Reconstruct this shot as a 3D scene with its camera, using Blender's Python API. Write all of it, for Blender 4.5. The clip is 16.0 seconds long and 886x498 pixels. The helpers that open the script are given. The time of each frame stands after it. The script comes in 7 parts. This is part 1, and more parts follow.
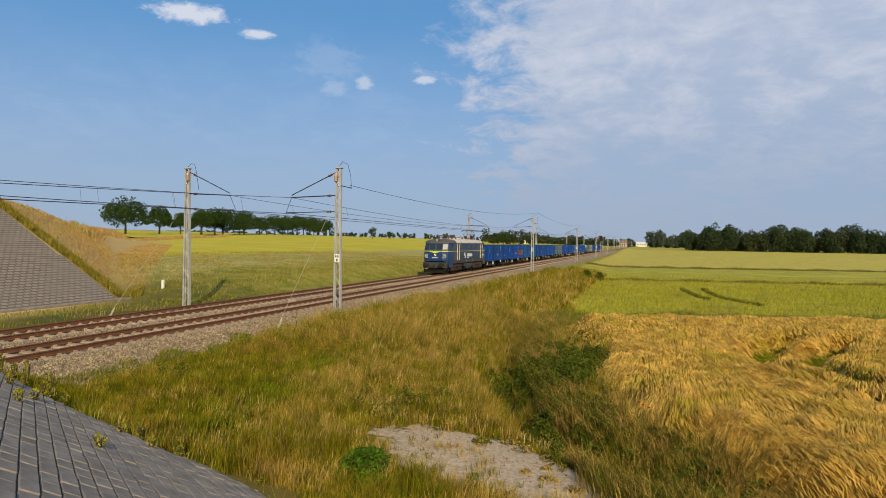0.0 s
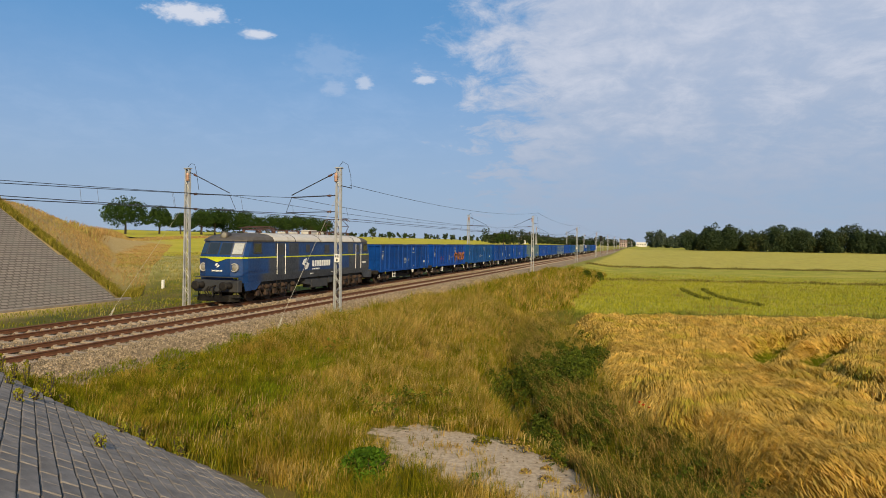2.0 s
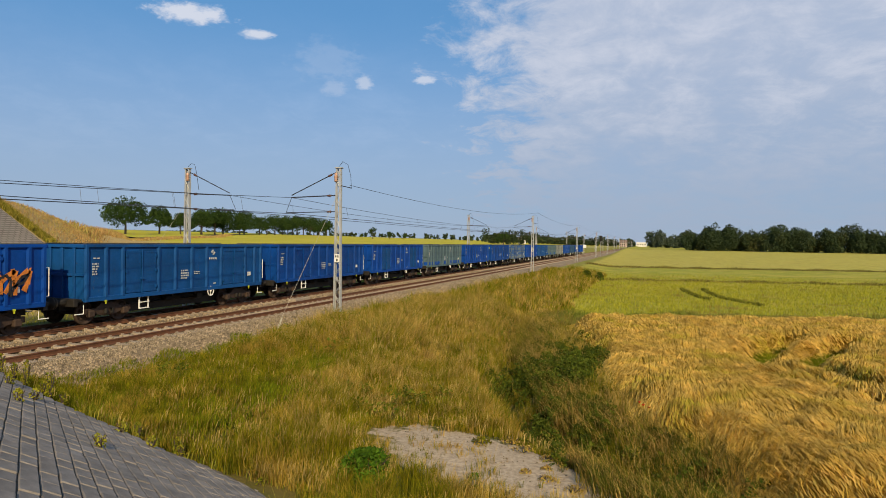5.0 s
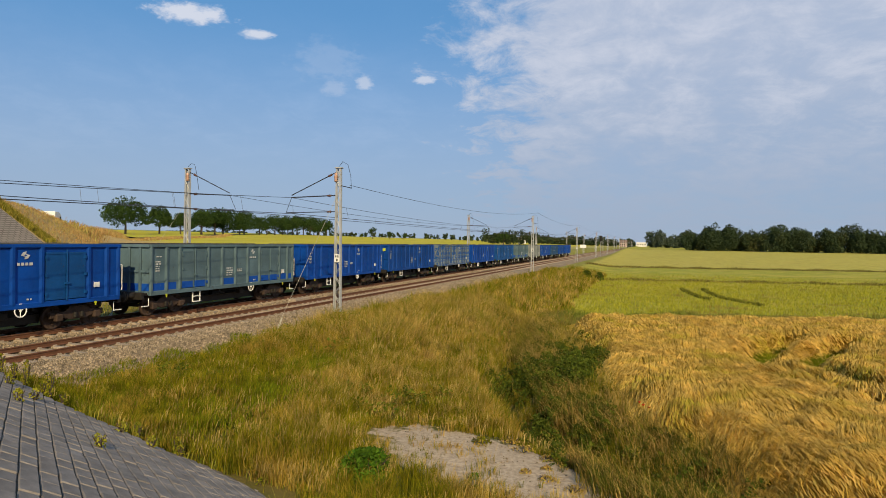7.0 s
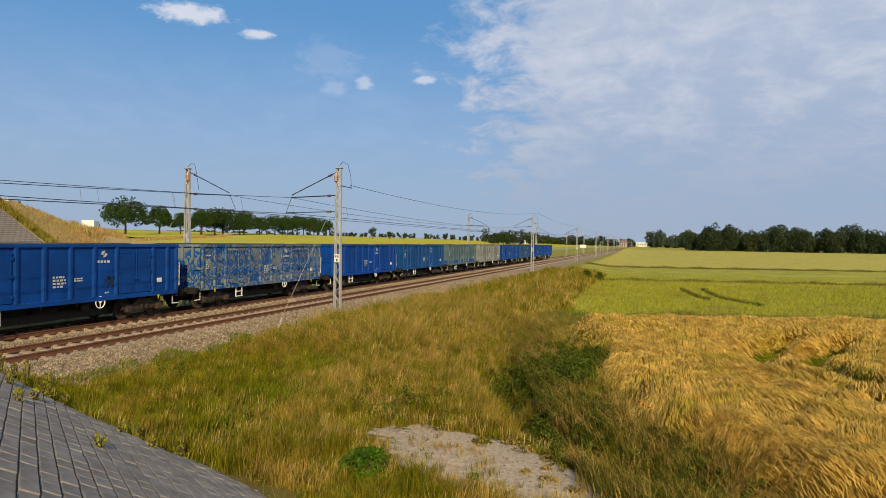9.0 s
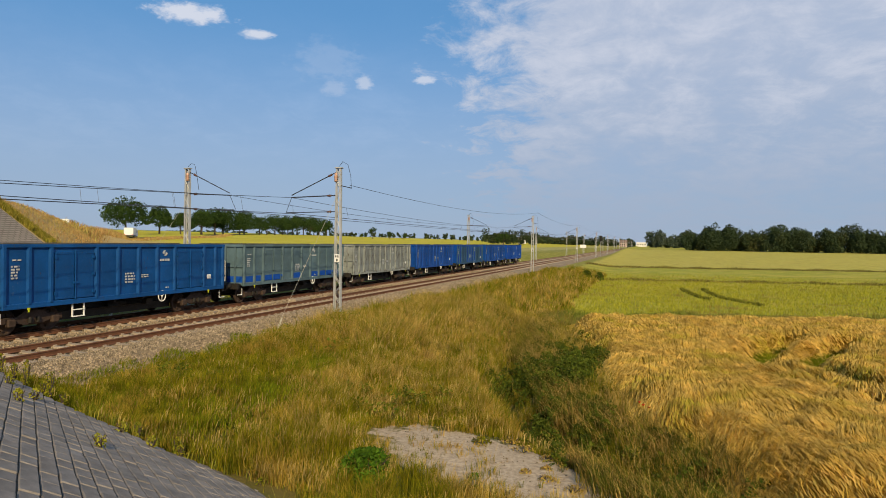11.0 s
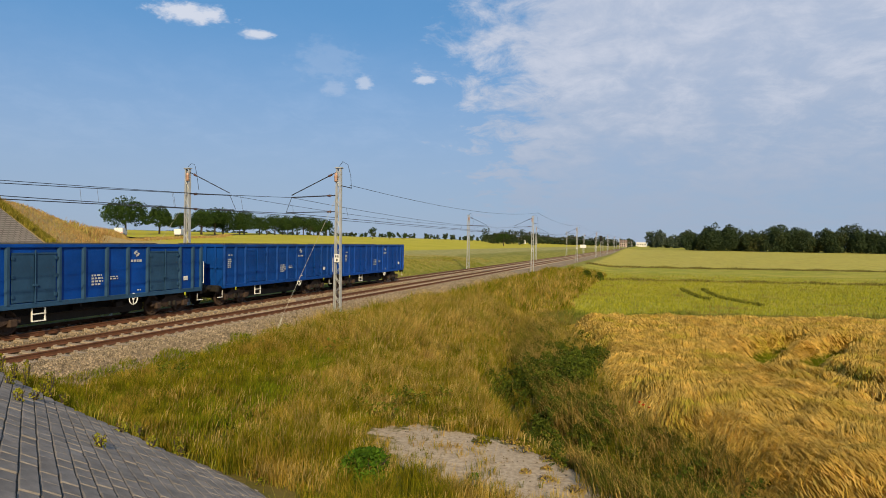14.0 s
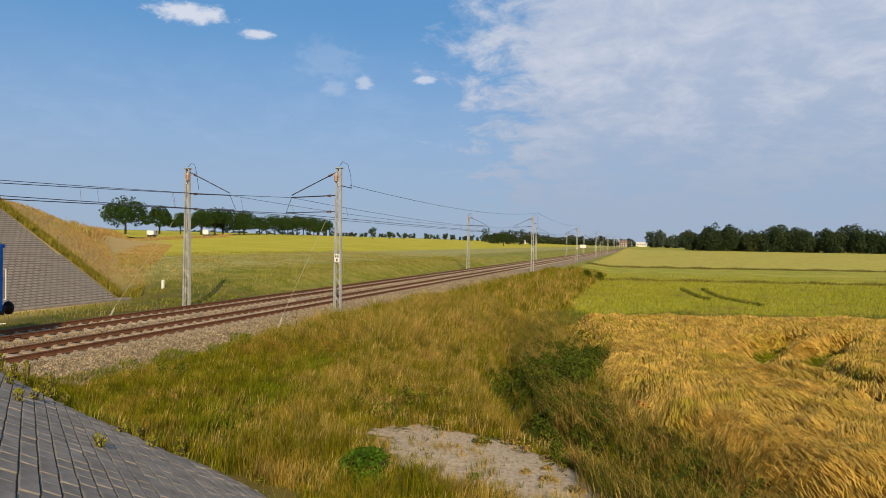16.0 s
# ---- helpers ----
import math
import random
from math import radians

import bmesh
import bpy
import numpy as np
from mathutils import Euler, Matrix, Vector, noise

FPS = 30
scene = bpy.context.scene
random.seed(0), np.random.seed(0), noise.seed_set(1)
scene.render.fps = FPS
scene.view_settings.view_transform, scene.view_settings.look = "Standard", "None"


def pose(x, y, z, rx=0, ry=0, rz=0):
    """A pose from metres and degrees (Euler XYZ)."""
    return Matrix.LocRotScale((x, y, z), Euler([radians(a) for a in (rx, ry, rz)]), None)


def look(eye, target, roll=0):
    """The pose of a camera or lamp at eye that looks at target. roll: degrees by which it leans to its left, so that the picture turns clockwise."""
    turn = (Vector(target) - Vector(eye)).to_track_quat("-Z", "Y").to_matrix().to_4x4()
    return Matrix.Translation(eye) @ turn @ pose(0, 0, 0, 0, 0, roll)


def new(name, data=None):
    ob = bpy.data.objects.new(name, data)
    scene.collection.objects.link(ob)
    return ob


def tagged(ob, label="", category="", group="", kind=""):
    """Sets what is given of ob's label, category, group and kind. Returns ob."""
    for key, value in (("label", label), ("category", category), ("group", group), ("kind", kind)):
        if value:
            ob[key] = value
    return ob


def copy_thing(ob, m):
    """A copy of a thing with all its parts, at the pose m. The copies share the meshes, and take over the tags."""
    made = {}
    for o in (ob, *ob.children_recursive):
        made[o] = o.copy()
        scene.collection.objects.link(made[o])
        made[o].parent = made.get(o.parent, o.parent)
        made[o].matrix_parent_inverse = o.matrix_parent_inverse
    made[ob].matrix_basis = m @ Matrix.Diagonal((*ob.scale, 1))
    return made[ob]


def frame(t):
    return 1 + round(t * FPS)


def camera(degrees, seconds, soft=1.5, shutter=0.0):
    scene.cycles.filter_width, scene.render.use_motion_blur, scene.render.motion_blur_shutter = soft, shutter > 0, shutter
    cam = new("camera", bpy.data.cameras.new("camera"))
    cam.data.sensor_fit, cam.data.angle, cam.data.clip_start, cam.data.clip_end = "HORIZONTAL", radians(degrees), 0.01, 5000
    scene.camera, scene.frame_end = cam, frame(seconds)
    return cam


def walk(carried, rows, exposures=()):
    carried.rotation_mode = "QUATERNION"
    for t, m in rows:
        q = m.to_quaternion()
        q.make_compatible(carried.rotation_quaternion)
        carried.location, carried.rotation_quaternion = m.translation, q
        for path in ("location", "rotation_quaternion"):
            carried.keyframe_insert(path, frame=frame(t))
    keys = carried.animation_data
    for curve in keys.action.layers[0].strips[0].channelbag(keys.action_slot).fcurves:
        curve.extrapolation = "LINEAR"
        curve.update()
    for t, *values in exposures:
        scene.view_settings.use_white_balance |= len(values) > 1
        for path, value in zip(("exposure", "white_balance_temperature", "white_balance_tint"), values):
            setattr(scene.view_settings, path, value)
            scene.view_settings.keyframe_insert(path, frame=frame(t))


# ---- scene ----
CLIP = 16.0
EYE = (0.0, 0.0, 3.55)
cam = camera(67.88, CLIP, soft=0.9)
VIEW = pose(*EYE, 89.39, 0, 17.217) @ pose(0, 0, 0, 0, 0, 0.86)
walk(cam, [(0, VIEW), (CLIP, VIEW)], exposures=[(0, 0.0), (CLIP, 0.0)])

# ---- light ----
SUN_EL, SUN_AZ = radians(28.5), math.atan2(0.45, -0.893)   # azimuth from +y towards +x
SUN_DIR = Vector((math.sin(SUN_AZ) * math.cos(SUN_EL), math.cos(SUN_AZ) * math.cos(SUN_EL), math.sin(SUN_EL)))
sun = new("sun", bpy.data.lights.new("sun", "SUN"))
sun.data.energy, sun.data.angle, sun.data.color = 5.2, radians(0.6), (1.0, 0.79, 0.465)
sun.matrix_world = look(SUN_DIR * 200, (0, 0, 0))


def link(tree, a, b):
    tree.links.new(a, b)


def math_node(tree, op, a, b=None, c=None, clamp=False):
    n = tree.nodes.new("ShaderNodeMath")
    n.operation, n.use_clamp = op, clamp
    for i, v in enumerate((a, b, c)):
        if v is None:
            continue
        if isinstance(v, (int, float)):
            n.inputs[i].default_value = v
        else:
            tree.links.new(v, n.inputs[i])
    return n.outputs[0]


def smooth(tree, value, low, high, to0=0.0, to1=1.0):
    n = tree.nodes.new("ShaderNodeMapRange")
    n.interpolation_type = "SMOOTHSTEP"
    tree.links.new(value, n.inputs[0])
    for i, v in zip((1, 2, 3, 4), (low, high, to0, to1)):
        n.inputs[i].default_value = v
    return n.outputs[0]


def noise_node(tree, vector, scale, detail=4.0, rough=0.55, distortion=0.0):
    n = tree.nodes.new("ShaderNodeTexNoise")
    n.inputs["Scale"].default_value, n.inputs["Detail"].default_value = scale, detail
    n.inputs["Roughness"].default_value, n.inputs["Distortion"].default_value = rough, distortion
    if vector is not None:
        tree.links.new(vector, n.inputs["Vector"])
    return n.outputs["Fac"]


def mix_colour(tree, fac, a, b):
    n = tree.nodes.new("ShaderNodeMix")
    n.data_type = "RGBA"
    for sock, v in ((n.inputs[0], fac), (n.inputs[6], a), (n.inputs[7], b)):
        if isinstance(v, (int, float)):
            sock.default_value = v
        elif isinstance(v, (tuple, list)):
            sock.default_value = (*v[:3], 1.0)
        else:
            tree.links.new(v, sock)
    return n.outputs[2]


def view_dir(across, up):
    """A direction of the sky from its slope across and above the middle of the view."""
    return (VIEW.to_3x3() @ Vector((across, up, -1))).normalized()


def make_world():
    world = bpy.data.worlds.new("sky")
    scene.world = world
    world.use_nodes = True
    t = world.node_tree
    t.nodes.clear()
    sky = t.nodes.new("ShaderNodeTexSky")
    sky.sky_type, sky.sun_disc = "NISHITA", False
    sky.sun_elevation, sky.sun_rotation = SUN_EL, SUN_AZ
    sky.air_density, sky.dust_density, sky.ozone_density = 1.0, 0.2, 5.0
    co = t.nodes.new("ShaderNodeTexCoord").outputs["Generated"]
    sep = t.nodes.new("ShaderNodeSeparateXYZ")
    link(t, co, sep.inputs[0])
    # cloud coordinates on a high flat sheet
    height = math_node(t, "MAXIMUM", sep.outputs[2], 0.02)
    low = math_node(t, "ADD", height, 0.28)
    flat = t.nodes.new("ShaderNodeCombineXYZ")
    link(t, math_node(t, "DIVIDE", sep.outputs[0], low), flat.inputs[0])
    link(t, math_node(t, "DIVIDE", sep.outputs[1], low), flat.inputs[1])
    sheet = flat.outputs[0]
    fine = noise_node(t, sheet, 7.0, 10, 0.66, 0.35)
    broad = noise_node(t, sheet, 2.2, 6, 0.6, 0.3)

    def dot(direction):
        n = t.nodes.new("ShaderNodeVectorMath")
        n.operation = "DOT_PRODUCT"
        link(t, co, n.inputs[0])
        n.inputs[1].default_value = direction
        return n.outputs["Value"]

    # one bank of thin cloud to the north-east
    right = VIEW.to_3x3() @ Vector((1, 0, 0))
    edge = (right * 1.0 - Vector((0, 0, 1)) * 0.12).normalized()
    side = math_node(t, "ADD", dot(edge), math_node(t, "MULTIPLY", math_node(t, "SUBTRACT", fine, 0.5), 0.55))
    bank = smooth(t, side, -0.08, 0.13)
    body = smooth(t, math_node(t, "ADD", math_node(t, "MULTIPLY", broad, 0.55), math_node(t, "MULTIPLY", fine, 0.5)), 0.34, 0.66, 0.70, 0.90)
    cover = math_node(t, "MULTIPLY", bank, body)
    # haze veil low in the sky
    veil = smooth(t, sep.outputs[2], 0.0, 0.34, 0.72, 0.04)
    cover = math_node(t, "MAXIMUM", cover, veil)
    # small fair-weather clouds
    puff = noise_node(t, sheet, 22.0, 7, 0.65, 0.1)
    small = math_node(t, "MULTIPLY", cover, 0.0)
    for across, up, wide, tall, dense in ((-0.384, 0.358, 0.052, 0.014, 0.78), (-0.284, 0.327, 0.022, 0.007, 0.75),
                                          (-0.337, 0.352, 0.012, 0.006, 0.4), (-0.119, 0.254, 0.014, 0.012, 0.45),
                                          (-0.027, 0.256, 0.022, 0.006, 0.6), (-0.175, 0.285, 0.05, 0.03, 0.12),
                                          (-0.165, 0.243, 0.022, 0.012, 0.2)):
        m = VIEW.to_3x3()
        centre = view_dir(across, up)
        a = math_node(t, "DIVIDE", math_node(t, "SUBTRACT", dot(m @ Vector((1, 0, 0))), centre.dot(m @ Vector((1, 0, 0)))), wide)
        b = math_node(t, "DIVIDE", math_node(t, "SUBTRACT", dot(m @ Vector((0, 1, 0))), centre.dot(m @ Vector((0, 1, 0)))), tall)
        # flatter below than above
        r = math_node(t, "ADD", math_node(t, "MULTIPLY", a, a), math_node(t, "MULTIPLY", b, b))
        r = math_node(t, "SQRT", r)
        r = math_node(t, "ADD", r, math_node(t, "MULTIPLY", math_node(t, "SUBTRACT", puff, 0.5), -2.2))
        small = math_node(t, "MAXIMUM", small, smooth(t, r, 0.35, 1.15, dense, 0.0))
    cloud = mix_colour(t, smooth(t, sep.outputs[2], 0.0, 0.35), (4.3, 5.1, 6.6), (6.3, 6.8, 8.1))
    lumps = smooth(t, math_node(t, "ADD", math_node(t, "MULTIPLY", fine, 0.6), math_node(t, "MULTIPLY", broad, 0.4)), 0.42, 0.66)
    cloud = mix_colour(t, math_node(t, "MULTIPLY", lumps, smooth(t, sep.outputs[2], 0.06, 0.25, 0.0, 0.55)), cloud, (8.6, 8.8, 9.8))
    deep = mix_colour(t, 0.62, sky.outputs[0], (1.0, 3.85, 8.0))
    colour = mix_colour(t, cover, deep, cloud)
    colour = mix_colour(t, small, colour, (9.2, 9.3, 10.0))
    back = t.nodes.new("ShaderNodeBackground")
    link(t, colour, back.inputs[0])
    back.inputs[1].default_value = 0.085
    out = t.nodes.new("ShaderNodeOutputWorld")
    link(t, back.outputs[0], out.inputs[0])


make_world()
# ---- materials ----
def material(name, colour, rough=0.7, metal=0.0, dark=0.75, light=1.15, scale=3.0, grain=40.0, bump=0.15, island=0.0,
             stain=None, stain_amount=0.0, stain_scale=0.8, objects=0.0, spec=0.4, tone=None):
    """A surface with broad and fine variation of its colour, stains, and fine relief."""
    m = bpy.data.materials.new(name)
    m.use_nodes = True
    t = m.node_tree
    b = t.nodes["Principled BSDF"]
    co = t.nodes.new("ShaderNodeTexCoord").outputs["Object"]
    broad = noise_node(t, co, scale, 5, 0.6)
    fine = noise_node(t, co, grain, 4, 0.6)
    v = math_node(t, "ADD", math_node(t, "MULTIPLY", broad, 0.6), math_node(t, "MULTIPLY", fine, 0.4))
    fac = smooth(t, v, 0.3, 0.7)
    lo = tuple(c * dark for c in colour)
    hi = tuple(min(c * light, 1.0) for c in (tone or colour))
    col = mix_colour(t, fac, lo, hi)
    if stain:
        sfac = smooth(t, noise_node(t, co, stain_scale, 6, 0.65, 0.4), 0.68 - stain_amount * 0.4, 0.78 - stain_amount * 0.3)
        col = mix_colour(t, sfac, col, stain)
    if island or objects:
        src = t.nodes.new("ShaderNodeNewGeometry").outputs["Random Per Island"] if island else t.nodes.new("ShaderNodeObjectInfo").outputs["Random"]
        amount = island or objects
        hsv = t.nodes.new("ShaderNodeHueSaturation")
        link(t, col, hsv.inputs["Color"])
        n = t.nodes.new("ShaderNodeMapRange")
        link(t, src, n.inputs[0])
        n.inputs[3].default_value, n.inputs[4].default_value = 1 - amount, 1 + amount
        link(t, n.outputs[0], hsv.inputs["Value"])
        col = hsv.outputs[0]
    link(t, col, b.inputs["Base Color"])
    b.inputs["Roughness"].default_value, b.inputs["Metallic"].default_value = rough, metal
    b.inputs["Specular IOR Level"].default_value = spec
    if bump:
        bn = t.nodes.new("ShaderNodeBump")
        bn.inputs["Strength"].default_value, bn.inputs["Distance"].default_value = bump, 0.02
        link(t, v, bn.inputs["Height"])
        link(t, bn.outputs[0], b.inputs["Normal"])
    return m


def leafy(name, a, b_col, rough=0.8, scale=0.35, patch=None, patch_at=0.55, through_light=0.18):
    """Blades and leaves: colour from piece to piece and in broad drifts, some light passing through."""
    m = bpy.data.materials.new(name)
    m.use_nodes = True
    t = m.node_tree
    b = t.nodes["Principled BSDF"]
    geo = t.nodes.new("ShaderNodeNewGeometry")
    co = t.nodes.new("ShaderNodeTexCoord").outputs["Object"]
    col = mix_colour(t, geo.outputs["Random Per Island"], a, b_col)
    if patch:
        f = math_node(t, "ADD", noise_node(t, co, scale, 3, 0.6), math_node(t, "MULTIPLY", math_node(t, "SUBTRACT", geo.outputs["Random Per Island"], 0.5), 0.25))
        col = mix_colour(t, smooth(t, f, patch_at - 0.08, patch_at + 0.08), col, patch)
    hsv = t.nodes.new("ShaderNodeHueSaturation")
    link(t, col, hsv.inputs["Color"])
    link(t, smooth(t, noise_node(t, co, 2.2, 3, 0.6), 0.32, 0.68, 0.56, 1.20), hsv.inputs["Value"])
    col = hsv.outputs[0]
    link(t, col, b.inputs["Base Color"])
    b.inputs["Roughness"].default_value = rough
    b.inputs["Specular IOR Level"].default_value = 0.08
    tr = t.nodes.new("ShaderNodeBsdfTranslucent")
    link(t, col, tr.inputs[0])
    mx = t.nodes.new("ShaderNodeMixShader")
    mx.inputs[0].default_value = through_light
    link(t, b.outputs[0], mx.inputs[1])
    link(t, tr.outputs[0], mx.inputs[2])
    link(t, mx.outputs[0], t.nodes["Material Output"].inputs[0])
    return m


STEEL_GALV = material("galvanised_steel", (0.44, 0.45, 0.45), 0.5, 0.35, 0.8, 1.15, 2, 25, 0.05, stain=(0.28, 0.27, 0.25), stain_amount=0.15)
RAIL_RUST = material("rusty_rail", (0.135, 0.058, 0.028), 0.75, 0.2, 0.7, 1.3, 4, 60, 0.2)
RAIL_TOP = material("worn_rail_head", (0.30, 0.27, 0.25), 0.35, 0.8, 0.85, 1.1, 4, 60, 0.05)
CONCRETE = material("sleeper_concrete", (0.32, 0.26, 0.195), 0.9, 0, 0.7, 1.15, 6, 60, 0.3, objects=0.12)
BALLAST = material("ballast_stone", (0.20, 0.152, 0.095), 0.95, 0, 0.45, 1.5, 1.2, 22, 0.9)
STONE = material("loose_stone", (0.285, 0.222, 0.145), 0.9, 0, 0.6, 1.2, 3, 40, 0.4, island=0.5, spec=0.15)
BLACK_STEEL = material("grimy_black_steel", (0.014, 0.012, 0.010), 0.7, 0.2, 0.6, 1.6, 3, 30, 0.2)
BOGIE = material("brown_bogie_steel", (0.040, 0.025, 0.018), 0.8, 0.1, 0.6, 1.7, 3, 30, 0.3)
WIRE = material("wire", (0.05, 0.05, 0.055), 0.5, 0.6, bump=0)
INSULATOR = material("brown_insulator", (0.10, 0.05, 0.035), 0.25, 0, bump=0)
WHITE = material("white_paint", (0.75, 0.75, 0.72), 0.6, 0, 0.85, 1.05, 4, 40, 0.05)
PAVER = material("concrete_paver", (0.215, 0.188, 0.162), 0.92, 0, 0.60, 1.22, 2.5, 60, 0.6, objects=0.14, stain=(0.10, 0.096, 0.088), stain_amount=0.22, stain_scale=3.0)
PAVER_BED = material("paver_joint", (0.06, 0.052, 0.036), 0.95, 0, 0.7, 1.3, 6, 60, 0.4)


def part(name, bm, mat, parent=None, label=""):
    me = bpy.data.meshes.new(name)
    bm.to_mesh(me)
    bm.free()
    me.materials.append(mat)
    ob = new(name, me)
    ob.parent = parent
    if label:
        ob["label"] = label
    return ob


def shared(name, me, parent, m=None, label=""):
    """One more object on a mesh that is already there."""
    ob = new(name, me)
    ob.parent = parent
    if m is not None:
        ob.matrix_basis = m
    if label:
        ob["label"] = label
    return ob


def box(bm, x0, x1, y0, y1, z0, z1, bevel=0.0):
    vs = [bm.verts.new((x, y, z)) for x in (x0, x1) for y in (y0, y1) for z in (z0, z1)]
    fs = [bm.faces.new([vs[i] for i in f]) for f in ((0, 1, 3, 2), (4, 6, 7, 5), (0, 4, 5, 1), (2, 3, 7, 6), (0, 2, 6, 4), (1, 5, 7, 3))]
    if bevel:
        edges = list({e for f in fs for e in f.edges})
        bmesh.ops.bevel(bm, geom=edges, offset=bevel, segments=1, affect="EDGES", clamp_overlap=True)
    return vs


def rod(bm, a, b, r, n=8, r2=None):
    a, b = Vector(a), Vector(b)
    q = (b - a).to_track_quat("Z", "Y")
    rings = []
    for p, rad in ((a, r), (b, r if r2 is None else r2)):
        rings.append([bm.verts.new(p + q @ Vector((rad * math.cos(2 * math.pi * i / n), rad * math.sin(2 * math.pi * i / n), 0))) for i in range(n)])
    for i in range(n):
        f = bm.faces.new((rings[0][i], rings[0][(i + 1) % n], rings[1][(i + 1) % n], rings[1][i]))
        f.smooth = n > 6
    bm.faces.new(rings[0][::-1])
    bm.faces.new(rings[1])


def lathe(bm, profile, n, m=None):
    """Turns (radius, height) points about z; the ends are closed."""
    m = m or Matrix()
    rings = [[bm.verts.new(m @ Vector((r * math.cos(2 * math.pi * i / n), r * math.sin(2 * math.pi * i / n), z))) for i in range(n)] for r, z in profile]
    for a, b in zip(rings, rings[1:]):
        for i in range(n):
            f = bm.faces.new((a[i], a[(i + 1) % n], b[(i + 1) % n], b[i]))
            f.smooth = True
    bm.faces.new(rings[0][::-1])
    bm.faces.new(rings[-1])


def prism(bm, outline, y0, y1):
    """An outline of (x, z) points drawn out along y."""
    a = [bm.verts.new((x, y0, z)) for x, z in outline]
    b = [bm.verts.new((x, y1, z)) for x, z in outline]
    n = len(outline)
    for i in range(n):
        bm.faces.new((a[i], a[(i + 1) % n], b[(i + 1) % n], b[i]))
    bm.faces.new(a[::-1])
    bm.faces.new(b)


def soup(name, verts, faces, mat, smooth_faces=False):
    """A mesh object from arrays of vertices and of faces with equal corner counts."""
    verts, faces = np.asarray(verts, dtype=np.float32), np.asarray(faces, dtype=np.int32)
    me = bpy.data.meshes.new(name)
    me.vertices.add(len(verts))
    me.vertices.foreach_set("co", verts.ravel())
    k = faces.shape[1]
    me.loops.add(faces.size)
    me.loops.foreach_set("vertex_index", faces.ravel())
    me.polygons.add(len(faces))
    me.polygons.foreach_set("loop_start", np.arange(0, faces.size, k, dtype=np.int32))
    me.polygons.foreach_set("loop_total", np.full(len(faces), k, dtype=np.int32))
    if smooth_faces:
        me.polygons.foreach_set("use_smooth", np.ones(len(faces), dtype=bool))
    me.update(calc_edges=True)
    me.materials.append(mat)
    return new(name, me)


def thing(name, label, category, group="", kind=""):
    return tagged(new(name), label, category, group, kind)
# ---- the lie of the land ----
NEAR, FAR = -18.45, -22.35          # the two tracks, along y
CREST_A, CREST_U, CREST_W = (-41.0, 31.0), (-0.62, 0.7846), (0.7846, 0.62)
DITCH = ((-14.0, 90.0), (-10.0, 60.0), (-6.9, 34.0), (-4.9, 23.0), (-3.1, 17.9), (0.5, 14.6), (6.0, 11.5), (14.0, 8.0))


def step(x, a, b):
    t = np.clip((x - a) / (b - a), 0, 1)
    return t * t * (3 - 2 * t)


def wave(x, y, size, seed):
    """Cheap smooth undulation between -1 and 1."""
    r = np.random.RandomState(seed)
    out = np.zeros_like(x)
    for i in range(7):
        a, p = r.uniform(0, 2 * math.pi, 2)
        k = 2 * math.pi / (size * r.uniform(0.5, 1.6))
        out += np.sin((x * math.cos(a) + y * math.sin(a)) * k + p)
    return out / 4.5


def line_distance(x, y, line):
    best = np.full_like(x, 1e9)
    for (ax, ay), (bx, by) in zip(line, line[1:]):
        dx, dy = bx - ax, by - ay
        k = np.clip(((x - ax) * dx + (y - ay) * dy) / (dx * dx + dy * dy), 0, 1)
        best = np.minimum(best, np.hypot(x - ax - k * dx, y - ay - k * dy))
    return best


def ballast_height(x):
    return np.interp(x, [FAR - 3.6, FAR - 2.0, FAR - 1.75, (NEAR + FAR) / 2, NEAR + 1.75, NEAR + 2.1, NEAR + 3.5], [-0.80, -0.27, -0.21, -0.24, -0.21, -0.27, -0.80])


def paved_plane(x, y):
    return 1.9 - 0.257 * x - 0.455 * y


def bank_height(x, y):
    """The road's embankment beyond the tracks."""
    d = -x
    u = (x - CREST_A[0]) * CREST_U[0] + (y - CREST_A[1]) * CREST_U[1]
    w = (x - CREST_A[0]) * CREST_W[0] + (y - CREST_A[1]) * CREST_W[1]
    crest = 6.20 - 1.85 * step(u, 6, 58) - 1.2 * step(u, 75, 130)
    h = np.minimum(crest, crest - w / 1.35)
    h = np.minimum(h, crest + (w + 11) / 1.5)
    h = h - 0.4 * step(-w, 1.0, 2.6)
    return np.minimum(h, -0.4 + (d - 31.5) * 0.6)


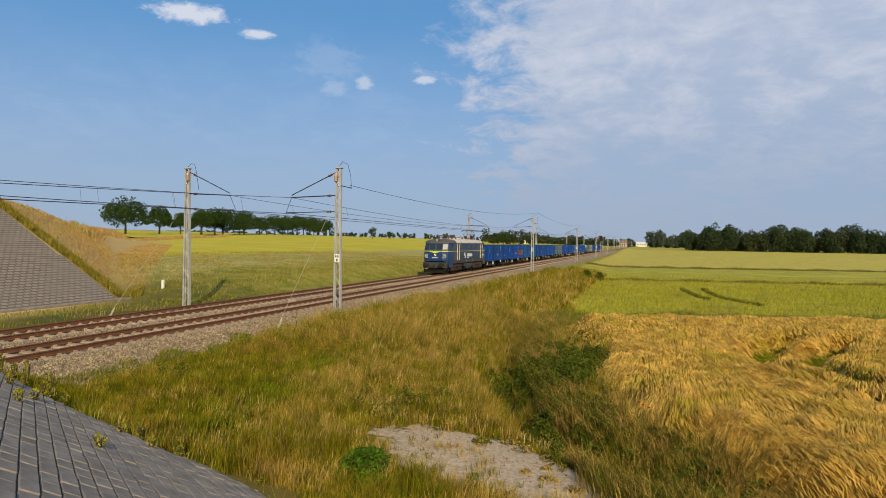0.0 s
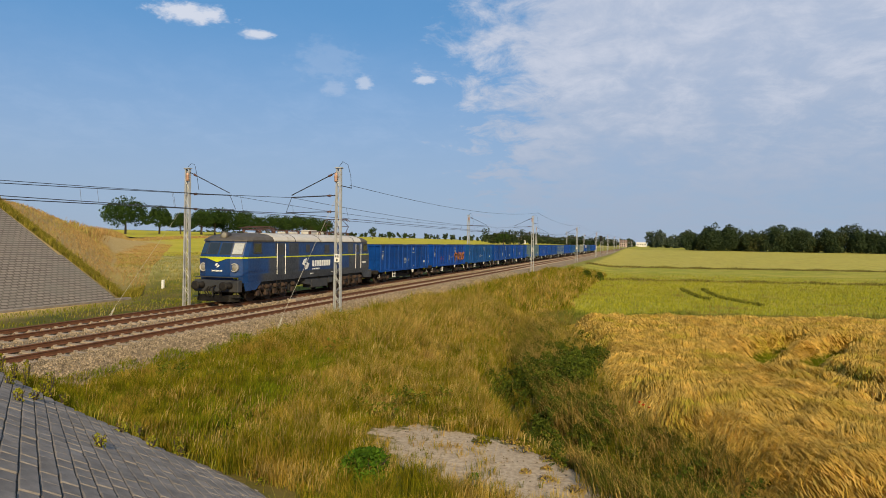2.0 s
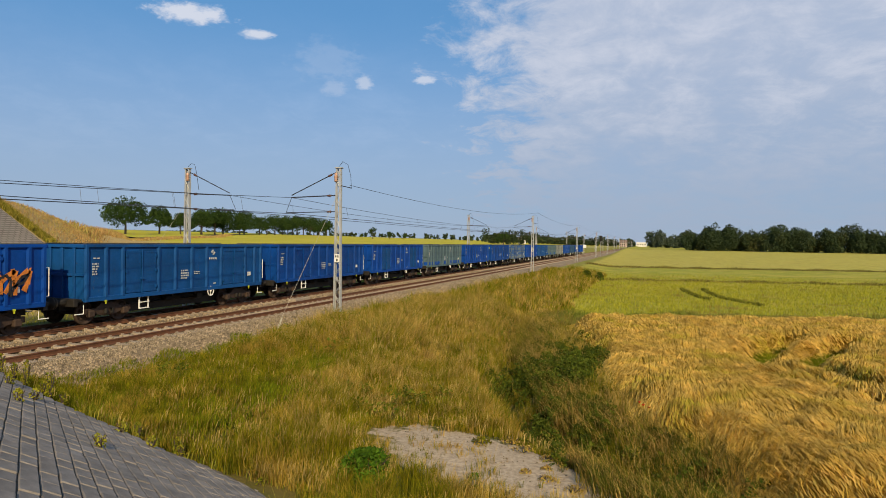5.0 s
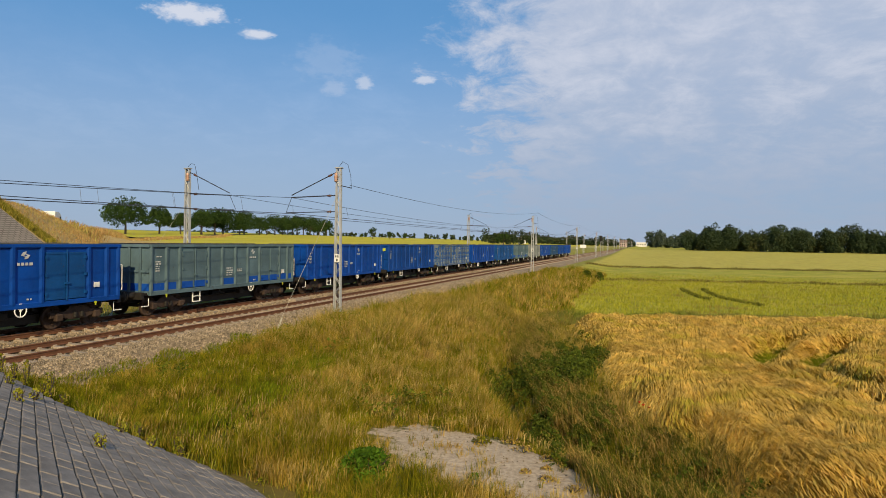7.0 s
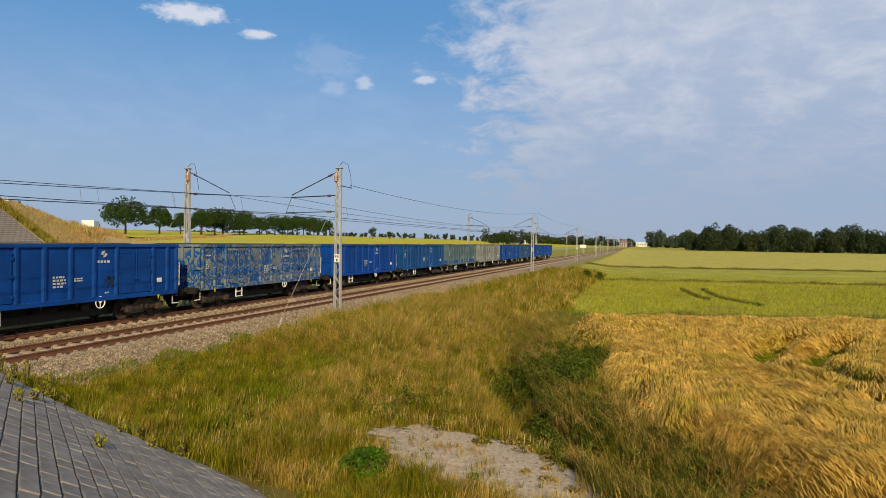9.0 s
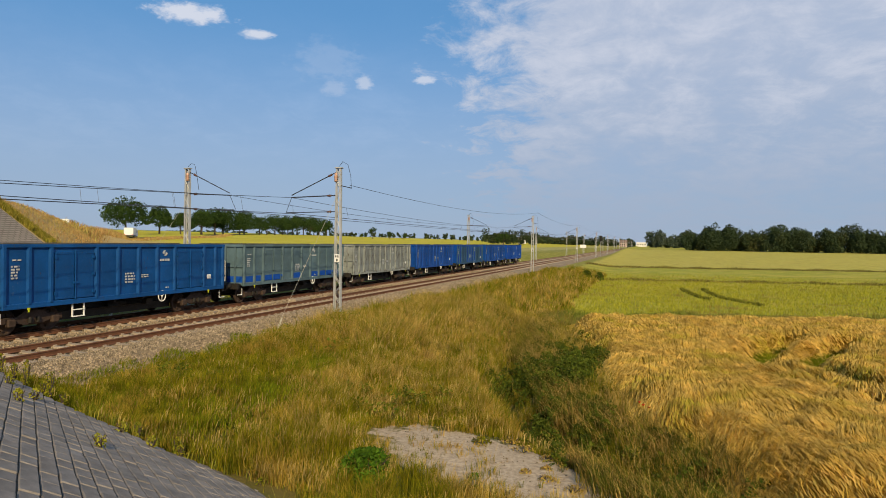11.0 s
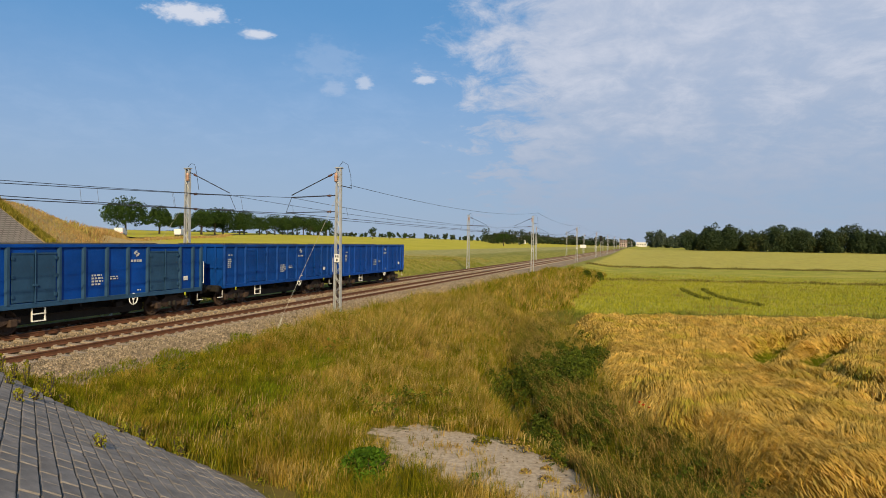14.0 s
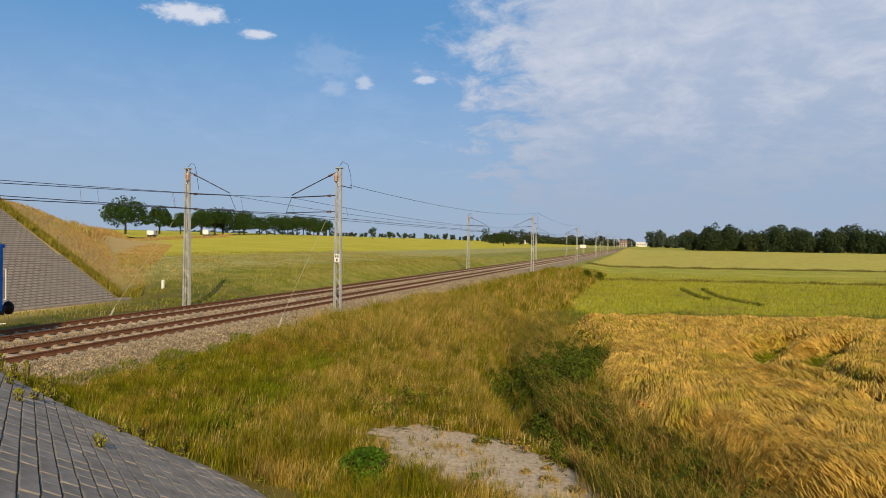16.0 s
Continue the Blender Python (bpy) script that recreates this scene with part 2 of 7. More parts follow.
def land(x, y):
    x, y = np.asarray(x, dtype=float), np.asarray(y, dtype=float)
    d = -x
    near = -1.35 + 0.65 * step(d, 6, 13.5) - 0.12 * step(y, 10, 40)
    near = near - 0.85 * np.exp(-(line_distance(x, y, DITCH) / 0.8) ** 2)
    near = near + 0.05 * wave(x, y, 5, 3)
    rise = np.clip(d - 30, 0, 290)
    # level ground at the paving's foot, a low cut bank further along the line
    cut = step(y, 33.5, 50)
    far = -0.45 + 1.15 * (cut * step(d, 25.6, 30.5) + (1 - cut) * step(d, 33.5, 48)) + 0.027 * rise + 0.12 * wave(x, y, 14, 4) * step(d, 27, 31) * (0.3 + 0.7 * cut)
    z = np.where(d < 18, near, far)
    z = np.where((d > 14.6) & (d < 26), -0.72, z)
    z = np.where((d <= 14.6) & (d > 13.2), near + (-0.72 - near) * step(d, 13.2, 14.6), z)
    r = np.hypot(x, y)
    z = np.where(x > -14, z + 2.5 * step(r, 170, 500), z)
    z = np.where(d > 26, np.maximum(z, bank_height(x, y)), z)
    # the slope on which the camera stands
    slope = np.minimum(paved_plane(x, y), 4.5)
    z = np.where((d < 15.3) & (y < 14.5), np.maximum(z, slope - 0.14), z)
    return z


def axis(fine0, fine1, step_size, far0, far1):
    out = list(np.arange(fine0, fine1 + 1e-6, step_size))
    s, v = step_size, fine1
    while v < far1:
        s *= 1.22
        v += s
        out.append(v)
    s, v = step_size, fine0
    while v > far0:
        s *= 1.22
        v -= s
        out.insert(0, v)
    return np.array(out)


def grid_mesh(name, xs, ys, height, mat):
    gx, gy = np.meshgrid(xs, ys)
    gz = height(gx, gy)
    v = np.stack([gx, gy, gz], -1).reshape(-1, 3)
    n, m = len(xs), len(ys)
    i = (np.arange(m - 1)[:, None] * n + np.arange(n - 1)[None, :]).ravel()
    return soup(name, v, np.stack([i, i + 1, i + n + 1, i + n], -1), mat, True)


def ground_material():
    m = bpy.data.materials.new("meadow_soil")
    m.use_nodes = True
    t = m.node_tree
    b = t.nodes["Principled BSDF"]
    co = t.nodes.new("ShaderNodeTexCoord").outputs["Object"]
    sep = t.nodes.new("ShaderNodeSeparateXYZ")
    link(t, co, sep.inputs[0])
    broad, mid, fine = noise_node(t, co, 0.06, 5, 0.6), noise_node(t, co, 0.6, 5, 0.6), noise_node(t, co, 9, 5, 0.65)
    col = mix_colour(t, smooth(t, mid, 0.35, 0.65), (0.07, 0.08, 0.010), (0.16, 0.115, 0.028))
    col = mix_colour(t, math_node(t, "MULTIPLY", fine, 0.5), col, (0.05, 0.06, 0.012))
    x, y = sep.outputs[0], sep.outputs[1]
    d = math_node(t, "MULTIPLY", x, -1)
    wob = math_node(t, "MULTIPLY", math_node(t, "SUBTRACT", mid, 0.5), 6)
    dw = math_node(t, "ADD", d, wob)
    # open meadow further along the line
    turf = mix_colour(t, smooth(t, mid, 0.38, 0.62), (0.15, 0.165, 0.018), (0.27, 0.235, 0.05))
    turf = mix_colour(t, smooth(t, fine, 0.45, 0.75, 0, 0.5), turf, (0.10, 0.11, 0.016))
    col = mix_colour(t, math_node(t, "MAXIMUM", smooth(t, y, 70, 110), math_node(t, "MULTIPLY", smooth(t, y, 34, 50), smooth(t, d, 25, 27))), col, turf)
    # pale meadow, then the ripening rape field on the rise
    pale = mix_colour(t, smooth(t, mid, 0.4, 0.6), (0.24, 0.22, 0.06), (0.34, 0.31, 0.11))
    col = mix_colour(t, smooth(t, dw, 34, 40), col, pale)
    rape = mix_colour(t, smooth(t, broad, 0.35, 0.65), (0.36, 0.33, 0.022), (0.44, 0.38, 0.035))
    col = mix_colour(t, smooth(t, dw, 54, 57), col, rape)
    col = mix_colour(t, smooth(t, dw, 300, 306), col, (0.07, 0.13, 0.035))
    # dry grass on the road bank
    w = math_node(t, "ADD", math_node(t, "MULTIPLY", math_node(t, "ADD", x, -CREST_A[0]), CREST_W[0]), math_node(t, "MULTIPLY", math_node(t, "ADD", y, -CREST_A[1]), CREST_W[1]))
    ww = math_node(t, "ADD", w, wob)
    dry = mix_colour(t, smooth(t, fine, 0.35, 0.65), (0.34, 0.235, 0.085), (0.46, 0.345, 0.15))
    onbank = math_node(t, "MULTIPLY", math_node(t, "MULTIPLY", smooth(t, ww, 11.5, 4.5), smooth(t, ww, -4, -1)), math_node(t, "MULTIPLY", smooth(t, d, 28, 31), smooth(t, d, 120, 90)))
    col = mix_colour(t, onbank, col, dry)
    # bare sand by the ditch
    def patch(cx, cy, rx, ry, turn):
        c, s = math.cos(turn), math.sin(turn)
        px, py = math_node(t, "ADD", x, -cx), math_node(t, "ADD", y, -cy)
        a = math_node(t, "DIVIDE", math_node(t, "ADD", math_node(t, "MULTIPLY", px, c), math_node(t, "MULTIPLY", py, s)), rx)
        bb = math_node(t, "DIVIDE", math_node(t, "SUBTRACT", math_node(t, "MULTIPLY", py, c), math_node(t, "MULTIPLY", px, s)), ry)
        r = math_node(t, "ADD", math_node(t, "MULTIPLY", a, a), math_node(t, "MULTIPLY", bb, bb))
        r = math_node(t, "ADD", r, math_node(t, "MULTIPLY", math_node(t, "SUBTRACT", noise_node(t, co, 1.3, 6, 0.7), 0.5), 2.4))
        return smooth(t, r, 1.1, 0.8)
    sand = mix_colour(t, smooth(t, fine, 0.3, 0.7), (0.29, 0.225, 0.155), (0.46, 0.375, 0.27))
    col = mix_colour(t, patch(-3.5, 14.4, 3.4, 1.55, -0.48), col, sand)
    # the crops across the right-hand plain
    green = mix_colour(t, smooth(t, noise_node(t, co, 0.25, 5, 0.6), 0.35, 0.65), (0.23, 0.245, 0.020), (0.34, 0.32, 0.038))
    yellow = mix_colour(t, smooth(t, mid, 0.4, 0.6), (0.32, 0.29, 0.045), (0.44, 0.38, 0.075))
    field = smooth(t, math_node(t, "ADD", x, math_node(t, "MULTIPLY", wob, 0.2)), -13.5, -11.5)
    yy = math_node(t, "ADD", math_node(t, "SUBTRACT", y, math_node(t, "MULTIPLY", x, 0.20)), wob)
    crop = mix_colour(t, smooth(t, yy, 150, 156), green, yellow)
    crop = mix_colour(t, smooth(t, yy, 430, 440), crop, green)
    for at, wide in ((97, 2.0), (153, 3.0), (436, 5.0)):
        crop = mix_colour(t, math_node(t, "MULTIPLY", smooth(t, yy, at - wide, at - wide * 0.4), smooth(t, yy, at + wide, at + wide * 0.4)), crop, (0.13, 0.105, 0.03))
    crop = mix_colour(t, smooth(t, noise_node(t, co, 1.7, 5, 0.7), 0.54, 0.64, 0, 0.65), crop, (0.14, 0.13, 0.022))
    long = t.nodes.new("ShaderNodeMapping")
    long.inputs["Scale"].default_value = (0.25, 1.0, 1.0)
    link(t, co, long.inputs[0])
    crop = mix_colour(t, smooth(t, noise_node(t, long.outputs[0], 0.22, 6, 0.7), 0.48, 0.62, 0, 0.55), crop, (0.42, 0.33, 0.06))
    crop = mix_colour(t, smooth(t, noise_node(t, long.outputs[0], 0.5, 6, 0.75), 0.58, 0.64, 0, 0.7), crop, (0.15, 0.12, 0.03))
    col = mix_colour(t, math_node(t, "MULTIPLY", field, smooth(t, yy, 44, 48)), col, crop)
    link(t, col, b.inputs["Base Color"])
    b.inputs["Roughness"].default_value = 0.95
    b.inputs["Specular IOR Level"].default_value = 0.15
    bn = t.nodes.new("ShaderNodeBump")
    bn.inputs["Strength"].default_value, bn.inputs["Distance"].default_value = 0.6, 0.06
    link(t, math_node(t, "ADD", fine, mid), bn.inputs["Height"])
    link(t, bn.outputs[0], b.inputs["Normal"])
    return m


SOIL = ground_material()
ground = grid_mesh("ground", axis(-60, 16, 0.5, -4200, 4200), axis(-6, 60, 0.5, -900, 4600), land, SOIL)
tagged(ground, "grassy ground with crop fields, a bank and a ditch", "ground", kind="structure")
# ---- railway ----
def track_bed():
    bm = bmesh.new()
    top, foot = -0.21, -0.80
    outline = [(FAR - 3.6, foot), (FAR - 2.0, top - 0.06), (FAR - 1.75, top), ((NEAR + FAR) / 2, top - 0.03), (NEAR + 1.75, top), (NEAR + 2.1, top - 0.06), (NEAR + 3.5, foot)]
    prism(bm, outline, -60, 3200)
    return tagged(part("ballast", bm, BALLAST), "crushed stone ballast bed under two tracks", "ballast", kind="structure")


def rail_mesh():
    bm = bmesh.new()
    half = [(0.075, -0.172), (0.075, -0.160), (0.012, -0.135), (0.012, -0.045), (0.036, -0.030), (0.036, -0.004), (0.030, 0.0)]
    prism(bm, half + [(-x, z) for x, z in half[::-1]], -60, 3200)
    me = bpy.data.meshes.new("rail")
    bm.to_mesh(me)
    bm.free()
    me.materials.append(RAIL_RUST)
    return me


def tracks():
    me = rail_mesh()
    for x, label in ((NEAR, "empty railway track with rusty brown rails"), (FAR, "railway track that carries the goods train")):
        t = thing("railway_track", label, "railway track", "the two tracks", "structure")
        t.location = (x, 0, 0)
        for side in (-0.7535, 0.7535):
            shared("rail", me, t, Matrix.Translation((side, 0, 0)))


track_bed()
tracks()
# ---- masts and wires ----
MAST_Y0, MAST_STEP, MAST_OUT = 31.6, 61.9, 2.75
CONTACT_Z, MESSENGER_Z = 5.10, 5.98


def mast(arm, feeder_low):
    """A lattice mast at its own origin (rail level); arm = -1 or +1 is the way to its track along x."""
    w = thing("catenary_mast", "grey lattice steel catenary mast on a concrete foot", "catenary mast", "masts along the line")
    bm = bmesh.new()
    box(bm, -0.36, 0.36, -0.36, 0.36, -0.95, -0.36, 0.03)
    part("foundation", bm, CONCRETE, w, "pale concrete foot")
    for s in (-1, 1):
        bm = bmesh.new()
        b, t = 0.21, 0.13
        for x0, x1, y0, y1 in ((-0.012, 0.012, -0.09, 0.09), (-0.05 * s - 0.02, -0.05 * s + 0.02, -0.09, -0.075), (-0.05 * s - 0.02, -0.05 * s + 0.02, 0.075, 0.09)):
            lo = [bm.verts.new((s * b + x, y, -0.37)) for x, y in ((x0, y0), (x1, y0), (x1, y1), (x0, y1))]
            hi = [bm.verts.new((s * t + x, y, 7.55)) for x, y in ((x0, y0), (x1, y0), (x1, y1), (x0, y1))]
            for i in range(4):
                bm.faces.new((lo[i], lo[(i + 1) % 4], hi[(i + 1) % 4], hi[i]))
            bm.faces.new(hi)
        part("upright", bm, STEEL_GALV, w)
    for k in (-1, 1):
        n = 15
        bm = bmesh.new()
        for i in range(n):
            z0, z1 = -0.2 + 7.6 * i / n, -0.2 + 7.6 * (i + 1) / n
            s = 1 if i % 2 else -1
            wa, wb = 0.21 - 0.08 * i / n, 0.21 - 0.08 * (i + 1) / n
            rod(bm, (s * wa, k * 0.085, z0), (-s * wb, k * 0.085, z1), 0.017, 4)
        part("lacing", bm, STEEL_GALV, w)
    bm = bmesh.new()
    box(bm, -0.2, 0.2, -0.14, 0.14, 7.5, 7.56, 0.01)
    part("top_plate", bm, STEEL_GALV, w)
    reach = arm * (MAST_OUT + 0.05)
    for name, a, b, r in (("stay_rod", (arm * 0.15, 0, 7.3), (reach, 0, 6.10), 0.026), ("cantilever_tube", (arm * 0.15, 0, 6.08), (reach * 1.01, 0, 5.98), 0.032), ("steady_arm", (arm * 0.15, 0, 5.22), (reach * 1.12, 0, 5.16), 0.024)):
        a, b = Vector(a), Vector(b)
        bm = bmesh.new()
        rod(bm, a, b, r, 6)
        tube = part(name, bm, WIRE, w)
        bm = bmesh.new()
        d = (b - a).normalized()
        q = d.to_track_quat("Z", "Y").to_matrix().to_4x4()
        lathe(bm, [(0.03, 0), (0.075, 0.03), (0.04, 0.07), (0.075, 0.11), (0.04, 0.15), (0.075, 0.19), (0.03, 0.24)], 8, Matrix.Translation(a + d * 0.28) @ q)
        part("insulator", bm, INSULATOR, tube, "brown ribbed insulator")
    bm = bmesh.new()
    rod(bm, (reach, 0, 5.98), (reach + arm * 0.35, 0.05, 5.2), 0.014, 5)
    part("drop_rod", bm, WIRE, w)
    bm = bmesh.new()
    rod(bm, (reach * 1.08, 0, 5.17), (reach * 0.86, 0, 5.10), 0.014, 5)
    part("registration_arm", bm, WIRE, w)
    # lightning arrester, feeder bracket and jumper
    bm = bmesh.new()
    lathe(bm, [(0.05, 0), (0.11, 0.05), (0.06, 0.10), (0.11, 0.15), (0.06, 0.20), (0.11, 0.25), (0.07, 0.34), (0.10, 0.42), (0.04, 0.48)], 10, Matrix.Translation((arm * 0.10, -0.16, 6.78)))
    part("arrester", bm, material_arrester, w, "white and orange surge arrester")
    if arm < 0:
        bm = bmesh.new()
        z = 6.45
        rod(bm, (0.1, 0, 6.6), (0.75, 0, z), 0.022, 5)
        pts = [(0.0, 0, 7.6), (0.2, 0, 7.85), (0.5, 0, 7.7), (0.68, 0, 7.1), (0.72, 0, z)]
        for p, q in zip(pts, pts[1:]):
            rod(bm, p, q, 0.012, 5)
        part("feeder_bracket", bm, WIRE, w)
    else:
        bm = bmesh.new()
        pts = [(0.0, 0, 7.6), (0.2, 0, 7.8), (0.45, 0, 7.75), (0.6, 0, 7.2), (0.75, 0, 6.3)]
        for p, q in zip(pts, pts[1:]):
            rod(bm, p, q, 0.012, 5)
        part("jumper", bm, WIRE, w)
    # kilometre board with unreadable figures
    if arm < 0:
        bm = bmesh.new()
        box(bm, -0.15, 0.15, -0.135, -0.115, 2.55, 2.97, 0.01)
        board = part("distance_board", bm, WHITE, w, "white board with dark figures")
        for x0, x1, z0, z1 in ((-0.10, -0.02, 2.80, 2.91), (0.03, 0.10, 2.80, 2.91), (-0.03, 0.05, 2.62, 2.73)):
            bm = bmesh.new()
            box(bm, x0, x1, -0.141, -0.136, z0, z1)
            part("figure_bar", bm, BLACK_STEEL, board)
    return w


material_arrester = material("arrester_ceramic", (0.40, 0.24, 0.17), 0.3, 0, 0.6, 1.3, 6, 12, 0)
first = {-1: mast(-1, True), 1: mast(1, True)}
for arm, x in ((-1, NEAR + MAST_OUT), (1, FAR - MAST_OUT)):
    base, x = (-0.15, x + 0.1) if arm < 0 else (0.0, x)
    first[arm].location = (x, MAST_Y0, base)
    for i in range(1, 13):
        copy_thing(first[arm], pose(x, MAST_Y0 + MAST_STEP * i, base))


def wire_mesh(bm, pts, r, n=4):
    """One tube through all the points."""
    rings = []
    for i, p in enumerate(pts):
        d = Vector(pts[min(i + 1, len(pts) - 1)]) - Vector(pts[max(i - 1, 0)])
        q = d.to_track_quat("Z", "Y")
        rings.append([bm.verts.new(Vector(p) + q @ Vector((r * math.cos(2 * math.pi * k / n), r * math.sin(2 * math.pi * k / n), 0))) for k in range(n)])
    for a, b in zip(rings, rings[1:]):
        for k in range(n):
            bm.faces.new((a[k], a[(k + 1) % n], b[(k + 1) % n], b[k]))
    bm.faces.new(rings[0][::-1])
    bm.faces.new(rings[-1])


def span_points(x0, y0, z0, x1, y1, z1, sag, n):
    return [(x0 + (x1 - x0) * k / n, y0 + (y1 - y0) * k / n, z0 + (z1 - z0) * k / n - 4 * sag * (k / n) * (1 - k / n)) for k in range(n + 1)]


def overhead_line(x, label, low, drop=0.0):
    """low: the heights at which the two wires pass under the bridge."""
    messenger_z, contact_z = MESSENGER_Z - drop, CONTACT_Z - drop
    w = thing("overhead_line", label, "overhead line", "wires above the tracks")
    ys = [-10.0] + [MAST_Y0 + MAST_STEP * i for i in range(13)]
    for i, (a, b) in enumerate(zip(ys, ys[1:])):
        r = 0.012 if i < 3 else 0.016
        bm = bmesh.new()
        m0, c0 = low if i == 0 else (messenger_z, contact_z)
        sag = 0.2 if i == 0 else 0.48
        wire_mesh(bm, span_points(x, a, m0, x, b, messenger_z, sag, 12), r)
        part("messenger_wire", bm, WIRE, w)
        zig = 0.2 if i % 2 else -0.2
        bm = bmesh.new()
        wire_mesh(bm, span_points(x + zig, a, c0, x - zig, b, contact_z, 0.03, 4), r)
        part("contact_wire", bm, WIRE, w)
        bm = bmesh.new()
        wire_mesh(bm, span_points(x + zig + 0.05, a, c0 + 0.003, x - zig + 0.05, b, contact_z + 0.003, 0.03, 4), r)
        part("contact_wire", bm, WIRE, w)
        for k in range(1, 9):
            f = k / 9
            bm = bmesh.new()
            rod(bm, (x, a + (b - a) * f, m0 + (messenger_z - m0) * f - 4 * sag * f * (1 - f)), (x + zig * (1 - 2 * f), a + (b - a) * f, c0 + (contact_z - c0) * f), 0.007 if i < 2 else 0.01, 4)
            part("dropper", bm, WIRE, w)


overhead_line(NEAR, "thin dark contact and messenger wires above the empty track", (4.52, 4.23), 0.15)
overhead_line(FAR, "thin dark contact and messenger wires above the train's track", (5.18, 4.80))


def feeder():
    w = thing("feeder_cable", "single dark feeder cable along the mast tops", "cable")
    x = NEAR + MAST_OUT + 0.75
    for i in range(12):
        bm = bmesh.new()
        z0 = 6.45 if i == 0 else 7.9
        wire_mesh(bm, span_points(x, MAST_Y0 + MAST_STEP * i, z0, x, MAST_Y0 + MAST_STEP * (i + 1), 7.9, 0.7, 12), 0.012)
        part("feeder_wire", bm, WIRE, w)
    return w


feeder()
GUY = material("guy_rope", (0.45, 0.42, 0.33), 0.6, 0.2, bump=0)
for x, z in ((NEAR + MAST_OUT, 5.8), (FAR - MAST_OUT, 5.6)):
    g = thing("guy_rope", "pale steel guy rope from a mast to its ground anchor", "guy rope", "guy ropes of the masts")
    bm = bmesh.new()
    rod(bm, (x, MAST_Y0 - 0.1, z), (x, 25.8, -0.42), 0.008, 5)
    part("rope", bm, GUY, g)
    bm = bmesh.new()
    rod(bm, (x, 26.25, 0.02), (x, 25.75, -0.75), 0.03, 6)
    part("anchor_rod", bm, GUY, g)


def signal():
    w = thing("railway_signal", "black-headed railway signal on a grey post", "signal")
    x, y = NEAR + 2.9, 238.0
    bm = bmesh.new()
    rod(bm, (x, y, -0.7), (x, y, 6.4), 0.09, 8)
    part("post", bm, STEEL_GALV, w)
    bm = bmesh.new()
    box(bm, x - 0.35, x + 0.35, y - 0.15, y + 0.05, 4.6, 6.6, 0.08)
    part("signal_head", bm, BLACK_STEEL, w)
    for z in (4.95, 5.45, 5.95, 6.3):
        bm = bmesh.new()
        rod(bm, (x, y - 0.15, z), (x, y - 0.38, z), 0.13, 8)
        part("lamp_hood", bm, BLACK_STEEL, w)
    c = thing("relay_cabinet", "white trackside relay cabinet", "cabinet")
    bm = bmesh.new()
    box(bm, NEAR + 1.5 - 5.9, NEAR + 1.5 - 3.8, y + 1, y + 1.8, 2.2, 3.3, 0.04)
    part("sign_board", bm, WHITE, c)
    bm = bmesh.new()
    rod(bm, (NEAR - 3.4, y + 1.4, -0.8), (NEAR - 3.4, y + 1.4, 2.25), 0.08, 8)
    part("post", bm, STEEL_GALV, c)


signal()


def small_trackside():
    p = thing("marker_post", "small pale marker post in the grass", "marker post")
    bm = bmesh.new()
    gz = float(land(-33.0, 39.0))
    box(bm, -33.08, -32.92, 38.92, 39.08, gz - 0.1, gz + 0.62, 0.02)
    part("post", bm, WHITE, p)
    r = random.Random(4)
    for x, y, s in ((-14.75, 24.9, 0.34), (-14.2, 25.3, 0.2)):
        bm = bmesh.new()
        bmesh.ops.create_icosphere(bm, subdivisions=2, radius=s)
        for v in bm.verts:
            v.co *= 1 + 0.25 * noise.noise(v.co * 3 + Vector((x, y, 0)))
            v.co.z *= 0.6
        o = tagged(part("boulder", bm, STONE), "pale rounded stone on the ballast's edge", "stone")
        o.location = (x, y, -0.55)
    b = thing("track_magnet", "low concrete-grey track equipment box between the rails", "track equipment")
    for x0, x1, y0, y1, z in ((NEAR - 1.9, NEAR - 1.35, 34.6, 35.6, 0.02), (NEAR - 2.3, NEAR - 2.0, 36.2, 37.6, -0.06)):
        bm = bmesh.new()
        box(bm, x0, x1, y0, y1, -0.24, z, 0.03)
        part("box_cover", bm, CONCRETE, b)


small_trackside()
# ---- plants ----
ROAD = ((-20.0, 5.0), (-45.8, 27.0), (-66.5, 57.0), (-76.0, 68.5), (-86.5, 81.5), (-97.0, 95.8), (-109.0, 114.5), (-120.8, 134.0), (-129.5, 150.0), (-138.0, 166.8), (-145.5, 184.0), (-151.5, 198.0), (-157.0, 209.0), (-186.0, 252.0), (-236.0, 345.0), (-330.0, 640.0))
GRASS = leafy("meadow_grass", (0.078, 0.104, 0.003), (0.27, 0.225, 0.010), patch=(0.36, 0.24, 0.04), patch_at=0.58, scale=0.45)
LUSH = leafy("short_green_grass", (0.075, 0.118, 0.003), (0.215, 0.225, 0.010), patch=(0.30, 0.23, 0.03), patch_at=0.62, scale=0.6)
DRY = leafy("dry_grass", (0.38, 0.245, 0.05), (0.56, 0.40, 0.13), scale=0.5, patch=(0.24, 0.22, 0.04), patch_at=0.58)
BANK_DRY = leafy("bank_dry_grass", (0.36, 0.215, 0.07), (0.52, 0.345, 0.14), scale=0.3, patch=(0.40, 0.34, 0.10), patch_at=0.58)
BARLEY = leafy("ripe_barley", (0.60, 0.375, 0.05), (0.88, 0.62, 0.17), scale=0.45, patch=(0.56, 0.46, 0.05), patch_at=0.63, through_light=0.3)
WEED = leafy("dark_weed_leaves", (0.038, 0.066, 0.006), (0.11, 0.132, 0.014), scale=0.8)
SHRUB = leafy("shrub_leaves", (0.038, 0.10, 0.005), (0.10, 0.19, 0.015))
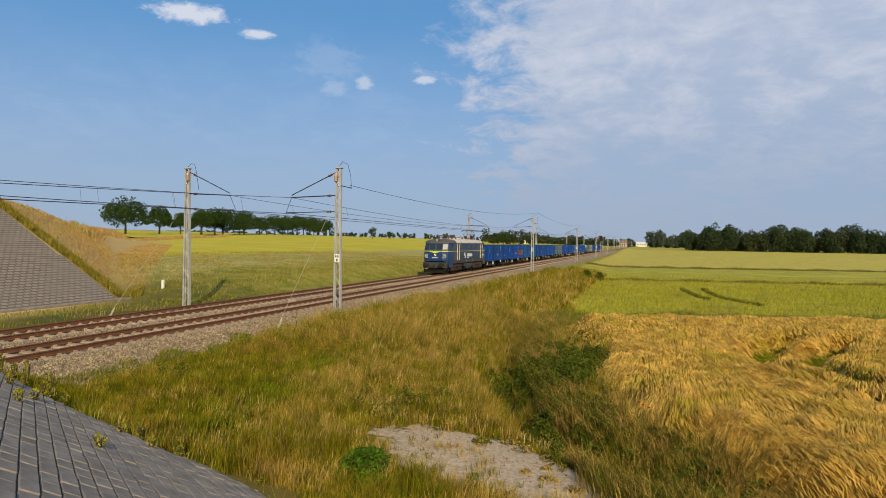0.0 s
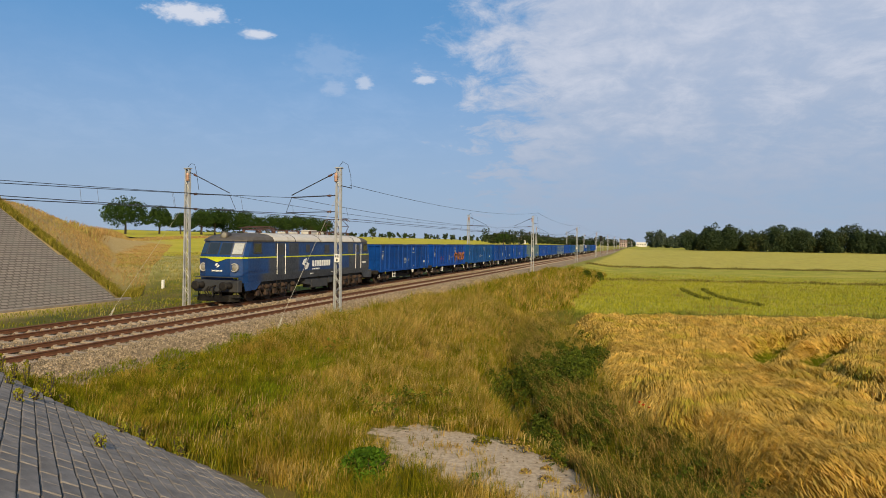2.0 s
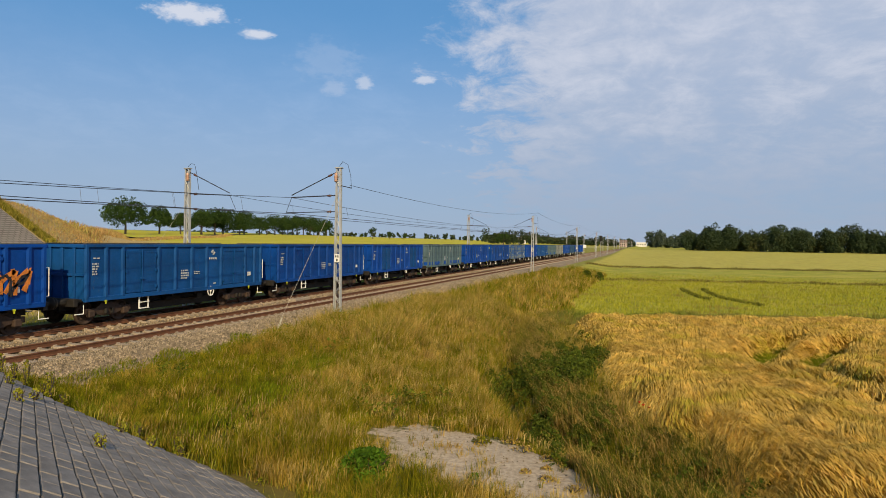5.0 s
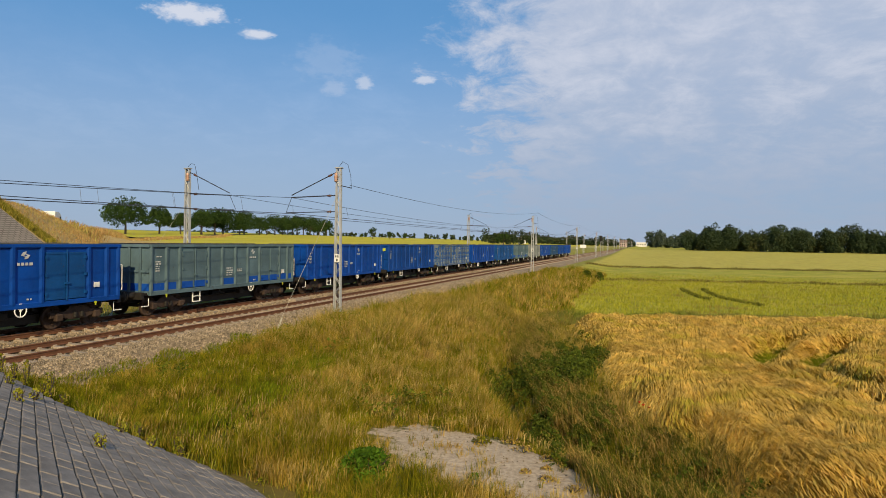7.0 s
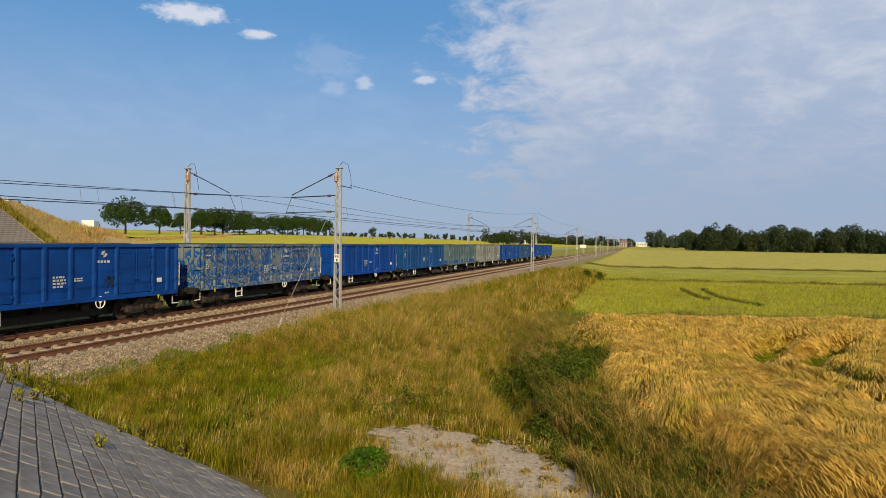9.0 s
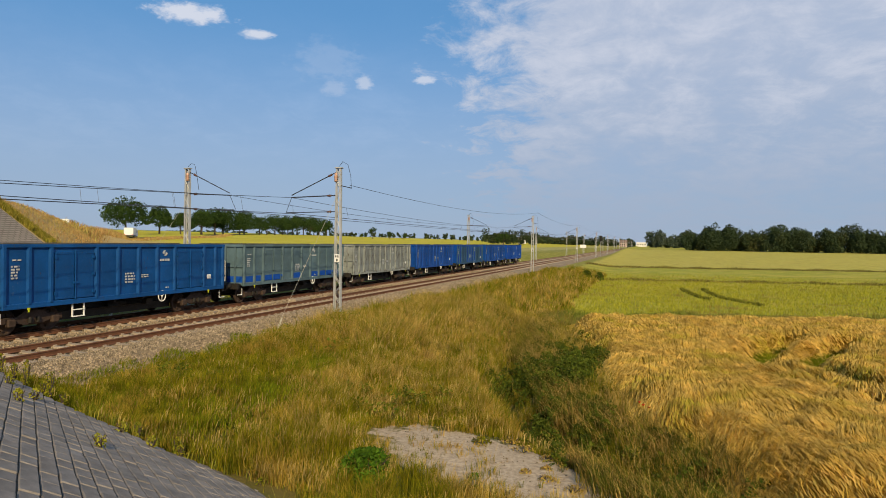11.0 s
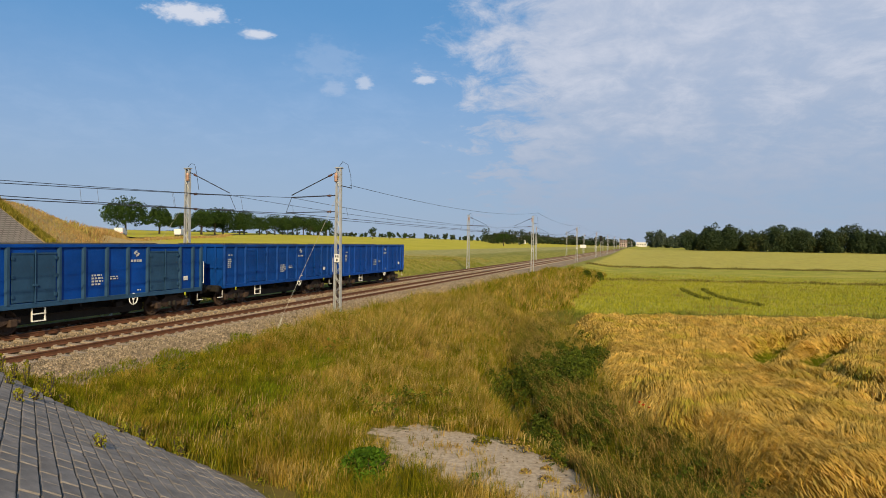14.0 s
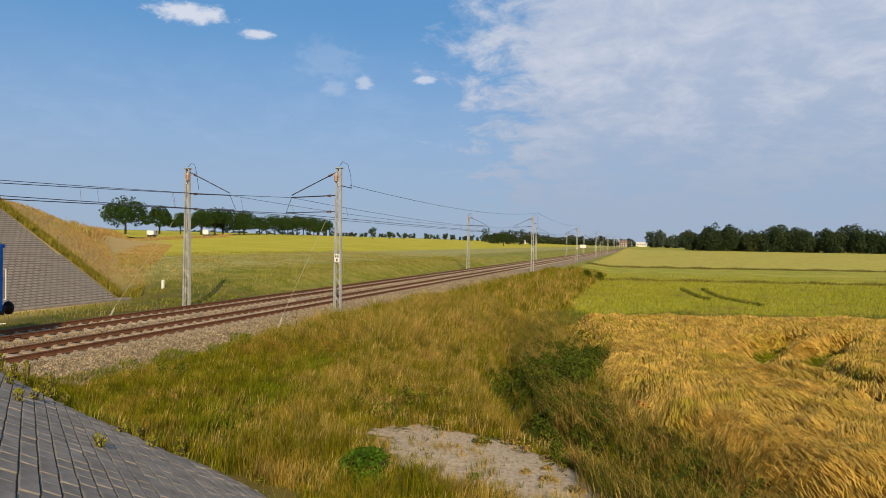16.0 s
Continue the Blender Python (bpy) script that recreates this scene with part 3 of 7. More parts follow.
CROP = leafy("green_crop", (0.25, 0.265, 0.018), (0.38, 0.35, 0.038), scale=0.2, patch=(0.26, 0.20, 0.05), patch_at=0.64)
TREE_LEAF = leafy("tree_leaves", (0.018, 0.042, 0.009), (0.048, 0.082, 0.016), through_light=0.12)
WOOD_LEAF = leafy("woodland_leaves", (0.028, 0.048, 0.023), (0.058, 0.082, 0.036), scale=0.06, patch=(0.085, 0.088, 0.03), patch_at=0.62, through_light=0.1)
BARK = material("bark", (0.06, 0.045, 0.033), 0.9, 0, 0.6, 1.4, 3, 20, 0.5)
POPPY = leafy("poppy_petals", (0.55, 0.03, 0.015), (0.70, 0.08, 0.03))


def scatter(n, x0, x1, y0, y1, keep, seed):
    """n random places in a rectangle, thinned by keep(x, y), a chance from 0 to 1."""
    r = np.random.RandomState(seed)
    x, y = r.uniform(x0, x1, n), r.uniform(y0, y1, n)
    k = r.uniform(0, 1, n) < keep(x, y)
    return x[k], y[k]


def in_view(x, y, margin=1.5):
    """The wedge of land between the two ends of the view."""
    return (x > -1.32 * y - margin) & (x < 0.32 * y + margin)


def blades(name, x, y, z, height, width, lean, lean_dir, mat, seed, label, category, tuft=1, spread=0.07):
    """Bent, tapering blades, singly or in tufts that spread from one root; one object."""
    r = np.random.RandomState(seed)
    out_dir = None
    if tuft > 1:
        size = np.repeat(r.uniform(0.55, 1.45, len(x)), tuft)
        height = np.repeat(np.broadcast_to(height, x.shape), tuft) * size
        x, y, z = np.repeat(x, tuft), np.repeat(y, tuft), np.repeat(z, tuft)
        out_dir = r.uniform(0, 2 * math.pi, len(x))
        rad = spread * size * np.sqrt(r.uniform(0, 1, len(x)))
        x, y = x + np.cos(out_dir) * rad, y + np.sin(out_dir) * rad
    n = len(x)
    h = height * r.uniform(0.55, 1.25, n)
    a = lean_dir + r.normal(0, 1.1, n) if out_dir is None else out_dir + r.normal(0, 0.5, n)
    l = lean * r.uniform(0.3, 1.6, n)
    face = r.uniform(0, math.pi, n)
    wx, wy = np.cos(face) * width * 0.5, np.sin(face) * width * 0.5
    dx, dy = np.cos(a) * l * h, np.sin(a) * l * h
    v = np.empty((n, 5, 3), dtype=np.float32)
    v[:, 0] = np.stack([x - wx, y - wy, z - 0.05], -1)
    v[:, 1] = np.stack([x + wx, y + wy, z - 0.05], -1)
    v[:, 2] = np.stack([x + wx * 0.8 + dx * 0.3, y + wy * 0.8 + dy * 0.3, z + h * 0.6], -1)
    v[:, 3] = np.stack([x - wx * 0.8 + dx * 0.3, y - wy * 0.8 + dy * 0.3, z + h * 0.6], -1)
    v[:, 4] = np.stack([x + dx, y + dy, z + h], -1)
    f = (np.arange(n)[:, None, None] * 5 + np.array([[0, 1, 2], [0, 2, 3], [3, 2, 4]])[None]).reshape(-1, 3)
    return tagged(soup(name, v.reshape(-1, 3), f, mat), label, category, kind="stuff")


def leaves(name, centres, size, mat, seed, flat=0.3):
    """Small leaf quads turned every way."""
    r = np.random.RandomState(seed)
    n = len(centres)
    u = r.normal(0, 1, (n, 3))
    u /= np.linalg.norm(u, axis=1)[:, None]
    w = np.cross(u, r.normal(0, 1, (n, 3)))
    w /= np.linalg.norm(w, axis=1)[:, None]
    s = size * r.uniform(0.5, 1.3, n)[:, None]
    v = np.stack([centres - u * s, centres + w * s * 0.55, centres + u * s, centres - w * s * 0.55], 1).reshape(-1, 3)
    return soup(name, v, np.arange(n * 4).reshape(-1, 4), mat)


def sand_patch(x, y):
    c, s = math.cos(-0.48), math.sin(-0.48)
    px, py = x + 3.5, y - 14.4
    a, b = (px * c + py * s) / 3.4, (py * c - px * s) / 1.55
    return a * a + b * b + 0.25 * wave(x, y, 1.5, 8)


FIELD_EDGE = ((-6.5, 60.0), (-4.5, 40.0), (-2.6, 31.0), (-1.5, 24.0), (-0.45, 19.7), (0.3, 17.4), (1.1, 15.9), (1.9, 14.5), (2.5, 13.3), (4.8, 8.0))


def field_edge_x(y):
    ys = np.array([p[1] for p in FIELD_EDGE[::-1]])
    xs = np.array([p[0] for p in FIELD_EDGE[::-1]])
    return np.interp(y, ys, xs)


def paved_edge_y(x):
    return np.interp(x, [-15.2, -13.8, -12.7, -11.2, -10.0, -8.5, -6.8, -5.0], [12.3, 11.8, 11.5, 11.3, 11.3, 11.45, 11.35, 11.0])


def near_bank():
    def free(x, y):
        ditch = line_distance(x, y, DITCH)
        k = ((x > -15.2 + 0.25 * wave(x, y, 3, 5)) & (x < field_edge_x(y) + 0.3) & in_view(x, y) & ((y > paved_edge_y(x)) | (x > -6.2))).astype(float)
        k *= np.where(sand_patch(x, y) < 1.0, 0.025, 1.0)
        return k * np.where(ditch < 0.35, 0.4, 1.0)

    def fresh(x, y):
        """Few dry stalks where the short green grass grows."""
        return 1 - 0.9 * step(-x, 8.8, 11) * step(25.5 - y, 0, 5)

    def tall(x, y):
        ridge = np.exp(-((x + 11.3 - 0.02 * (y - 30)) / 2.6) ** 2) * step(y, 20, 27)
        short = 1 - 0.45 * step(-x, 7.5, 11) * step(24 - y, 0, 7)
        return short * (0.32 + 0.40 * ridge + 0.24 * wave(x, y, 3.4, 6) + 0.15 * wave(x, y, 1.3, 7) + 0.12 * step(-x, 3, 9)) * np.where(sand_patch(x, y) < 1.6, 0.5, 1.0)
    for i, (n, y0, y1, wide, amount) in enumerate(((330000, 10, 24, 0.011, 1.0), (220000, 24, 46, 0.018, 1.0), (70000, 46, 110, 0.05, 1.0))):
        x, y = scatter(n // 14, -16, 1.5, y0, y1, lambda a, b: free(a, b) * (0.66 + 0.38 * wave(a, b, 2.2, 12) + 0.25 * wave(a, b, 0.8, 13)), 20 + i)
        blades("meadow_grass", x, y, land(x, y), np.clip(tall(x, y), 0.12, 1.1), wide, 0.42, 0.6, GRASS, 30 + i, "long green and yellowing meadow grass on the bank", "grass", 14, 0.05 + wide * 3)
        def dryness(a, b):
            clump = step(wave(a, b, 2.4, 15) + 0.6 * wave(a, b, 8, 16), 0.0, 0.55)
            ridge = np.exp(-((a + 10.0 - 0.06 * (b - 30)) / 3.2) ** 2) * step(b, 15, 28)
            return free(a, b) * np.clip(0.26 * clump + 0.55 * ridge * clump + 0.08 * ridge + 0.03, 0, 1) * fresh(a, b)
        x, y = scatter(int(n * 0.9) // 14, -15.5, 1.5, y0, y1, dryness, 40 + i)
        blades("dry_grass", x, y, land(x, y), np.clip(tall(x, y) * 1.2, 0.3, 1.15), wide * 0.8, 0.45, 0.5, DRY, 50 + i, "straw-coloured dry grass with seed heads", "grass", 14, 0.05 + wide * 3)


    # nodding seed heads above the blades
    x, y = scatter(120000, -15, 1, 11, 44, lambda a, b: free(a, b) * fresh(a, b) * np.clip(0.16 + 0.5 * wave(a, b, 2.4, 15) + 0.3 * np.exp(-((a + 10.5) / 3.0) ** 2), 0, 1), 58)
    r = np.random.RandomState(59)
    top = land(x, y) + np.clip(tall(x, y), 0.25, 1.0) * r.uniform(0.6, 1.05, len(x))
    heads = leafy("grass_seed_heads", (0.36, 0.25, 0.065), (0.56, 0.42, 0.15), through_light=0.3)
    blades("seed_heads", x, y, top, 0.15, 0.013, 0.7, 0.6, heads, 60, "pale straw-coloured seed heads over the meadow grass", "grass")


def short_grass():
    """Short fresh grass between the paving, the ballast and the tall meadow."""
    def keep(a, b):
        away = step(-a, 8.6, 11.5) * step(26.5 - b, 0, 6) + step(-a, 13.6, 14.8) * step(46 - b, 0, 10)
        return np.clip(away, 0, 1) * (a > -15.75 + 0.3 * wave(a, b, 2.5, 5)) * (b > paved_edge_y(a) + 0.05) * in_view(a, b) * (0.72 + 0.3 * wave(a, b, 1.5, 17))
    x, y = scatter(170000, -16.2, -8, 11, 46, keep, 18)
    blades("short_grass", x, y, np.maximum(land(x, y), ballast_height(x)), 0.20 + 0.07 * wave(x, y, 1.7, 19), 0.014, 0.5, 0.6, LUSH, 27, "short fresh green grass beside the ballast", "grass")


def weeds():
    """Dark herbs and nettles along the ditch, and grass tussocks hanging over it."""
    r = np.random.RandomState(71)
    spots = []
    for cx, cy, rx, ry, n, tall in ((-2.6, 22.6, 1.1, 1.8, 56, 0.85), (-3.2, 26.0, 0.9, 2.2, 34, 0.7), (-1.5, 18.6, 0.9, 1.8, 40, 0.5), (-3.7, 23.6, 1.3, 2.0, 60, 0.75), (-4.5, 25.2, 1.0, 2.0, 34, 0.55), (-1.1, 17.0, 0.8, 1.5, 44, 0.5), (0.6, 15.2, 0.9, 0.8, 44, 0.45), (-2.5, 18.6, 0.8, 1.6, 44, 0.55), (1.5, 14.3, 0.8, 0.7, 40, 0.42), (-2.2, 27.0, 0.8, 2.4, 44, 0.8), (-3.2, 30.5, 0.9, 2.4, 30, 0.6), (-4.7, 30.5, 0.8, 3.0, 12, 0.5),
                                    (-0.4, 15.6, 0.8, 1.2, 34, 0.42), (-9.6, 14.0, 0.9, 0.5, 7, 0.26), (-8.6, 13.4, 0.6, 0.4, 6, 0.26), (-6.2, 35, 0.9, 4, 10, 0.5), (1.2, 12.6, 0.9, 1.0, 30, 0.40), (2.6, 11.6, 1.4, 0.8, 40, 0.42), (0.2, 16.6, 0.7, 1.2, 26, 0.42)):
        spots += [(cx + rx * a, cy + ry * b, tall * k) for a, b, k in zip(r.normal(0, 0.6, n), r.normal(0, 0.6, n), r.uniform(0.6, 1.15, n))]
    cs = []
    for x, y, h in spots:
        z = float(land(x, y))
        n = 120
        t = r.uniform(0, 1, n)
        rad = 0.34 * (1.1 - 0.7 * t) * np.sqrt(r.uniform(0, 1, n)) * (0.6 + 0.5 * h)
        a = r.uniform(0, 2 * math.pi, n)
        cs.append(np.stack([x + rad * np.cos(a), y + rad * np.sin(a), z + h * t], -1))
    tagged(leaves("ditch_weeds", np.concatenate(cs), 0.05, WEED, 72), "dark green nettles and herbs along the ditch", "weeds", kind="stuff")
    # pale-headed weeds over them
    def strip(x, y):
        return np.exp(-((line_distance(x, y, DITCH) - 1.3) / 0.9) ** 2) * (x > -0.6 - 0.28 * (y - 16) - 1.2) * in_view(x, y)
    x, y = scatter(52000, -9, 4, 10, 44, strip, 73)
    blades("ditch_grass", x, y, land(x, y), 0.68, 0.011, 0.7, 3.6, DRY, 74, "tussocks of dry brown grass leaning over the ditch", "grass")
    x, y = scatter(150000, -9, 4, 10, 44, strip, 75)
    blades("ditch_grass", x, y, land(x, y), 0.62, 0.012, 0.6, 3.6, leafy("ditch_green", (0.045, 0.065, 0.006), (0.14, 0.135, 0.016), patch=(0.24, 0.15, 0.04), patch_at=0.58, scale=0.9), 76, "green grass leaning over the ditch", "grass")


def shrub(x, y, wide, tall, seed, label, leaf=0.055, n=1500, mat=None):
    w = thing("shrub", label, "shrub")
    w.location = (x, y, float(land(x, y)))
    r = np.random.RandomState(seed)
    for i in range(7):
        a = r.uniform(0, 2 * math.pi)
        bm = bmesh.new()
        mid = Vector((math.cos(a) * wide * 0.3, math.sin(a) * wide * 0.3, tall * 0.5))
        rod(bm, (0, 0, -0.05), mid, 0.014, 5, 0.01)
        rod(bm, mid, (math.cos(a) * wide * 0.5, math.sin(a) * wide * 0.5, tall * 0.85), 0.01, 5, 0.004)
        part("stem", bm, BARK, w)
    t = r.uniform(0.02, 1, n)
    a = r.uniform(0, 2 * math.pi, n)
    rad = wide * 0.55 * np.sqrt(np.clip(1.05 - t ** 2.2, 0, 1)) * np.sqrt(r.uniform(0.2, 1, n)) * (1 + 0.22 * np.sin(3 * a + seed) + 0.12 * np.sin(7 * a))
    c = np.stack([rad * np.cos(a), rad * np.sin(a), t * tall], -1)
    o = leaves("foliage", c, leaf, mat or SHRUB, seed)
    o.parent = w
    return w


# the barley and the ruts driven through it
RUTS = (((6.8, 35.2), (5.8, 33.6), (4.8, 31.4), (3.9, 28.7), (3.75, 26.7), (4.3, 25.0), (5.2, 22.95), (5.85, 21.4), (6.6, 20.1), (8.6, 17.2)),
        ((8.8, 34.6), (7.55, 32.6), (6.5, 30.6), (5.7, 28.5), (5.85, 26.8), (6.3, 25.0), (7.0, 23.0), (8.4, 20.3)))
BARLEY_FAR = 39.5


def rut_distance(x, y):
    """Distance from the ruts, less where the wheels swung wide in the bend."""
    bend = 1 + 1.1 * np.exp(-((y - 29.0) / 2.6) ** 2)
    return np.minimum(line_distance(x, y, RUTS[0]), line_distance(x, y, RUTS[1])) / bend


def barley_top(x, y):
    edge = step(x - field_edge_x(y), -0.3, 0.9) * step(BARLEY_FAR + 0.33 * np.maximum(x + 4, 0) - y, -0.4, 0.8)
    rut = 1 - 0.92 * np.exp(-(rut_distance(x, y) / 0.55) ** 4)
    return 0.08 + 0.60 * edge * rut + 0.07 * wave(x, y, 2.6, 91) * edge + 0.05 * wave(x, y, 0.9, 92) * edge


def barley():
    xs, ys = np.arange(-6, 19, 0.16), np.arange(7, 49, 0.16)
    bed = leafy("barley_straw", (0.16, 0.10, 0.02), (0.24, 0.15, 0.03))
    gx, gy = np.meshgrid(xs, ys)
    def inside(x, y):
        return (x > field_edge_x(y) - 0.1) & (y < BARLEY_FAR + 0.33 * np.maximum(x + 4, 0)) & (x < 0.34 * y + 2.5)
    gz = land(gx, gy) + barley_top(gx, gy) * 0.62
    v = np.stack([gx, gy, gz], -1).reshape(-1, 3)
    n = len(xs)
    i = (np.arange(len(ys) - 1)[:, None] * n + np.arange(n - 1)[None, :]).ravel()
    f = np.stack([i, i + 1, i + n + 1, i + n], -1)
    ok = inside(gx, gy).ravel()
    f = f[ok[f].all(axis=1)]
    straw = material("barley_straw_mass", (0.46, 0.29, 0.055), 0.95, 0, 0.45, 1.4, 1.2, 30, 0.8)
    tagged(soup("barley_straw", v, f, straw, True), "dense straw below the barley's ears", "crop", kind="stuff")
    for part_i, (n, y0, y1, wide) in enumerate(((220000, 8, 20, 0.0095), (190000, 20, 31, 0.013), (135000, 31, 49, 0.020))):
        def keep(a, b):
            return inside(a, b) * (1 - 0.97 * np.exp(-(rut_distance(a, b) / 0.52) ** 4)) * in_view(a, b)
        x, y = scatter(n, -6, 17, y0, y1, keep, 100 + part_i)
        r = np.random.RandomState(110 + part_i)
        m = len(x)
        top = barley_top(x, y)
        z = land(x, y) + top * 0.5
        h = (top * 0.75 + 0.06) * r.uniform(0.75, 1.2, m)
        # lodged in drifts: the lean turns slowly over the field
        a = -0.9 + 1.1 * wave(x, y, 5.5, 93) + 0.5 * wave(x, y, 1.8, 94) + r.normal(0, 0.35, m)
        l = (0.30 + 0.22 * (wave(x, y, 3.0, 95) + 1)) * r.uniform(0.7, 1.3, m)
        ca, sa = np.cos(a), np.sin(a)
        face = a + math.pi / 2 + r.normal(0, 0.7, m)
        wx, wy = np.cos(face) * wide * 0.5, np.sin(face) * wide * 0.5
        # stalk to its bend, then the nodding bearded ear
        bx, by, bz = x + ca * l * 0.45, y + sa * l * 0.45, z + h
        ex, ey, ez = bx + ca * 0.10, by + sa * 0.10, bz + 0.015
        tx, ty, tz = ex + ca * 0.16, ey + sa * 0.16, ez - 0.10 * r.uniform(0.3, 1.5, m)
        v = np.empty((m, 8, 3), dtype=np.float32)
        v[:, 0] = np.stack([x - wx * 0.5, y - wy * 0.5, z], -1)
        v[:, 1] = np.stack([x + wx * 0.5, y + wy * 0.5, z], -1)
        v[:, 2] = np.stack([bx + wx, by + wy, bz], -1)
        v[:, 3] = np.stack([bx - wx, by - wy, bz], -1)
        v[:, 4] = np.stack([ex + wx * 1.7, ey + wy * 1.7, ez], -1)
        v[:, 5] = np.stack([ex - wx * 1.7, ey - wy * 1.7, ez], -1)
        v[:, 6] = np.stack([tx + wx * 1.9, ty + wy * 1.9, tz], -1)
        v[:, 7] = np.stack([tx - wx * 1.9, ty - wy * 1.9, tz], -1)
        f = (np.arange(m)[:, None, None] * 8 + np.array([[0, 1, 2, 3], [3, 2, 4, 5], [5, 4, 6, 7]])[None]).reshape(-1, 4)
        tagged(soup("barley", v.reshape(-1, 3), f, BARLEY), "ripe golden barley, lodged in drifts", "crop", kind="stuff")
    # grass that grows along the ruts
    x, y = scatter(80000, 2.5, 10, 16, 36, lambda a, b: (rut_distance(a, b) < 0.5) * in_view(a, b) * 0.9, 121)
    blades("rut_grass", x, y, land(x, y), 0.27, 0.02, 0.4, 0.5, LUSH, 122, "short green growth in the wheel ruts", "grass")


def poppies():
    spots = [(-0.05, 18.4), (0.1, 18.2), (-0.15, 18.7), (2.4, 13.6), (2.55, 13.7), (2.3, 13.8), (2.5, 13.4), (3.3, 14.3), (3.1, 14.0), (2.0, 13.9), (2.7, 13.1), (1.9, 13.6)]
    for k, (x, y) in enumerate(spots):
        w = thing("poppy", "red poppy flower at the field's edge", "flower", "poppies by the barley")
        z = float(land(x, y)) + 0.62
        bm = bmesh.new()
        rod(bm, (x, y, z - 0.6), (x + 0.03, y, z), 0.006, 4)
        part("stem", bm, GRASS, w)
        bm = bmesh.new()
        lathe(bm, [(0.008, 0), (0.025, 0.008), (0.042, 0.03), (0.038, 0.034), (0.02, 0.014)], 7, Matrix.Translation((x + 0.03, y, z)))
        part("petals", bm, POPPY, w)


CROP_RUTS = (((3.8, 79.7), (4.2, 73.4), (4.9, 68.2), (5.6, 65.7)), ((6.1, 79.9), (6.3, 73.6), (6.9, 67.8), (8.0, 63.7), (9.4, 60.9)))


def green_fields():
    def keep(a, b):
        return (a > -9 - 0.05 * (b - 45)) * (a < 0.32 * b + 2) * (b > BARLEY_FAR + 5.0 + 0.33 * np.maximum(a + 4, 0)) * step(130 - b, 0, 60) * (1 - np.clip(1.5 - np.minimum(line_distance(a, b, CROP_RUTS[0]), line_distance(a, b, CROP_RUTS[1])) / 0.4, 0, 1))
    x, y = scatter(150000, -14, 42, 40, 130, keep, 141)
    blades("green_crop", x, y, land(x, y), 0.22, 0.04, 0.3, 0.5, CROP, 142, "even green ripening crop", "crop")
    # two wheel ruts
    def tramlines(a, b):
        return (np.minimum(line_distance(a, b, CROP_RUTS[0]), line_distance(a, b, CROP_RUTS[1])) < 0.17).astype(float) * 0.8
    x, y = scatter(60000, 3, 10, 60, 81, tramlines, 139)
    blades("rut_grass", x, y, land(x, y), 0.28, 0.04, 0.5, 0.5, leafy("rut_growth", (0.10, 0.11, 0.012), (0.20, 0.19, 0.03)), 140, "dark flattened growth in the wheel ruts of the crop", "grass")
    # rough strips that part the fields
    def strips(a, b):
        yy = b - 0.20 * a
        s = np.exp(-((b - (BARLEY_FAR + 1.8 + 0.33 * np.maximum(a + 4, 0))) / 1.5) ** 2)
        s = s + np.exp(-((yy - 97) / 1.4) ** 2) + np.exp(-((yy - 153) / 2.0) ** 2)
        return np.clip(s, 0, 1) * (a > -13) * (a < 0.32 * b + 2)
    x, y = scatter(200000, -14, 55, 36, 170, strips, 143)
    blades("field_margin_grass", x, y, land(x, y), 0.30 + 0.22 * wave(x, y, 6, 145), 0.10, 0.5, 0.5, leafy("margin_grass", (0.10, 0.10, 0.02), (0.24, 0.19, 0.05)), 144, "rough brownish grass between the fields", "grass")

    def by_barley(a, b):
        far = BARLEY_FAR + 0.33 * np.maximum(a + 4, 0)
        return (b > far - 0.2) * (b < far + 5.5 + 1.2 * wave(a, b, 7, 146)) * (a > -10) * (a < 0.32 * b + 2)
    x, y = scatter(150000, -10, 18, 38, 54, by_barley, 147)
    blades("field_margin_grass", x, y, land(x, y), 0.48 + 0.2 * wave(x, y, 3, 148), 0.03, 0.4, 0.5, leafy("barley_margin_grass", (0.15, 0.13, 0.03), (0.30, 0.23, 0.08), patch=(0.18, 0.21, 0.03), patch_at=0.5, scale=0.15), 149, "rough brownish grass between the fields", "grass")


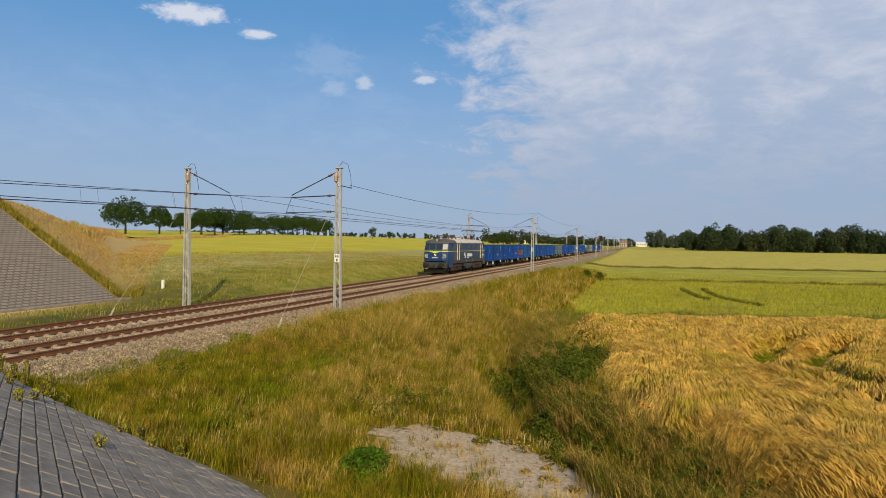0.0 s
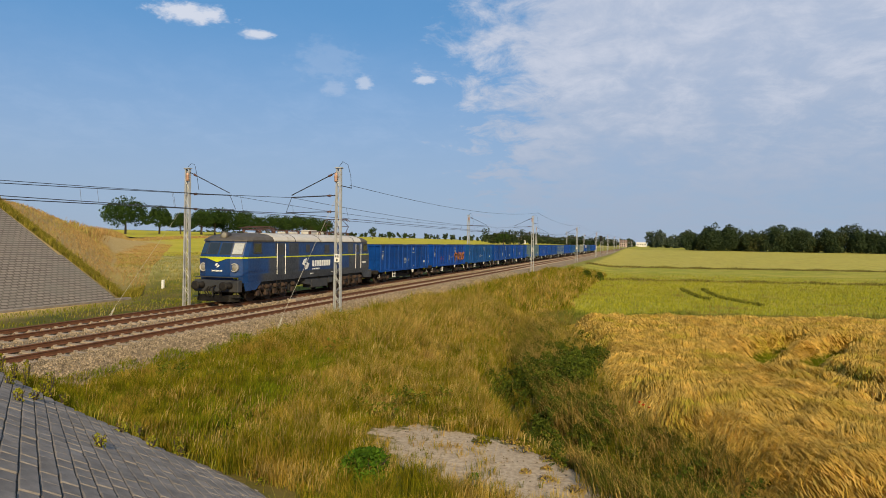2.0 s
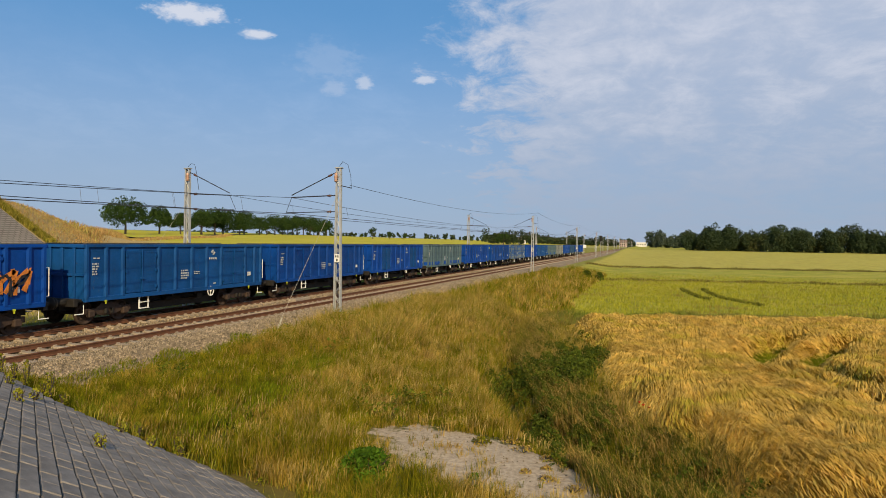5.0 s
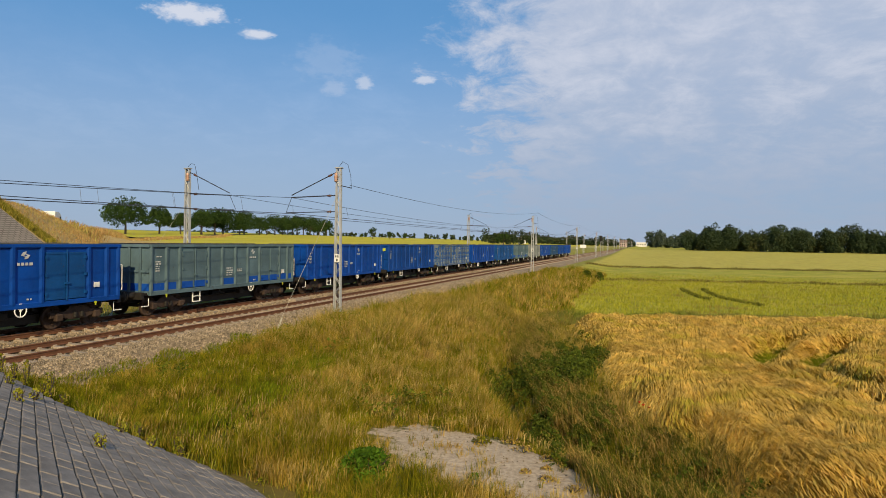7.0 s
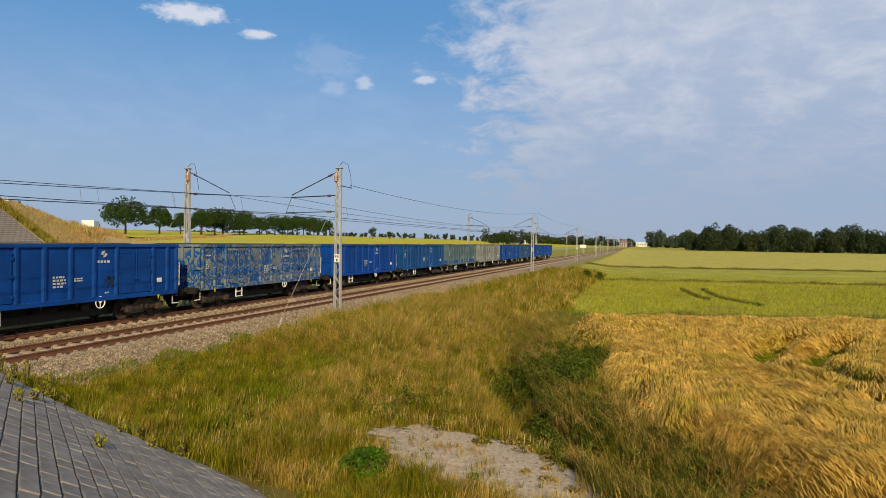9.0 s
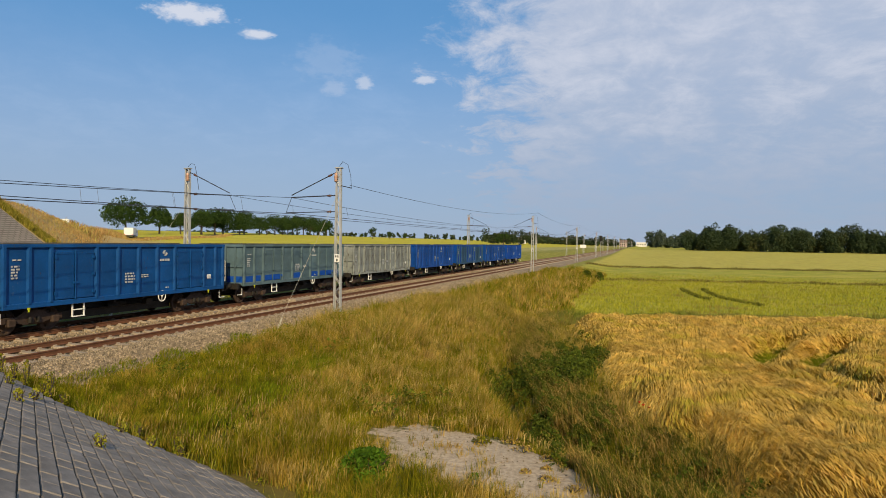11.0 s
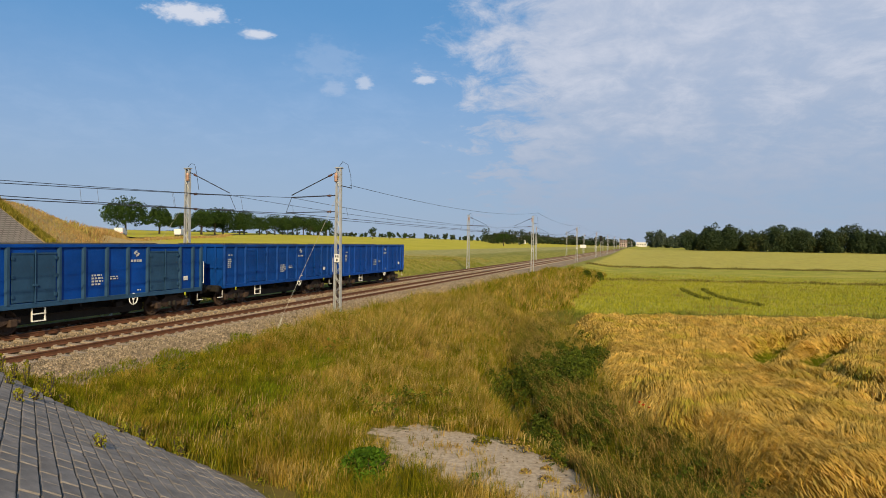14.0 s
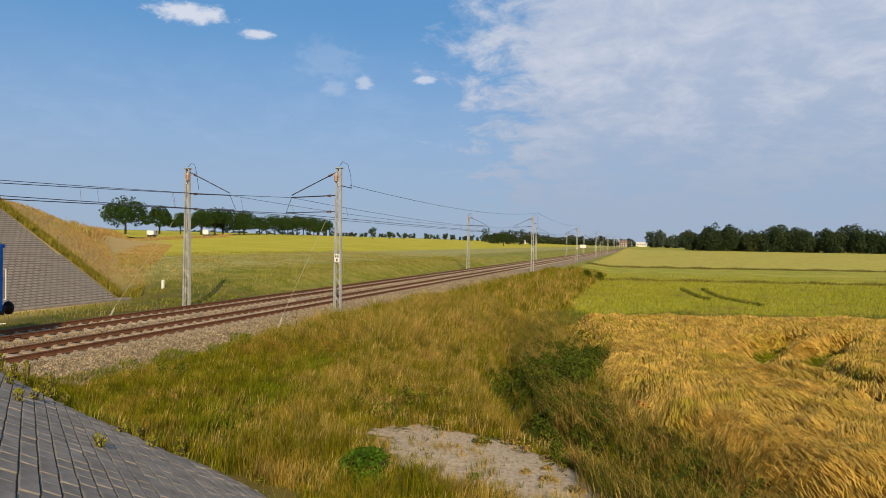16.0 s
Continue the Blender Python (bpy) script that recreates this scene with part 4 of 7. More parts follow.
def far_side():
    """Grass beyond the tracks, and the dry growth on the road bank."""
    def keep(a, b):
        bank = bank_height(a, b) > land(a, b) - 0.3
        return (a < -26.2) * in_view(a, b, 4) * (~bank) * (0.55 + 0.45 * wave(a, b, 5, 151)) * np.where(b > 38, 1 - 0.8 * step(-a, 31, 36), 1.0)
    x, y = scatter(190000, -60, -26, 18, 110, keep, 152)
    blades("far_meadow_grass", x, y, land(x, y), np.where((x > -31) | (y < 40), 0.13, 0.17), 0.03, 0.5, 0.5, leafy("far_meadow_blades", (0.12, 0.15, 0.008), (0.27, 0.26, 0.025), patch=(0.32, 0.27, 0.07), patch_at=0.58, scale=0.25), 153, "green meadow grass on the cutting", "grass")
    x, y = scatter(70000, -60, -27.5, 25, 120, lambda a, b: (a < -26.8) * in_view(a, b, 4) * (bank_height(a, b) < land(a, b) - 0.05) * np.clip(0.7 * step(wave(a, b, 6, 154), -0.3, 0.5) + 0.5 * np.exp(-((a + 29) / 1.2) ** 2), 0, 1) * step(b, 37, 46), 155)
    blades("far_dry_grass", x, y, land(x, y), 0.20, 0.04, 0.6, 0.5, leafy("pale_meadow_stalks", (0.27, 0.23, 0.06), (0.40, 0.33, 0.11)), 156, "drying yellow grass on the cutting", "grass")
    def on_bank(a, b):
        w = (a - CREST_A[0]) * CREST_W[0] + (b - CREST_A[1]) * CREST_W[1]
        head = -0.4 + (-a - 31.5) * 0.6
        return (w > -1.5) * (w < 10) * (land(a, b) > 0.0) * (head > land(a, b) + 0.6) * (a < -30)
    x, y = scatter(210000, -100, -30, 24, 105, on_bank, 157)
    blades("bank_grass", x, y, land(x, y), 0.19, 0.03, 0.8, 0.5, BANK_DRY, 158, "tall orange-brown dry grass on the road bank", "grass")
    def seam(a, b):
        w = (a - CREST_A[0]) * CREST_W[0] + (b - CREST_A[1]) * CREST_W[1]
        head = -0.4 + (-a - 31.5) * 0.6
        return np.exp(-((head - land(a, b) - 0.7) / 0.5) ** 2) * (head > land(a, b) + 0.2) * (w > -1) * (w < 10) * (a < -31)
    x, y = scatter(160000, -48, -31, 24, 46, seam, 159)
    blades("seam_weeds", x, y, land(x, y), 0.30, 0.04, 0.4, 0.5, leafy("seam_weed", (0.13, 0.14, 0.012), (0.36, 0.28, 0.05)), 160, "green weeds along the paving's edge", "weeds")

    # rough grass on the near verge of the road
    def verge(a, b):
        return np.exp(-((line_distance(a - 3.6, b - 2.6, ROAD) - 0.0) / 1.2) ** 2) * (b > 60)
    x, y = scatter(260000, -200, -60, 60, 270, verge, 161)
    blades("verge_grass", x, y, land(x, y), 0.75, 0.12, 0.3, 0.5, BANK_DRY, 162, "dry grass on the verge of the road", "grass")


def bank_weeds():
    """Broad-leaved green herbs among the grass of the bank."""
    r = np.random.RandomState(163)
    x, y = scatter(2600, -15, -4, 13, 60, lambda a, b: in_view(a, b) * (a < field_edge_x(b) - 1.5) * step(wave(a, b, 4.5, 164), 0.25, 0.6) * (sand_patch(a, b) > 1.3), 165)
    cs = []
    for px_, py_ in zip(x, y):
        n, h = 34, r.uniform(0.25, 0.75)
        a, q, t = r.uniform(0, 2 * math.pi, n), 0.22 * np.sqrt(r.uniform(0, 1, n)), r.uniform(0.15, 1, n)
        cs.append(np.stack([px_ + q * np.cos(a), py_ + q * np.sin(a), float(land(px_, py_)) + h * t], -1))
    tagged(leaves("bank_weeds", np.concatenate(cs), 0.055, leafy("bank_weed_leaves", (0.065, 0.105, 0.007), (0.18, 0.20, 0.018)), 166), "green broad-leaved weeds among the grass", "weeds", kind="stuff")


def crown_points(r, n, lobes):
    """Points in the outer shells of a few lobes (x, y, z, radius, flatness)."""
    out = []
    for x, y, z, rad, flat in lobes:
        k = max(8, int(n * rad ** 2 / sum(l[3] ** 2 for l in lobes)))
        d = r.normal(0, 1, (k, 3))
        d /= np.linalg.norm(d, axis=1)[:, None]
        s = rad * r.uniform(0.62, 1.05, k)[:, None]
        out.append(np.array([x, y, z]) + d * s * np.array([1, 1, flat]))
    return np.concatenate(out)


def tree(x, y, height, spread, seed, label, n=2600, trunk=0.24, z=None):
    w = thing("tree", label, "tree", "trees along the road")
    w.location = (x, y, float(land(x, y)) if z is None else z)
    r = np.random.RandomState(seed)
    bm = bmesh.new()
    rod(bm, (0, 0, -0.3), (0.1, 0, height * 0.30), height * 0.034, 8, height * 0.026)
    rod(bm, (0.1, 0, height * 0.30), (0, 0.1, height * 0.7), height * 0.026, 7, height * 0.008)
    part("trunk", bm, BARK, w)
    lobes = []
    for i in range(9):
        a = 2 * math.pi * i / 9 + r.uniform(-0.4, 0.4)
        q = spread * r.uniform(0.22, 0.40)
        lz = height * r.uniform(0.36, 0.80)
        if lz > height * 0.62:
            q *= 0.7
        p = (math.cos(a) * q, math.sin(a) * q, lz)
        lobes.append((*p, spread * r.uniform(0.16, 0.25), 0.75))
        bm = bmesh.new()
        rod(bm, (0.05, 0, height * r.uniform(0.24, 0.42)), p, height * 0.012, 5, height * 0.004)
        part("limb", bm, BARK, w)
    lobes.append((0, 0, height * 0.76, spread * 0.28, 0.85))
    c = crown_points(r, n, lobes)
    o = leaves("crown", c, 0.45 * height / 12, TREE_LEAF, seed + 1)
    o.parent = w
    return w


def avenue():
    full = "broad dark green roadside tree with a bare trunk"
    rows = ((-177.3, 190.2, 12.0, 16.5, 0), (-195.0, 228.0, 12.2, 10.5, 0), (-199.0, 246.0, 10.0, 8.5, 0), (-205.0, 268.0, 12.5, 10, 0), (-212.0, 288.0, 13.5, 13, 0), (-220.0, 306.0, 13.5, 15, 0), (-226.0, 330.0, 12, 9, 0),
            (-240.7, 356.3, 15.0, 13, 0), (-247.0, 383.0, 12.5, 10, 0), (-258.0, 420.0, 15, 14, 0), (-268.0, 455.0, 15, 13, 0), (-280.0, 490.0, 17, 15, 0), (-295.0, 540.0, 18, 15, 0), (-310.0, 585.0, 17, 18, 0), (-330.0, 640.0, 17, 18, 0),
            (-200.0, 262.0, 11, 10, 0), (-218.0, 296.0, 12, 11, 0), (-233.0, 345.0, 11, 10, 0), (-252.0, 400.0, 13, 14, 0), (-262.0, 437.0, 13, 15, 0), (-274.0, 472.0, 15, 15, 0), (-288.0, 515.0, 16, 17, 0), (-303.0, 562.0, 15, 17, 0), (-318.0, 610.0, 14, 17, 0))
    for i, (x, y, h, s, _) in enumerate(rows):
        tree(x, y, h * 0.97, s * 1.22, 200 + i, full, 3600 if i < 8 else 2000)
    for i, (px_, y, h, s) in enumerate(((-198, 459, 9, 8), (-188, 468, 6, 7), (-180, 478, 5, 7), (-70, 330, 8.5, 8), (-205, 455, 4, 6))):
        tree(px_, y, h, s, 240 + i, "small dark tree standing alone in the fields", 900)


def woodland(name, centres, height, seed, label, per=420, leaf=0.9, mat=None):
    """A wood seen from far off: many crowns over dark stems, one object."""
    r = np.random.RandomState(seed)
    pts = []
    for x, y in centres:
        h = height * r.uniform(0.80, 1.10) * (1 + 0.17 * math.sin(x * 0.19) + 0.10 * math.sin(x * 0.53 + 1))
        z = float(land(x, y))
        lobes = [(x + r.normal(0, 1.4), y + r.normal(0, 1.2), z + h * f, h * q, 0.95) for f, q in ((0.18, 0.20), (0.34, 0.24), (0.55, 0.26), (0.76, 0.21), (0.9, 0.12))]
        pts.append(crown_points(r, per, lobes))
    o = leaves(name, np.concatenate(pts), leaf, mat or WOOD_LEAF, seed + 1)
    return tagged(o, label, "wood", kind="stuff")


def woods():
    r = np.random.RandomState(301)
    c = []
    for k in range(105):
        f = k / 104
        px_ = 25 + 134 * f
        c.append((px_ + r.normal(0, 1.5), 421 - 22 * f + r.uniform(0, 9)))
        if k % 2:
            c.append((px_ + r.normal(0, 1.5), 433 - 22 * f + r.uniform(0, 9)))
    woodland("woodland", c, 12.6, 302, "dark green edge of a deciduous wood behind the fields", 800, 0.5)
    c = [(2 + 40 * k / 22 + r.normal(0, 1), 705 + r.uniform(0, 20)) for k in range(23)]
    # distance haze is put into these leaves' paler, greyer base colour
    woodland("far_woodland", c, 15, 303, "distant wood with a few pointed crowns, painted paler grey-green for haze", 220, 1.2, leafy("hazed_wood_leaves", (0.055, 0.082, 0.055), (0.10, 0.125, 0.085)))
    c = [(-175 + 1.25 * k + r.normal(0, 3), 700 + 1.9 * k + r.uniform(0, 60)) for k in range(125)]
    woodland("far_woodland", c, 10, 304, "distant trees behind the line", 120, 1.3)
    c = [(-100 + r.normal(0, 10), 488 + r.uniform(0, 14)) for k in range(18)]
    woodland("copse", c, 9.5, 305, "small dark copse on the rise", 260, 0.7)
    c = [(-640 + 5 * k + r.normal(0, 4), 760 + 0.9 * k + r.uniform(0, 30)) for k in range(112)]
    woodland("far_hedge", c, 6, 306, "dark line of distant trees on the horizon", 60, 1.5)
    c = [(-1000 + 6 * k + r.normal(0, 4), 760 + r.uniform(0, 40)) for k in range(70)]
    woodland("far_hedge", c, 5, 307, "dark line of distant trees on the horizon", 60, 1.6)


near_bank()
short_grass()
bank_weeds()
weeds()
shrub(-5.38, 12.35, 0.98, 0.66, 61, "bright green leafy shrub beside the bare sand", 0.05, 2600)
shrub(-3.75, 15.5, 0.42, 0.16, 62, "low green herb on the bare sand", 0.03, 300, GRASS)
shrub(-3.2, 12.6, 0.30, 0.34, 63, "young green herb on the sand's edge", 0.035, 160)
for i, (x, y, s) in enumerate(((-1.9, 13.6, .2), (-2.4, 13.9, .16), (-2.0, 14.3, .14), (-1.3, 13.2, .22), (-2.7, 15.3, .3), (-3.1, 15.9, .3), (-2.1, 15.0, .22))):
    shrub(x, y, s * 1.6, s * 0.5, 64 + i, "small dry tuft on the bare sand", 0.03, 90, DRY)
shrub(-7.9, 93, 1.1, 1.2, 75, "dark bush between the fields and the line", 0.2, 500, WEED)
shrub(-6.3, 94, 1.0, 1.1, 76, "dark bush between the fields and the line", 0.2, 400, WEED)
def sand_pebbles():
    """Small sharp stones and clods strewn over the bare sand."""
    r = np.random.RandomState(331)
    x, y = scatter(2600, -7.5, 0.5, 11.5, 17.5, lambda a, b: (sand_patch(a, b) < 1.1) * (0.35 + 0.5 * wave(a, b, 1.1, 332)), 333)
    n = len(x)
    s = r.uniform(0.010, 0.034, n)
    d = np.array([[1, 0, 0], [-1, 0, 0], [0, 1, 0], [0, -1, 0], [0, 0, 0.6], [0, 0, -0.6]])
    v = d[None] * s[:, None, None] * r.uniform(0.6, 1.3, (n, 6, 1)) + np.stack([x, y, land(x, y) + s * 0.25], -1)[:, None]
    f = np.array([[0, 2, 4], [2, 1, 4], [1, 3, 4], [3, 0, 4], [2, 0, 5], [1, 2, 5], [3, 1, 5], [0, 3, 5]])
    f = (f[None] + (np.arange(n) * 6)[:, None, None]).reshape(-1, 3)
    tagged(soup("pebbles", v.reshape(-1, 3), f, STONE), "small stones and clods on the bare sand", "stones", kind="stuff")
    x, y = scatter(900, -7.5, 0.5, 11.5, 17.5, lambda a, b: (sand_patch(a, b) < 1.15) * step(wave(a, b, 1.6, 334), 0.15, 0.5), 335)
    blades("sand_grass", x, y, land(x, y), 0.13, 0.012, 0.8, 0.6, DRY, 336, "thin dry grass tufts on the bare sand", "grass", 9, 0.08)


sand_pebbles()
barley()
poppies()
green_fields()
far_side()
avenue()
woods()
# ---- the goods train ----
SPEED, JOINT, PITCH = 19.30, 87.80, 14.04
MESHES = {}
movers, wheels = [], []


def piece(name, key, build, mat, parent, m=None, label=""):
    """A part whose mesh is made once for each key and material."""
    k = (key, mat.name)
    if k not in MESHES:
        bm = bmesh.new()
        build(bm)
        me = bpy.data.meshes.new(name)
        bm.to_mesh(me)
        bm.free()
        me.materials.append(mat)
        MESHES[k] = me
    return shared(name, MESHES[k], parent, m, label)


def panel_chance(t, y):
    """A value that holds over each stretch of 1.14 m between two posts."""
    n = t.nodes.new("ShaderNodeTexWhiteNoise")
    n.noise_dimensions = "1D"
    link(t, math_node(t, "FLOOR", math_node(t, "DIVIDE", math_node(t, "ADD", y, 0.83), 1.14)), n.inputs["W"])
    return n.outputs["Value"]


def paint(name, colour, wear=0.15, wear_colour=(0.20, 0.19, 0.17), rust=0.08, rough=0.45, band=None, scrawl=None):
    """Wagon paint: broad fading, worn patches, rust runs; optionally a band of touched-up paint low down or sprayed scrawl."""
    m = bpy.data.materials.new(name)
    m.use_nodes = True
    t = m.node_tree
    b = t.nodes["Principled BSDF"]
    co = t.nodes.new("ShaderNodeTexCoord").outputs["Object"]
    sep = t.nodes.new("ShaderNodeSeparateXYZ")
    link(t, co, sep.inputs[0])
    tall = t.nodes.new("ShaderNodeMapping")
    tall.inputs["Scale"].default_value = (1, 3.0, 0.5)
    link(t, co, tall.inputs[0])
    broad, streak, grit = noise_node(t, co, 0.7, 5, 0.6), noise_node(t, tall.outputs[0], 1.7, 6, 0.65), noise_node(t, co, 9, 6, 0.7)
    col = mix_colour(t, smooth(t, broad, 0.3, 0.7), tuple(c * 0.78 for c in colour), tuple(min(1, c * 1.18) for c in colour))
    hsv = t.nodes.new("ShaderNodeHueSaturation")
    link(t, col, hsv.inputs["Color"])
    link(t, math_node(t, "ADD", 0.90, math_node(t, "MULTIPLY", panel_chance(t, math_node(t, "ADD", sep.outputs[1], 31.92)), 0.20)), hsv.inputs["Value"])
    col = hsv.outputs[0]
    if band:
        bandmask = math_node(t, "MULTIPLY", math_node(t, "MULTIPLY", smooth(t, sep.outputs[2], 1.52, 1.49), smooth(t, sep.outputs[2], 1.16, 1.19)), smooth(t, panel_chance(t, sep.outputs[1]), 0.25, 0.26))
        col = mix_colour(t, bandmask, col, band)
    if scrawl:
        s = noise_node(t, co, 1.7, 2.0, 0.5, 1.8)
        s = smooth(t, math_node(t, "ABSOLUTE", math_node(t, "SUBTRACT", s, 0.5)), 0.085, 0.05)
        s = math_node(t, "MULTIPLY", s, smooth(t, noise_node(t, co, 0.5, 2, 0.5), 0.36, 0.46))
        col = mix_colour(t, s, col, scrawl)
    worn = smooth(t, math_node(t, "ADD", math_node(t, "MULTIPLY", streak, 0.65), math_node(t, "MULTIPLY", grit, 0.35)), 0.66 - wear * 0.5, 0.70 - wear * 0.4)
    col = mix_colour(t, math_node(t, "MULTIPLY", worn, 0.7), col, wear_colour)
    rusty = smooth(t, grit, 0.72 - rust * 0.6, 0.76 - rust * 0.5)
    col = mix_colour(t, math_node(t, "MULTIPLY", rusty, 0.8), col, (0.09, 0.045, 0.025))
    scrape = noise_node(t, tall.outputs[0], 2.4, 9, 0.72, 1.2)
    col = mix_colour(t, math_node(t, "MULTIPLY", smooth(t, scrape, 0.66 - rust * 0.55, 0.69 - rust * 0.5), 0.75), col, (0.05, 0.036, 0.028))
    link(t, col, b.inputs["Base Color"])
    link(t, smooth(t, grit, 0.3, 0.8, rough, min(1, rough + 0.35)), b.inputs["Roughness"])
    b.inputs["Specular IOR Level"].default_value = 0.16
    bn = t.nodes.new("ShaderNodeBump")
    bn.inputs["Strength"].default_value, bn.inputs["Distance"].default_value = 0.25, 0.03
    link(t, math_node(t, "ADD", broad, math_node(t, "MULTIPLY", streak, 0.6)), bn.inputs["Height"])
    link(t, bn.outputs[0], b.inputs["Normal"])
    return m


BRIGHT = paint("bright_blue_paint", (0.0015, 0.048, 0.275), 0.02, (0.012, 0.065, 0.23), 0.02)
MID = paint("mid_blue_paint", (0.002, 0.046, 0.235), 0.08, (0.035, 0.085, 0.22), 0.03)
TEAL = paint("faded_blue_paint", (0.005, 0.062, 0.225), 0.12, (0.06, 0.11, 0.19), 0.05)
SLATE = paint("slate_grey_paint", (0.085, 0.138, 0.165), 0.10, (0.22, 0.25, 0.25), 0.05, 0.6, band=(0.005, 0.06, 0.32))
SLATE_PLAIN = paint("plain_slate_grey_paint", (0.078, 0.126, 0.152), 0.12, (0.22, 0.25, 0.25), 0.07, 0.6)
OLIVE = paint("weathered_grey_paint", (0.205, 0.230, 0.225), 0.22, (0.42, 0.41, 0.38), 0.20, 0.7)
SCRAWLED = paint("scrawled_grey_paint", (0.155, 0.185, 0.195), 0.14, (0.40, 0.41, 0.40), 0.07, 0.65, scrawl=(0.008, 0.065, 0.24))
PATCHED = paint("patched_blue_paint", (0.003, 0.05, 0.255), 0.18, (0.20, 0.23, 0.24), 0.05)
DULL = paint("dull_slate_blue_paint", (0.022, 0.065, 0.135), 0.14, (0.07, 0.10, 0.13), 0.06, 0.55)
RIM = paint("rubbed_rim_paint", (0.10, 0.095, 0.095), 0.2, (0.17, 0.11, 0.07), 0.15, 0.7)
ORANGE = material("orange_spray", (0.62, 0.20, 0.03), 0.6, 0, 0.6, 1.2, 6, 30, 0)
SOOT = material("black_spray", (0.02, 0.02, 0.025), 0.7, bump=0)
PINK = material("pink_spray", (0.34, 0.06, 0.20), 0.6, bump=0)
FADED_WHITE = material("faded_white_stencil", (0.46, 0.49, 0.50), 0.65, 0, 0.7, 1.1, 5, 30, 0)
YELLOW = material("yellow_paint", (0.46, 0.50, 0.015), 0.5, 0, 0.85, 1.1, 3, 30, 0.03)

BODY0, BODY1, FLOOR_Z, SIDE0, SIDE1 = -5.98, 6.27, 1.16, 1.02, 3.25
DOORS = (-3.0, 3.65)
POSTS = (BODY0 + 0.06, -4.95, -4.05, -1.95, -0.83, 0.32, 1.45, 2.6, 4.7, 5.6, BODY1 - 0.06)


def wheelset(bm, r):
    for s in (-1, 1):
        m = Matrix.Translation((s * 0.75, 0, 0)) @ Matrix.Rotation(radians(90), 4, "Y")
        o = -s
        lathe(bm, [(0.10, -0.07), (0.16, -0.07), (0.17, -0.02), (r * 0.80, -0.01), (r * 0.82, -0.065), (r, -0.065), (r, 0.06), (r * 0.82, 0.06), (r * 0.80, 0.03), (0.17, 0.05), (0.16, 0.09), (0.09, 0.09)], 20, m)
    rod(bm, (-1.02, 0, 0), (1.02, 0, 0), 0.075, 10)
    # lightening holes' rims: small bosses that show the turning
    for s in (-1, 1):
        for i in range(4):
            a = i * math.pi / 2
            p = Vector((s * 0.80, 0.6 * r * math.cos(a), 0.6 * r * math.sin(a)))
            rod(bm, p - Vector((0.03, 0, 0)), p + Vector((0.03, 0, 0)), 0.05, 6)


def wagon_bogie(parent, y):
    def frame_side(bm):
        for s in (-1, 1):
            x0, x1 = sorted((s * 0.98, s * 1.10))
            for a, b, z0, z1 in ((-1.25, -0.62, 0.44, 0.66), (0.62, 1.25, 0.44, 0.66), (-0.40, 0.40, 0.34, 0.86)):
                box(bm, x0, x1, a, b, z0, z1, 0.02)
            # sloping arms that make the diamond outline
            for sy in (-1, 1):
                vs = [(0.30, 0.34), (0.72, 0.46), (0.72, 0.62), (0.30, 0.86)]
                a = [bm.verts.new((x0, sy * p, q)) for p, q in vs]
                b = [bm.verts.new((x1, sy * p, q)) for p, q in vs]
                for i in range(4):
                    bm.faces.new((a[i], a[(i + 1) % 4], b[(i + 1) % 4], b[i]))
                bm.faces.new(a)
                bm.faces.new(b[::-1])
            for yy in (-0.9, 0.9):
                box(bm, min(s * 1.0, s * 1.2), max(s * 1.0, s * 1.2), yy - 0.16, yy + 0.16, 0.32, 0.60, 0.04)
        box(bm, -1.0, 1.0, -0.28, 0.28, 0.50, 0.90)
    bogie = piece("bogie", "wagon_bogie", frame_side, BOGIE, parent, Matrix.Translation((0, y, 0)), "rust-brown cast bogie frame")
    for s in (-1, 1):
        for yy in (-0.16, 0.16):
            piece("spring", "spring", lambda bm: [lathe(bm, [(0.075, 0.0), (0.095, 0.03), (0.075, 0.06), (0.095, 0.09), (0.075, 0.12), (0.095, 0.15), (0.075, 0.18), (0.07, 0.22)], 8)],
                  BLACK_STEEL, bogie, Matrix.Translation((s * 1.13, yy, 0.40)))
    for yy in (-0.9, 0.9):
        w = piece("wheelset", "wheelset46", lambda bm: wheelset(bm, 0.46), BOGIE, bogie, Matrix.Translation((0, yy, 0.46)))
        wheels.append((w, (0, yy, 0.46), 0.46))


def mark_bars(bm, rows, y, z, w, h, x=1.405):
    """Rows of short flat bars in place of small lettering."""
    r = random.Random(int(y * 100) + rows)
    for i in range(rows):
        yy = y
        end = y + w * r.uniform(0.7, 1.0)
        while yy < end:
            l = r.uniform(0.06, 0.16)
            box(bm, x, x + 0.004, yy, min(yy + l, end), z - i * h * 1.7 - h, z - i * h * 1.7)
            yy += l + 0.05


def emblem(bm, y, z, s, x=1.405):
    """Two curved flags round a small diamond."""
    for k in (1, -1):
        pts = [(-0.50, 0.0), (-0.25, 0.32), (0.12, 0.38), (0.02, 0.10), (-0.16, 0.02), (-0.02, -0.16)]
        a = [bm.verts.new((x, y + k * p * s, z + k * q * s)) for p, q in pts]
        b = [bm.verts.new((x + 0.004, y + k * p * s, z + k * q * s)) for p, q in pts]
        for i in range(6):
            bm.faces.new((a[i], a[(i + 1) % 6], b[(i + 1) % 6], b[i]))
        bm.faces.new(b)


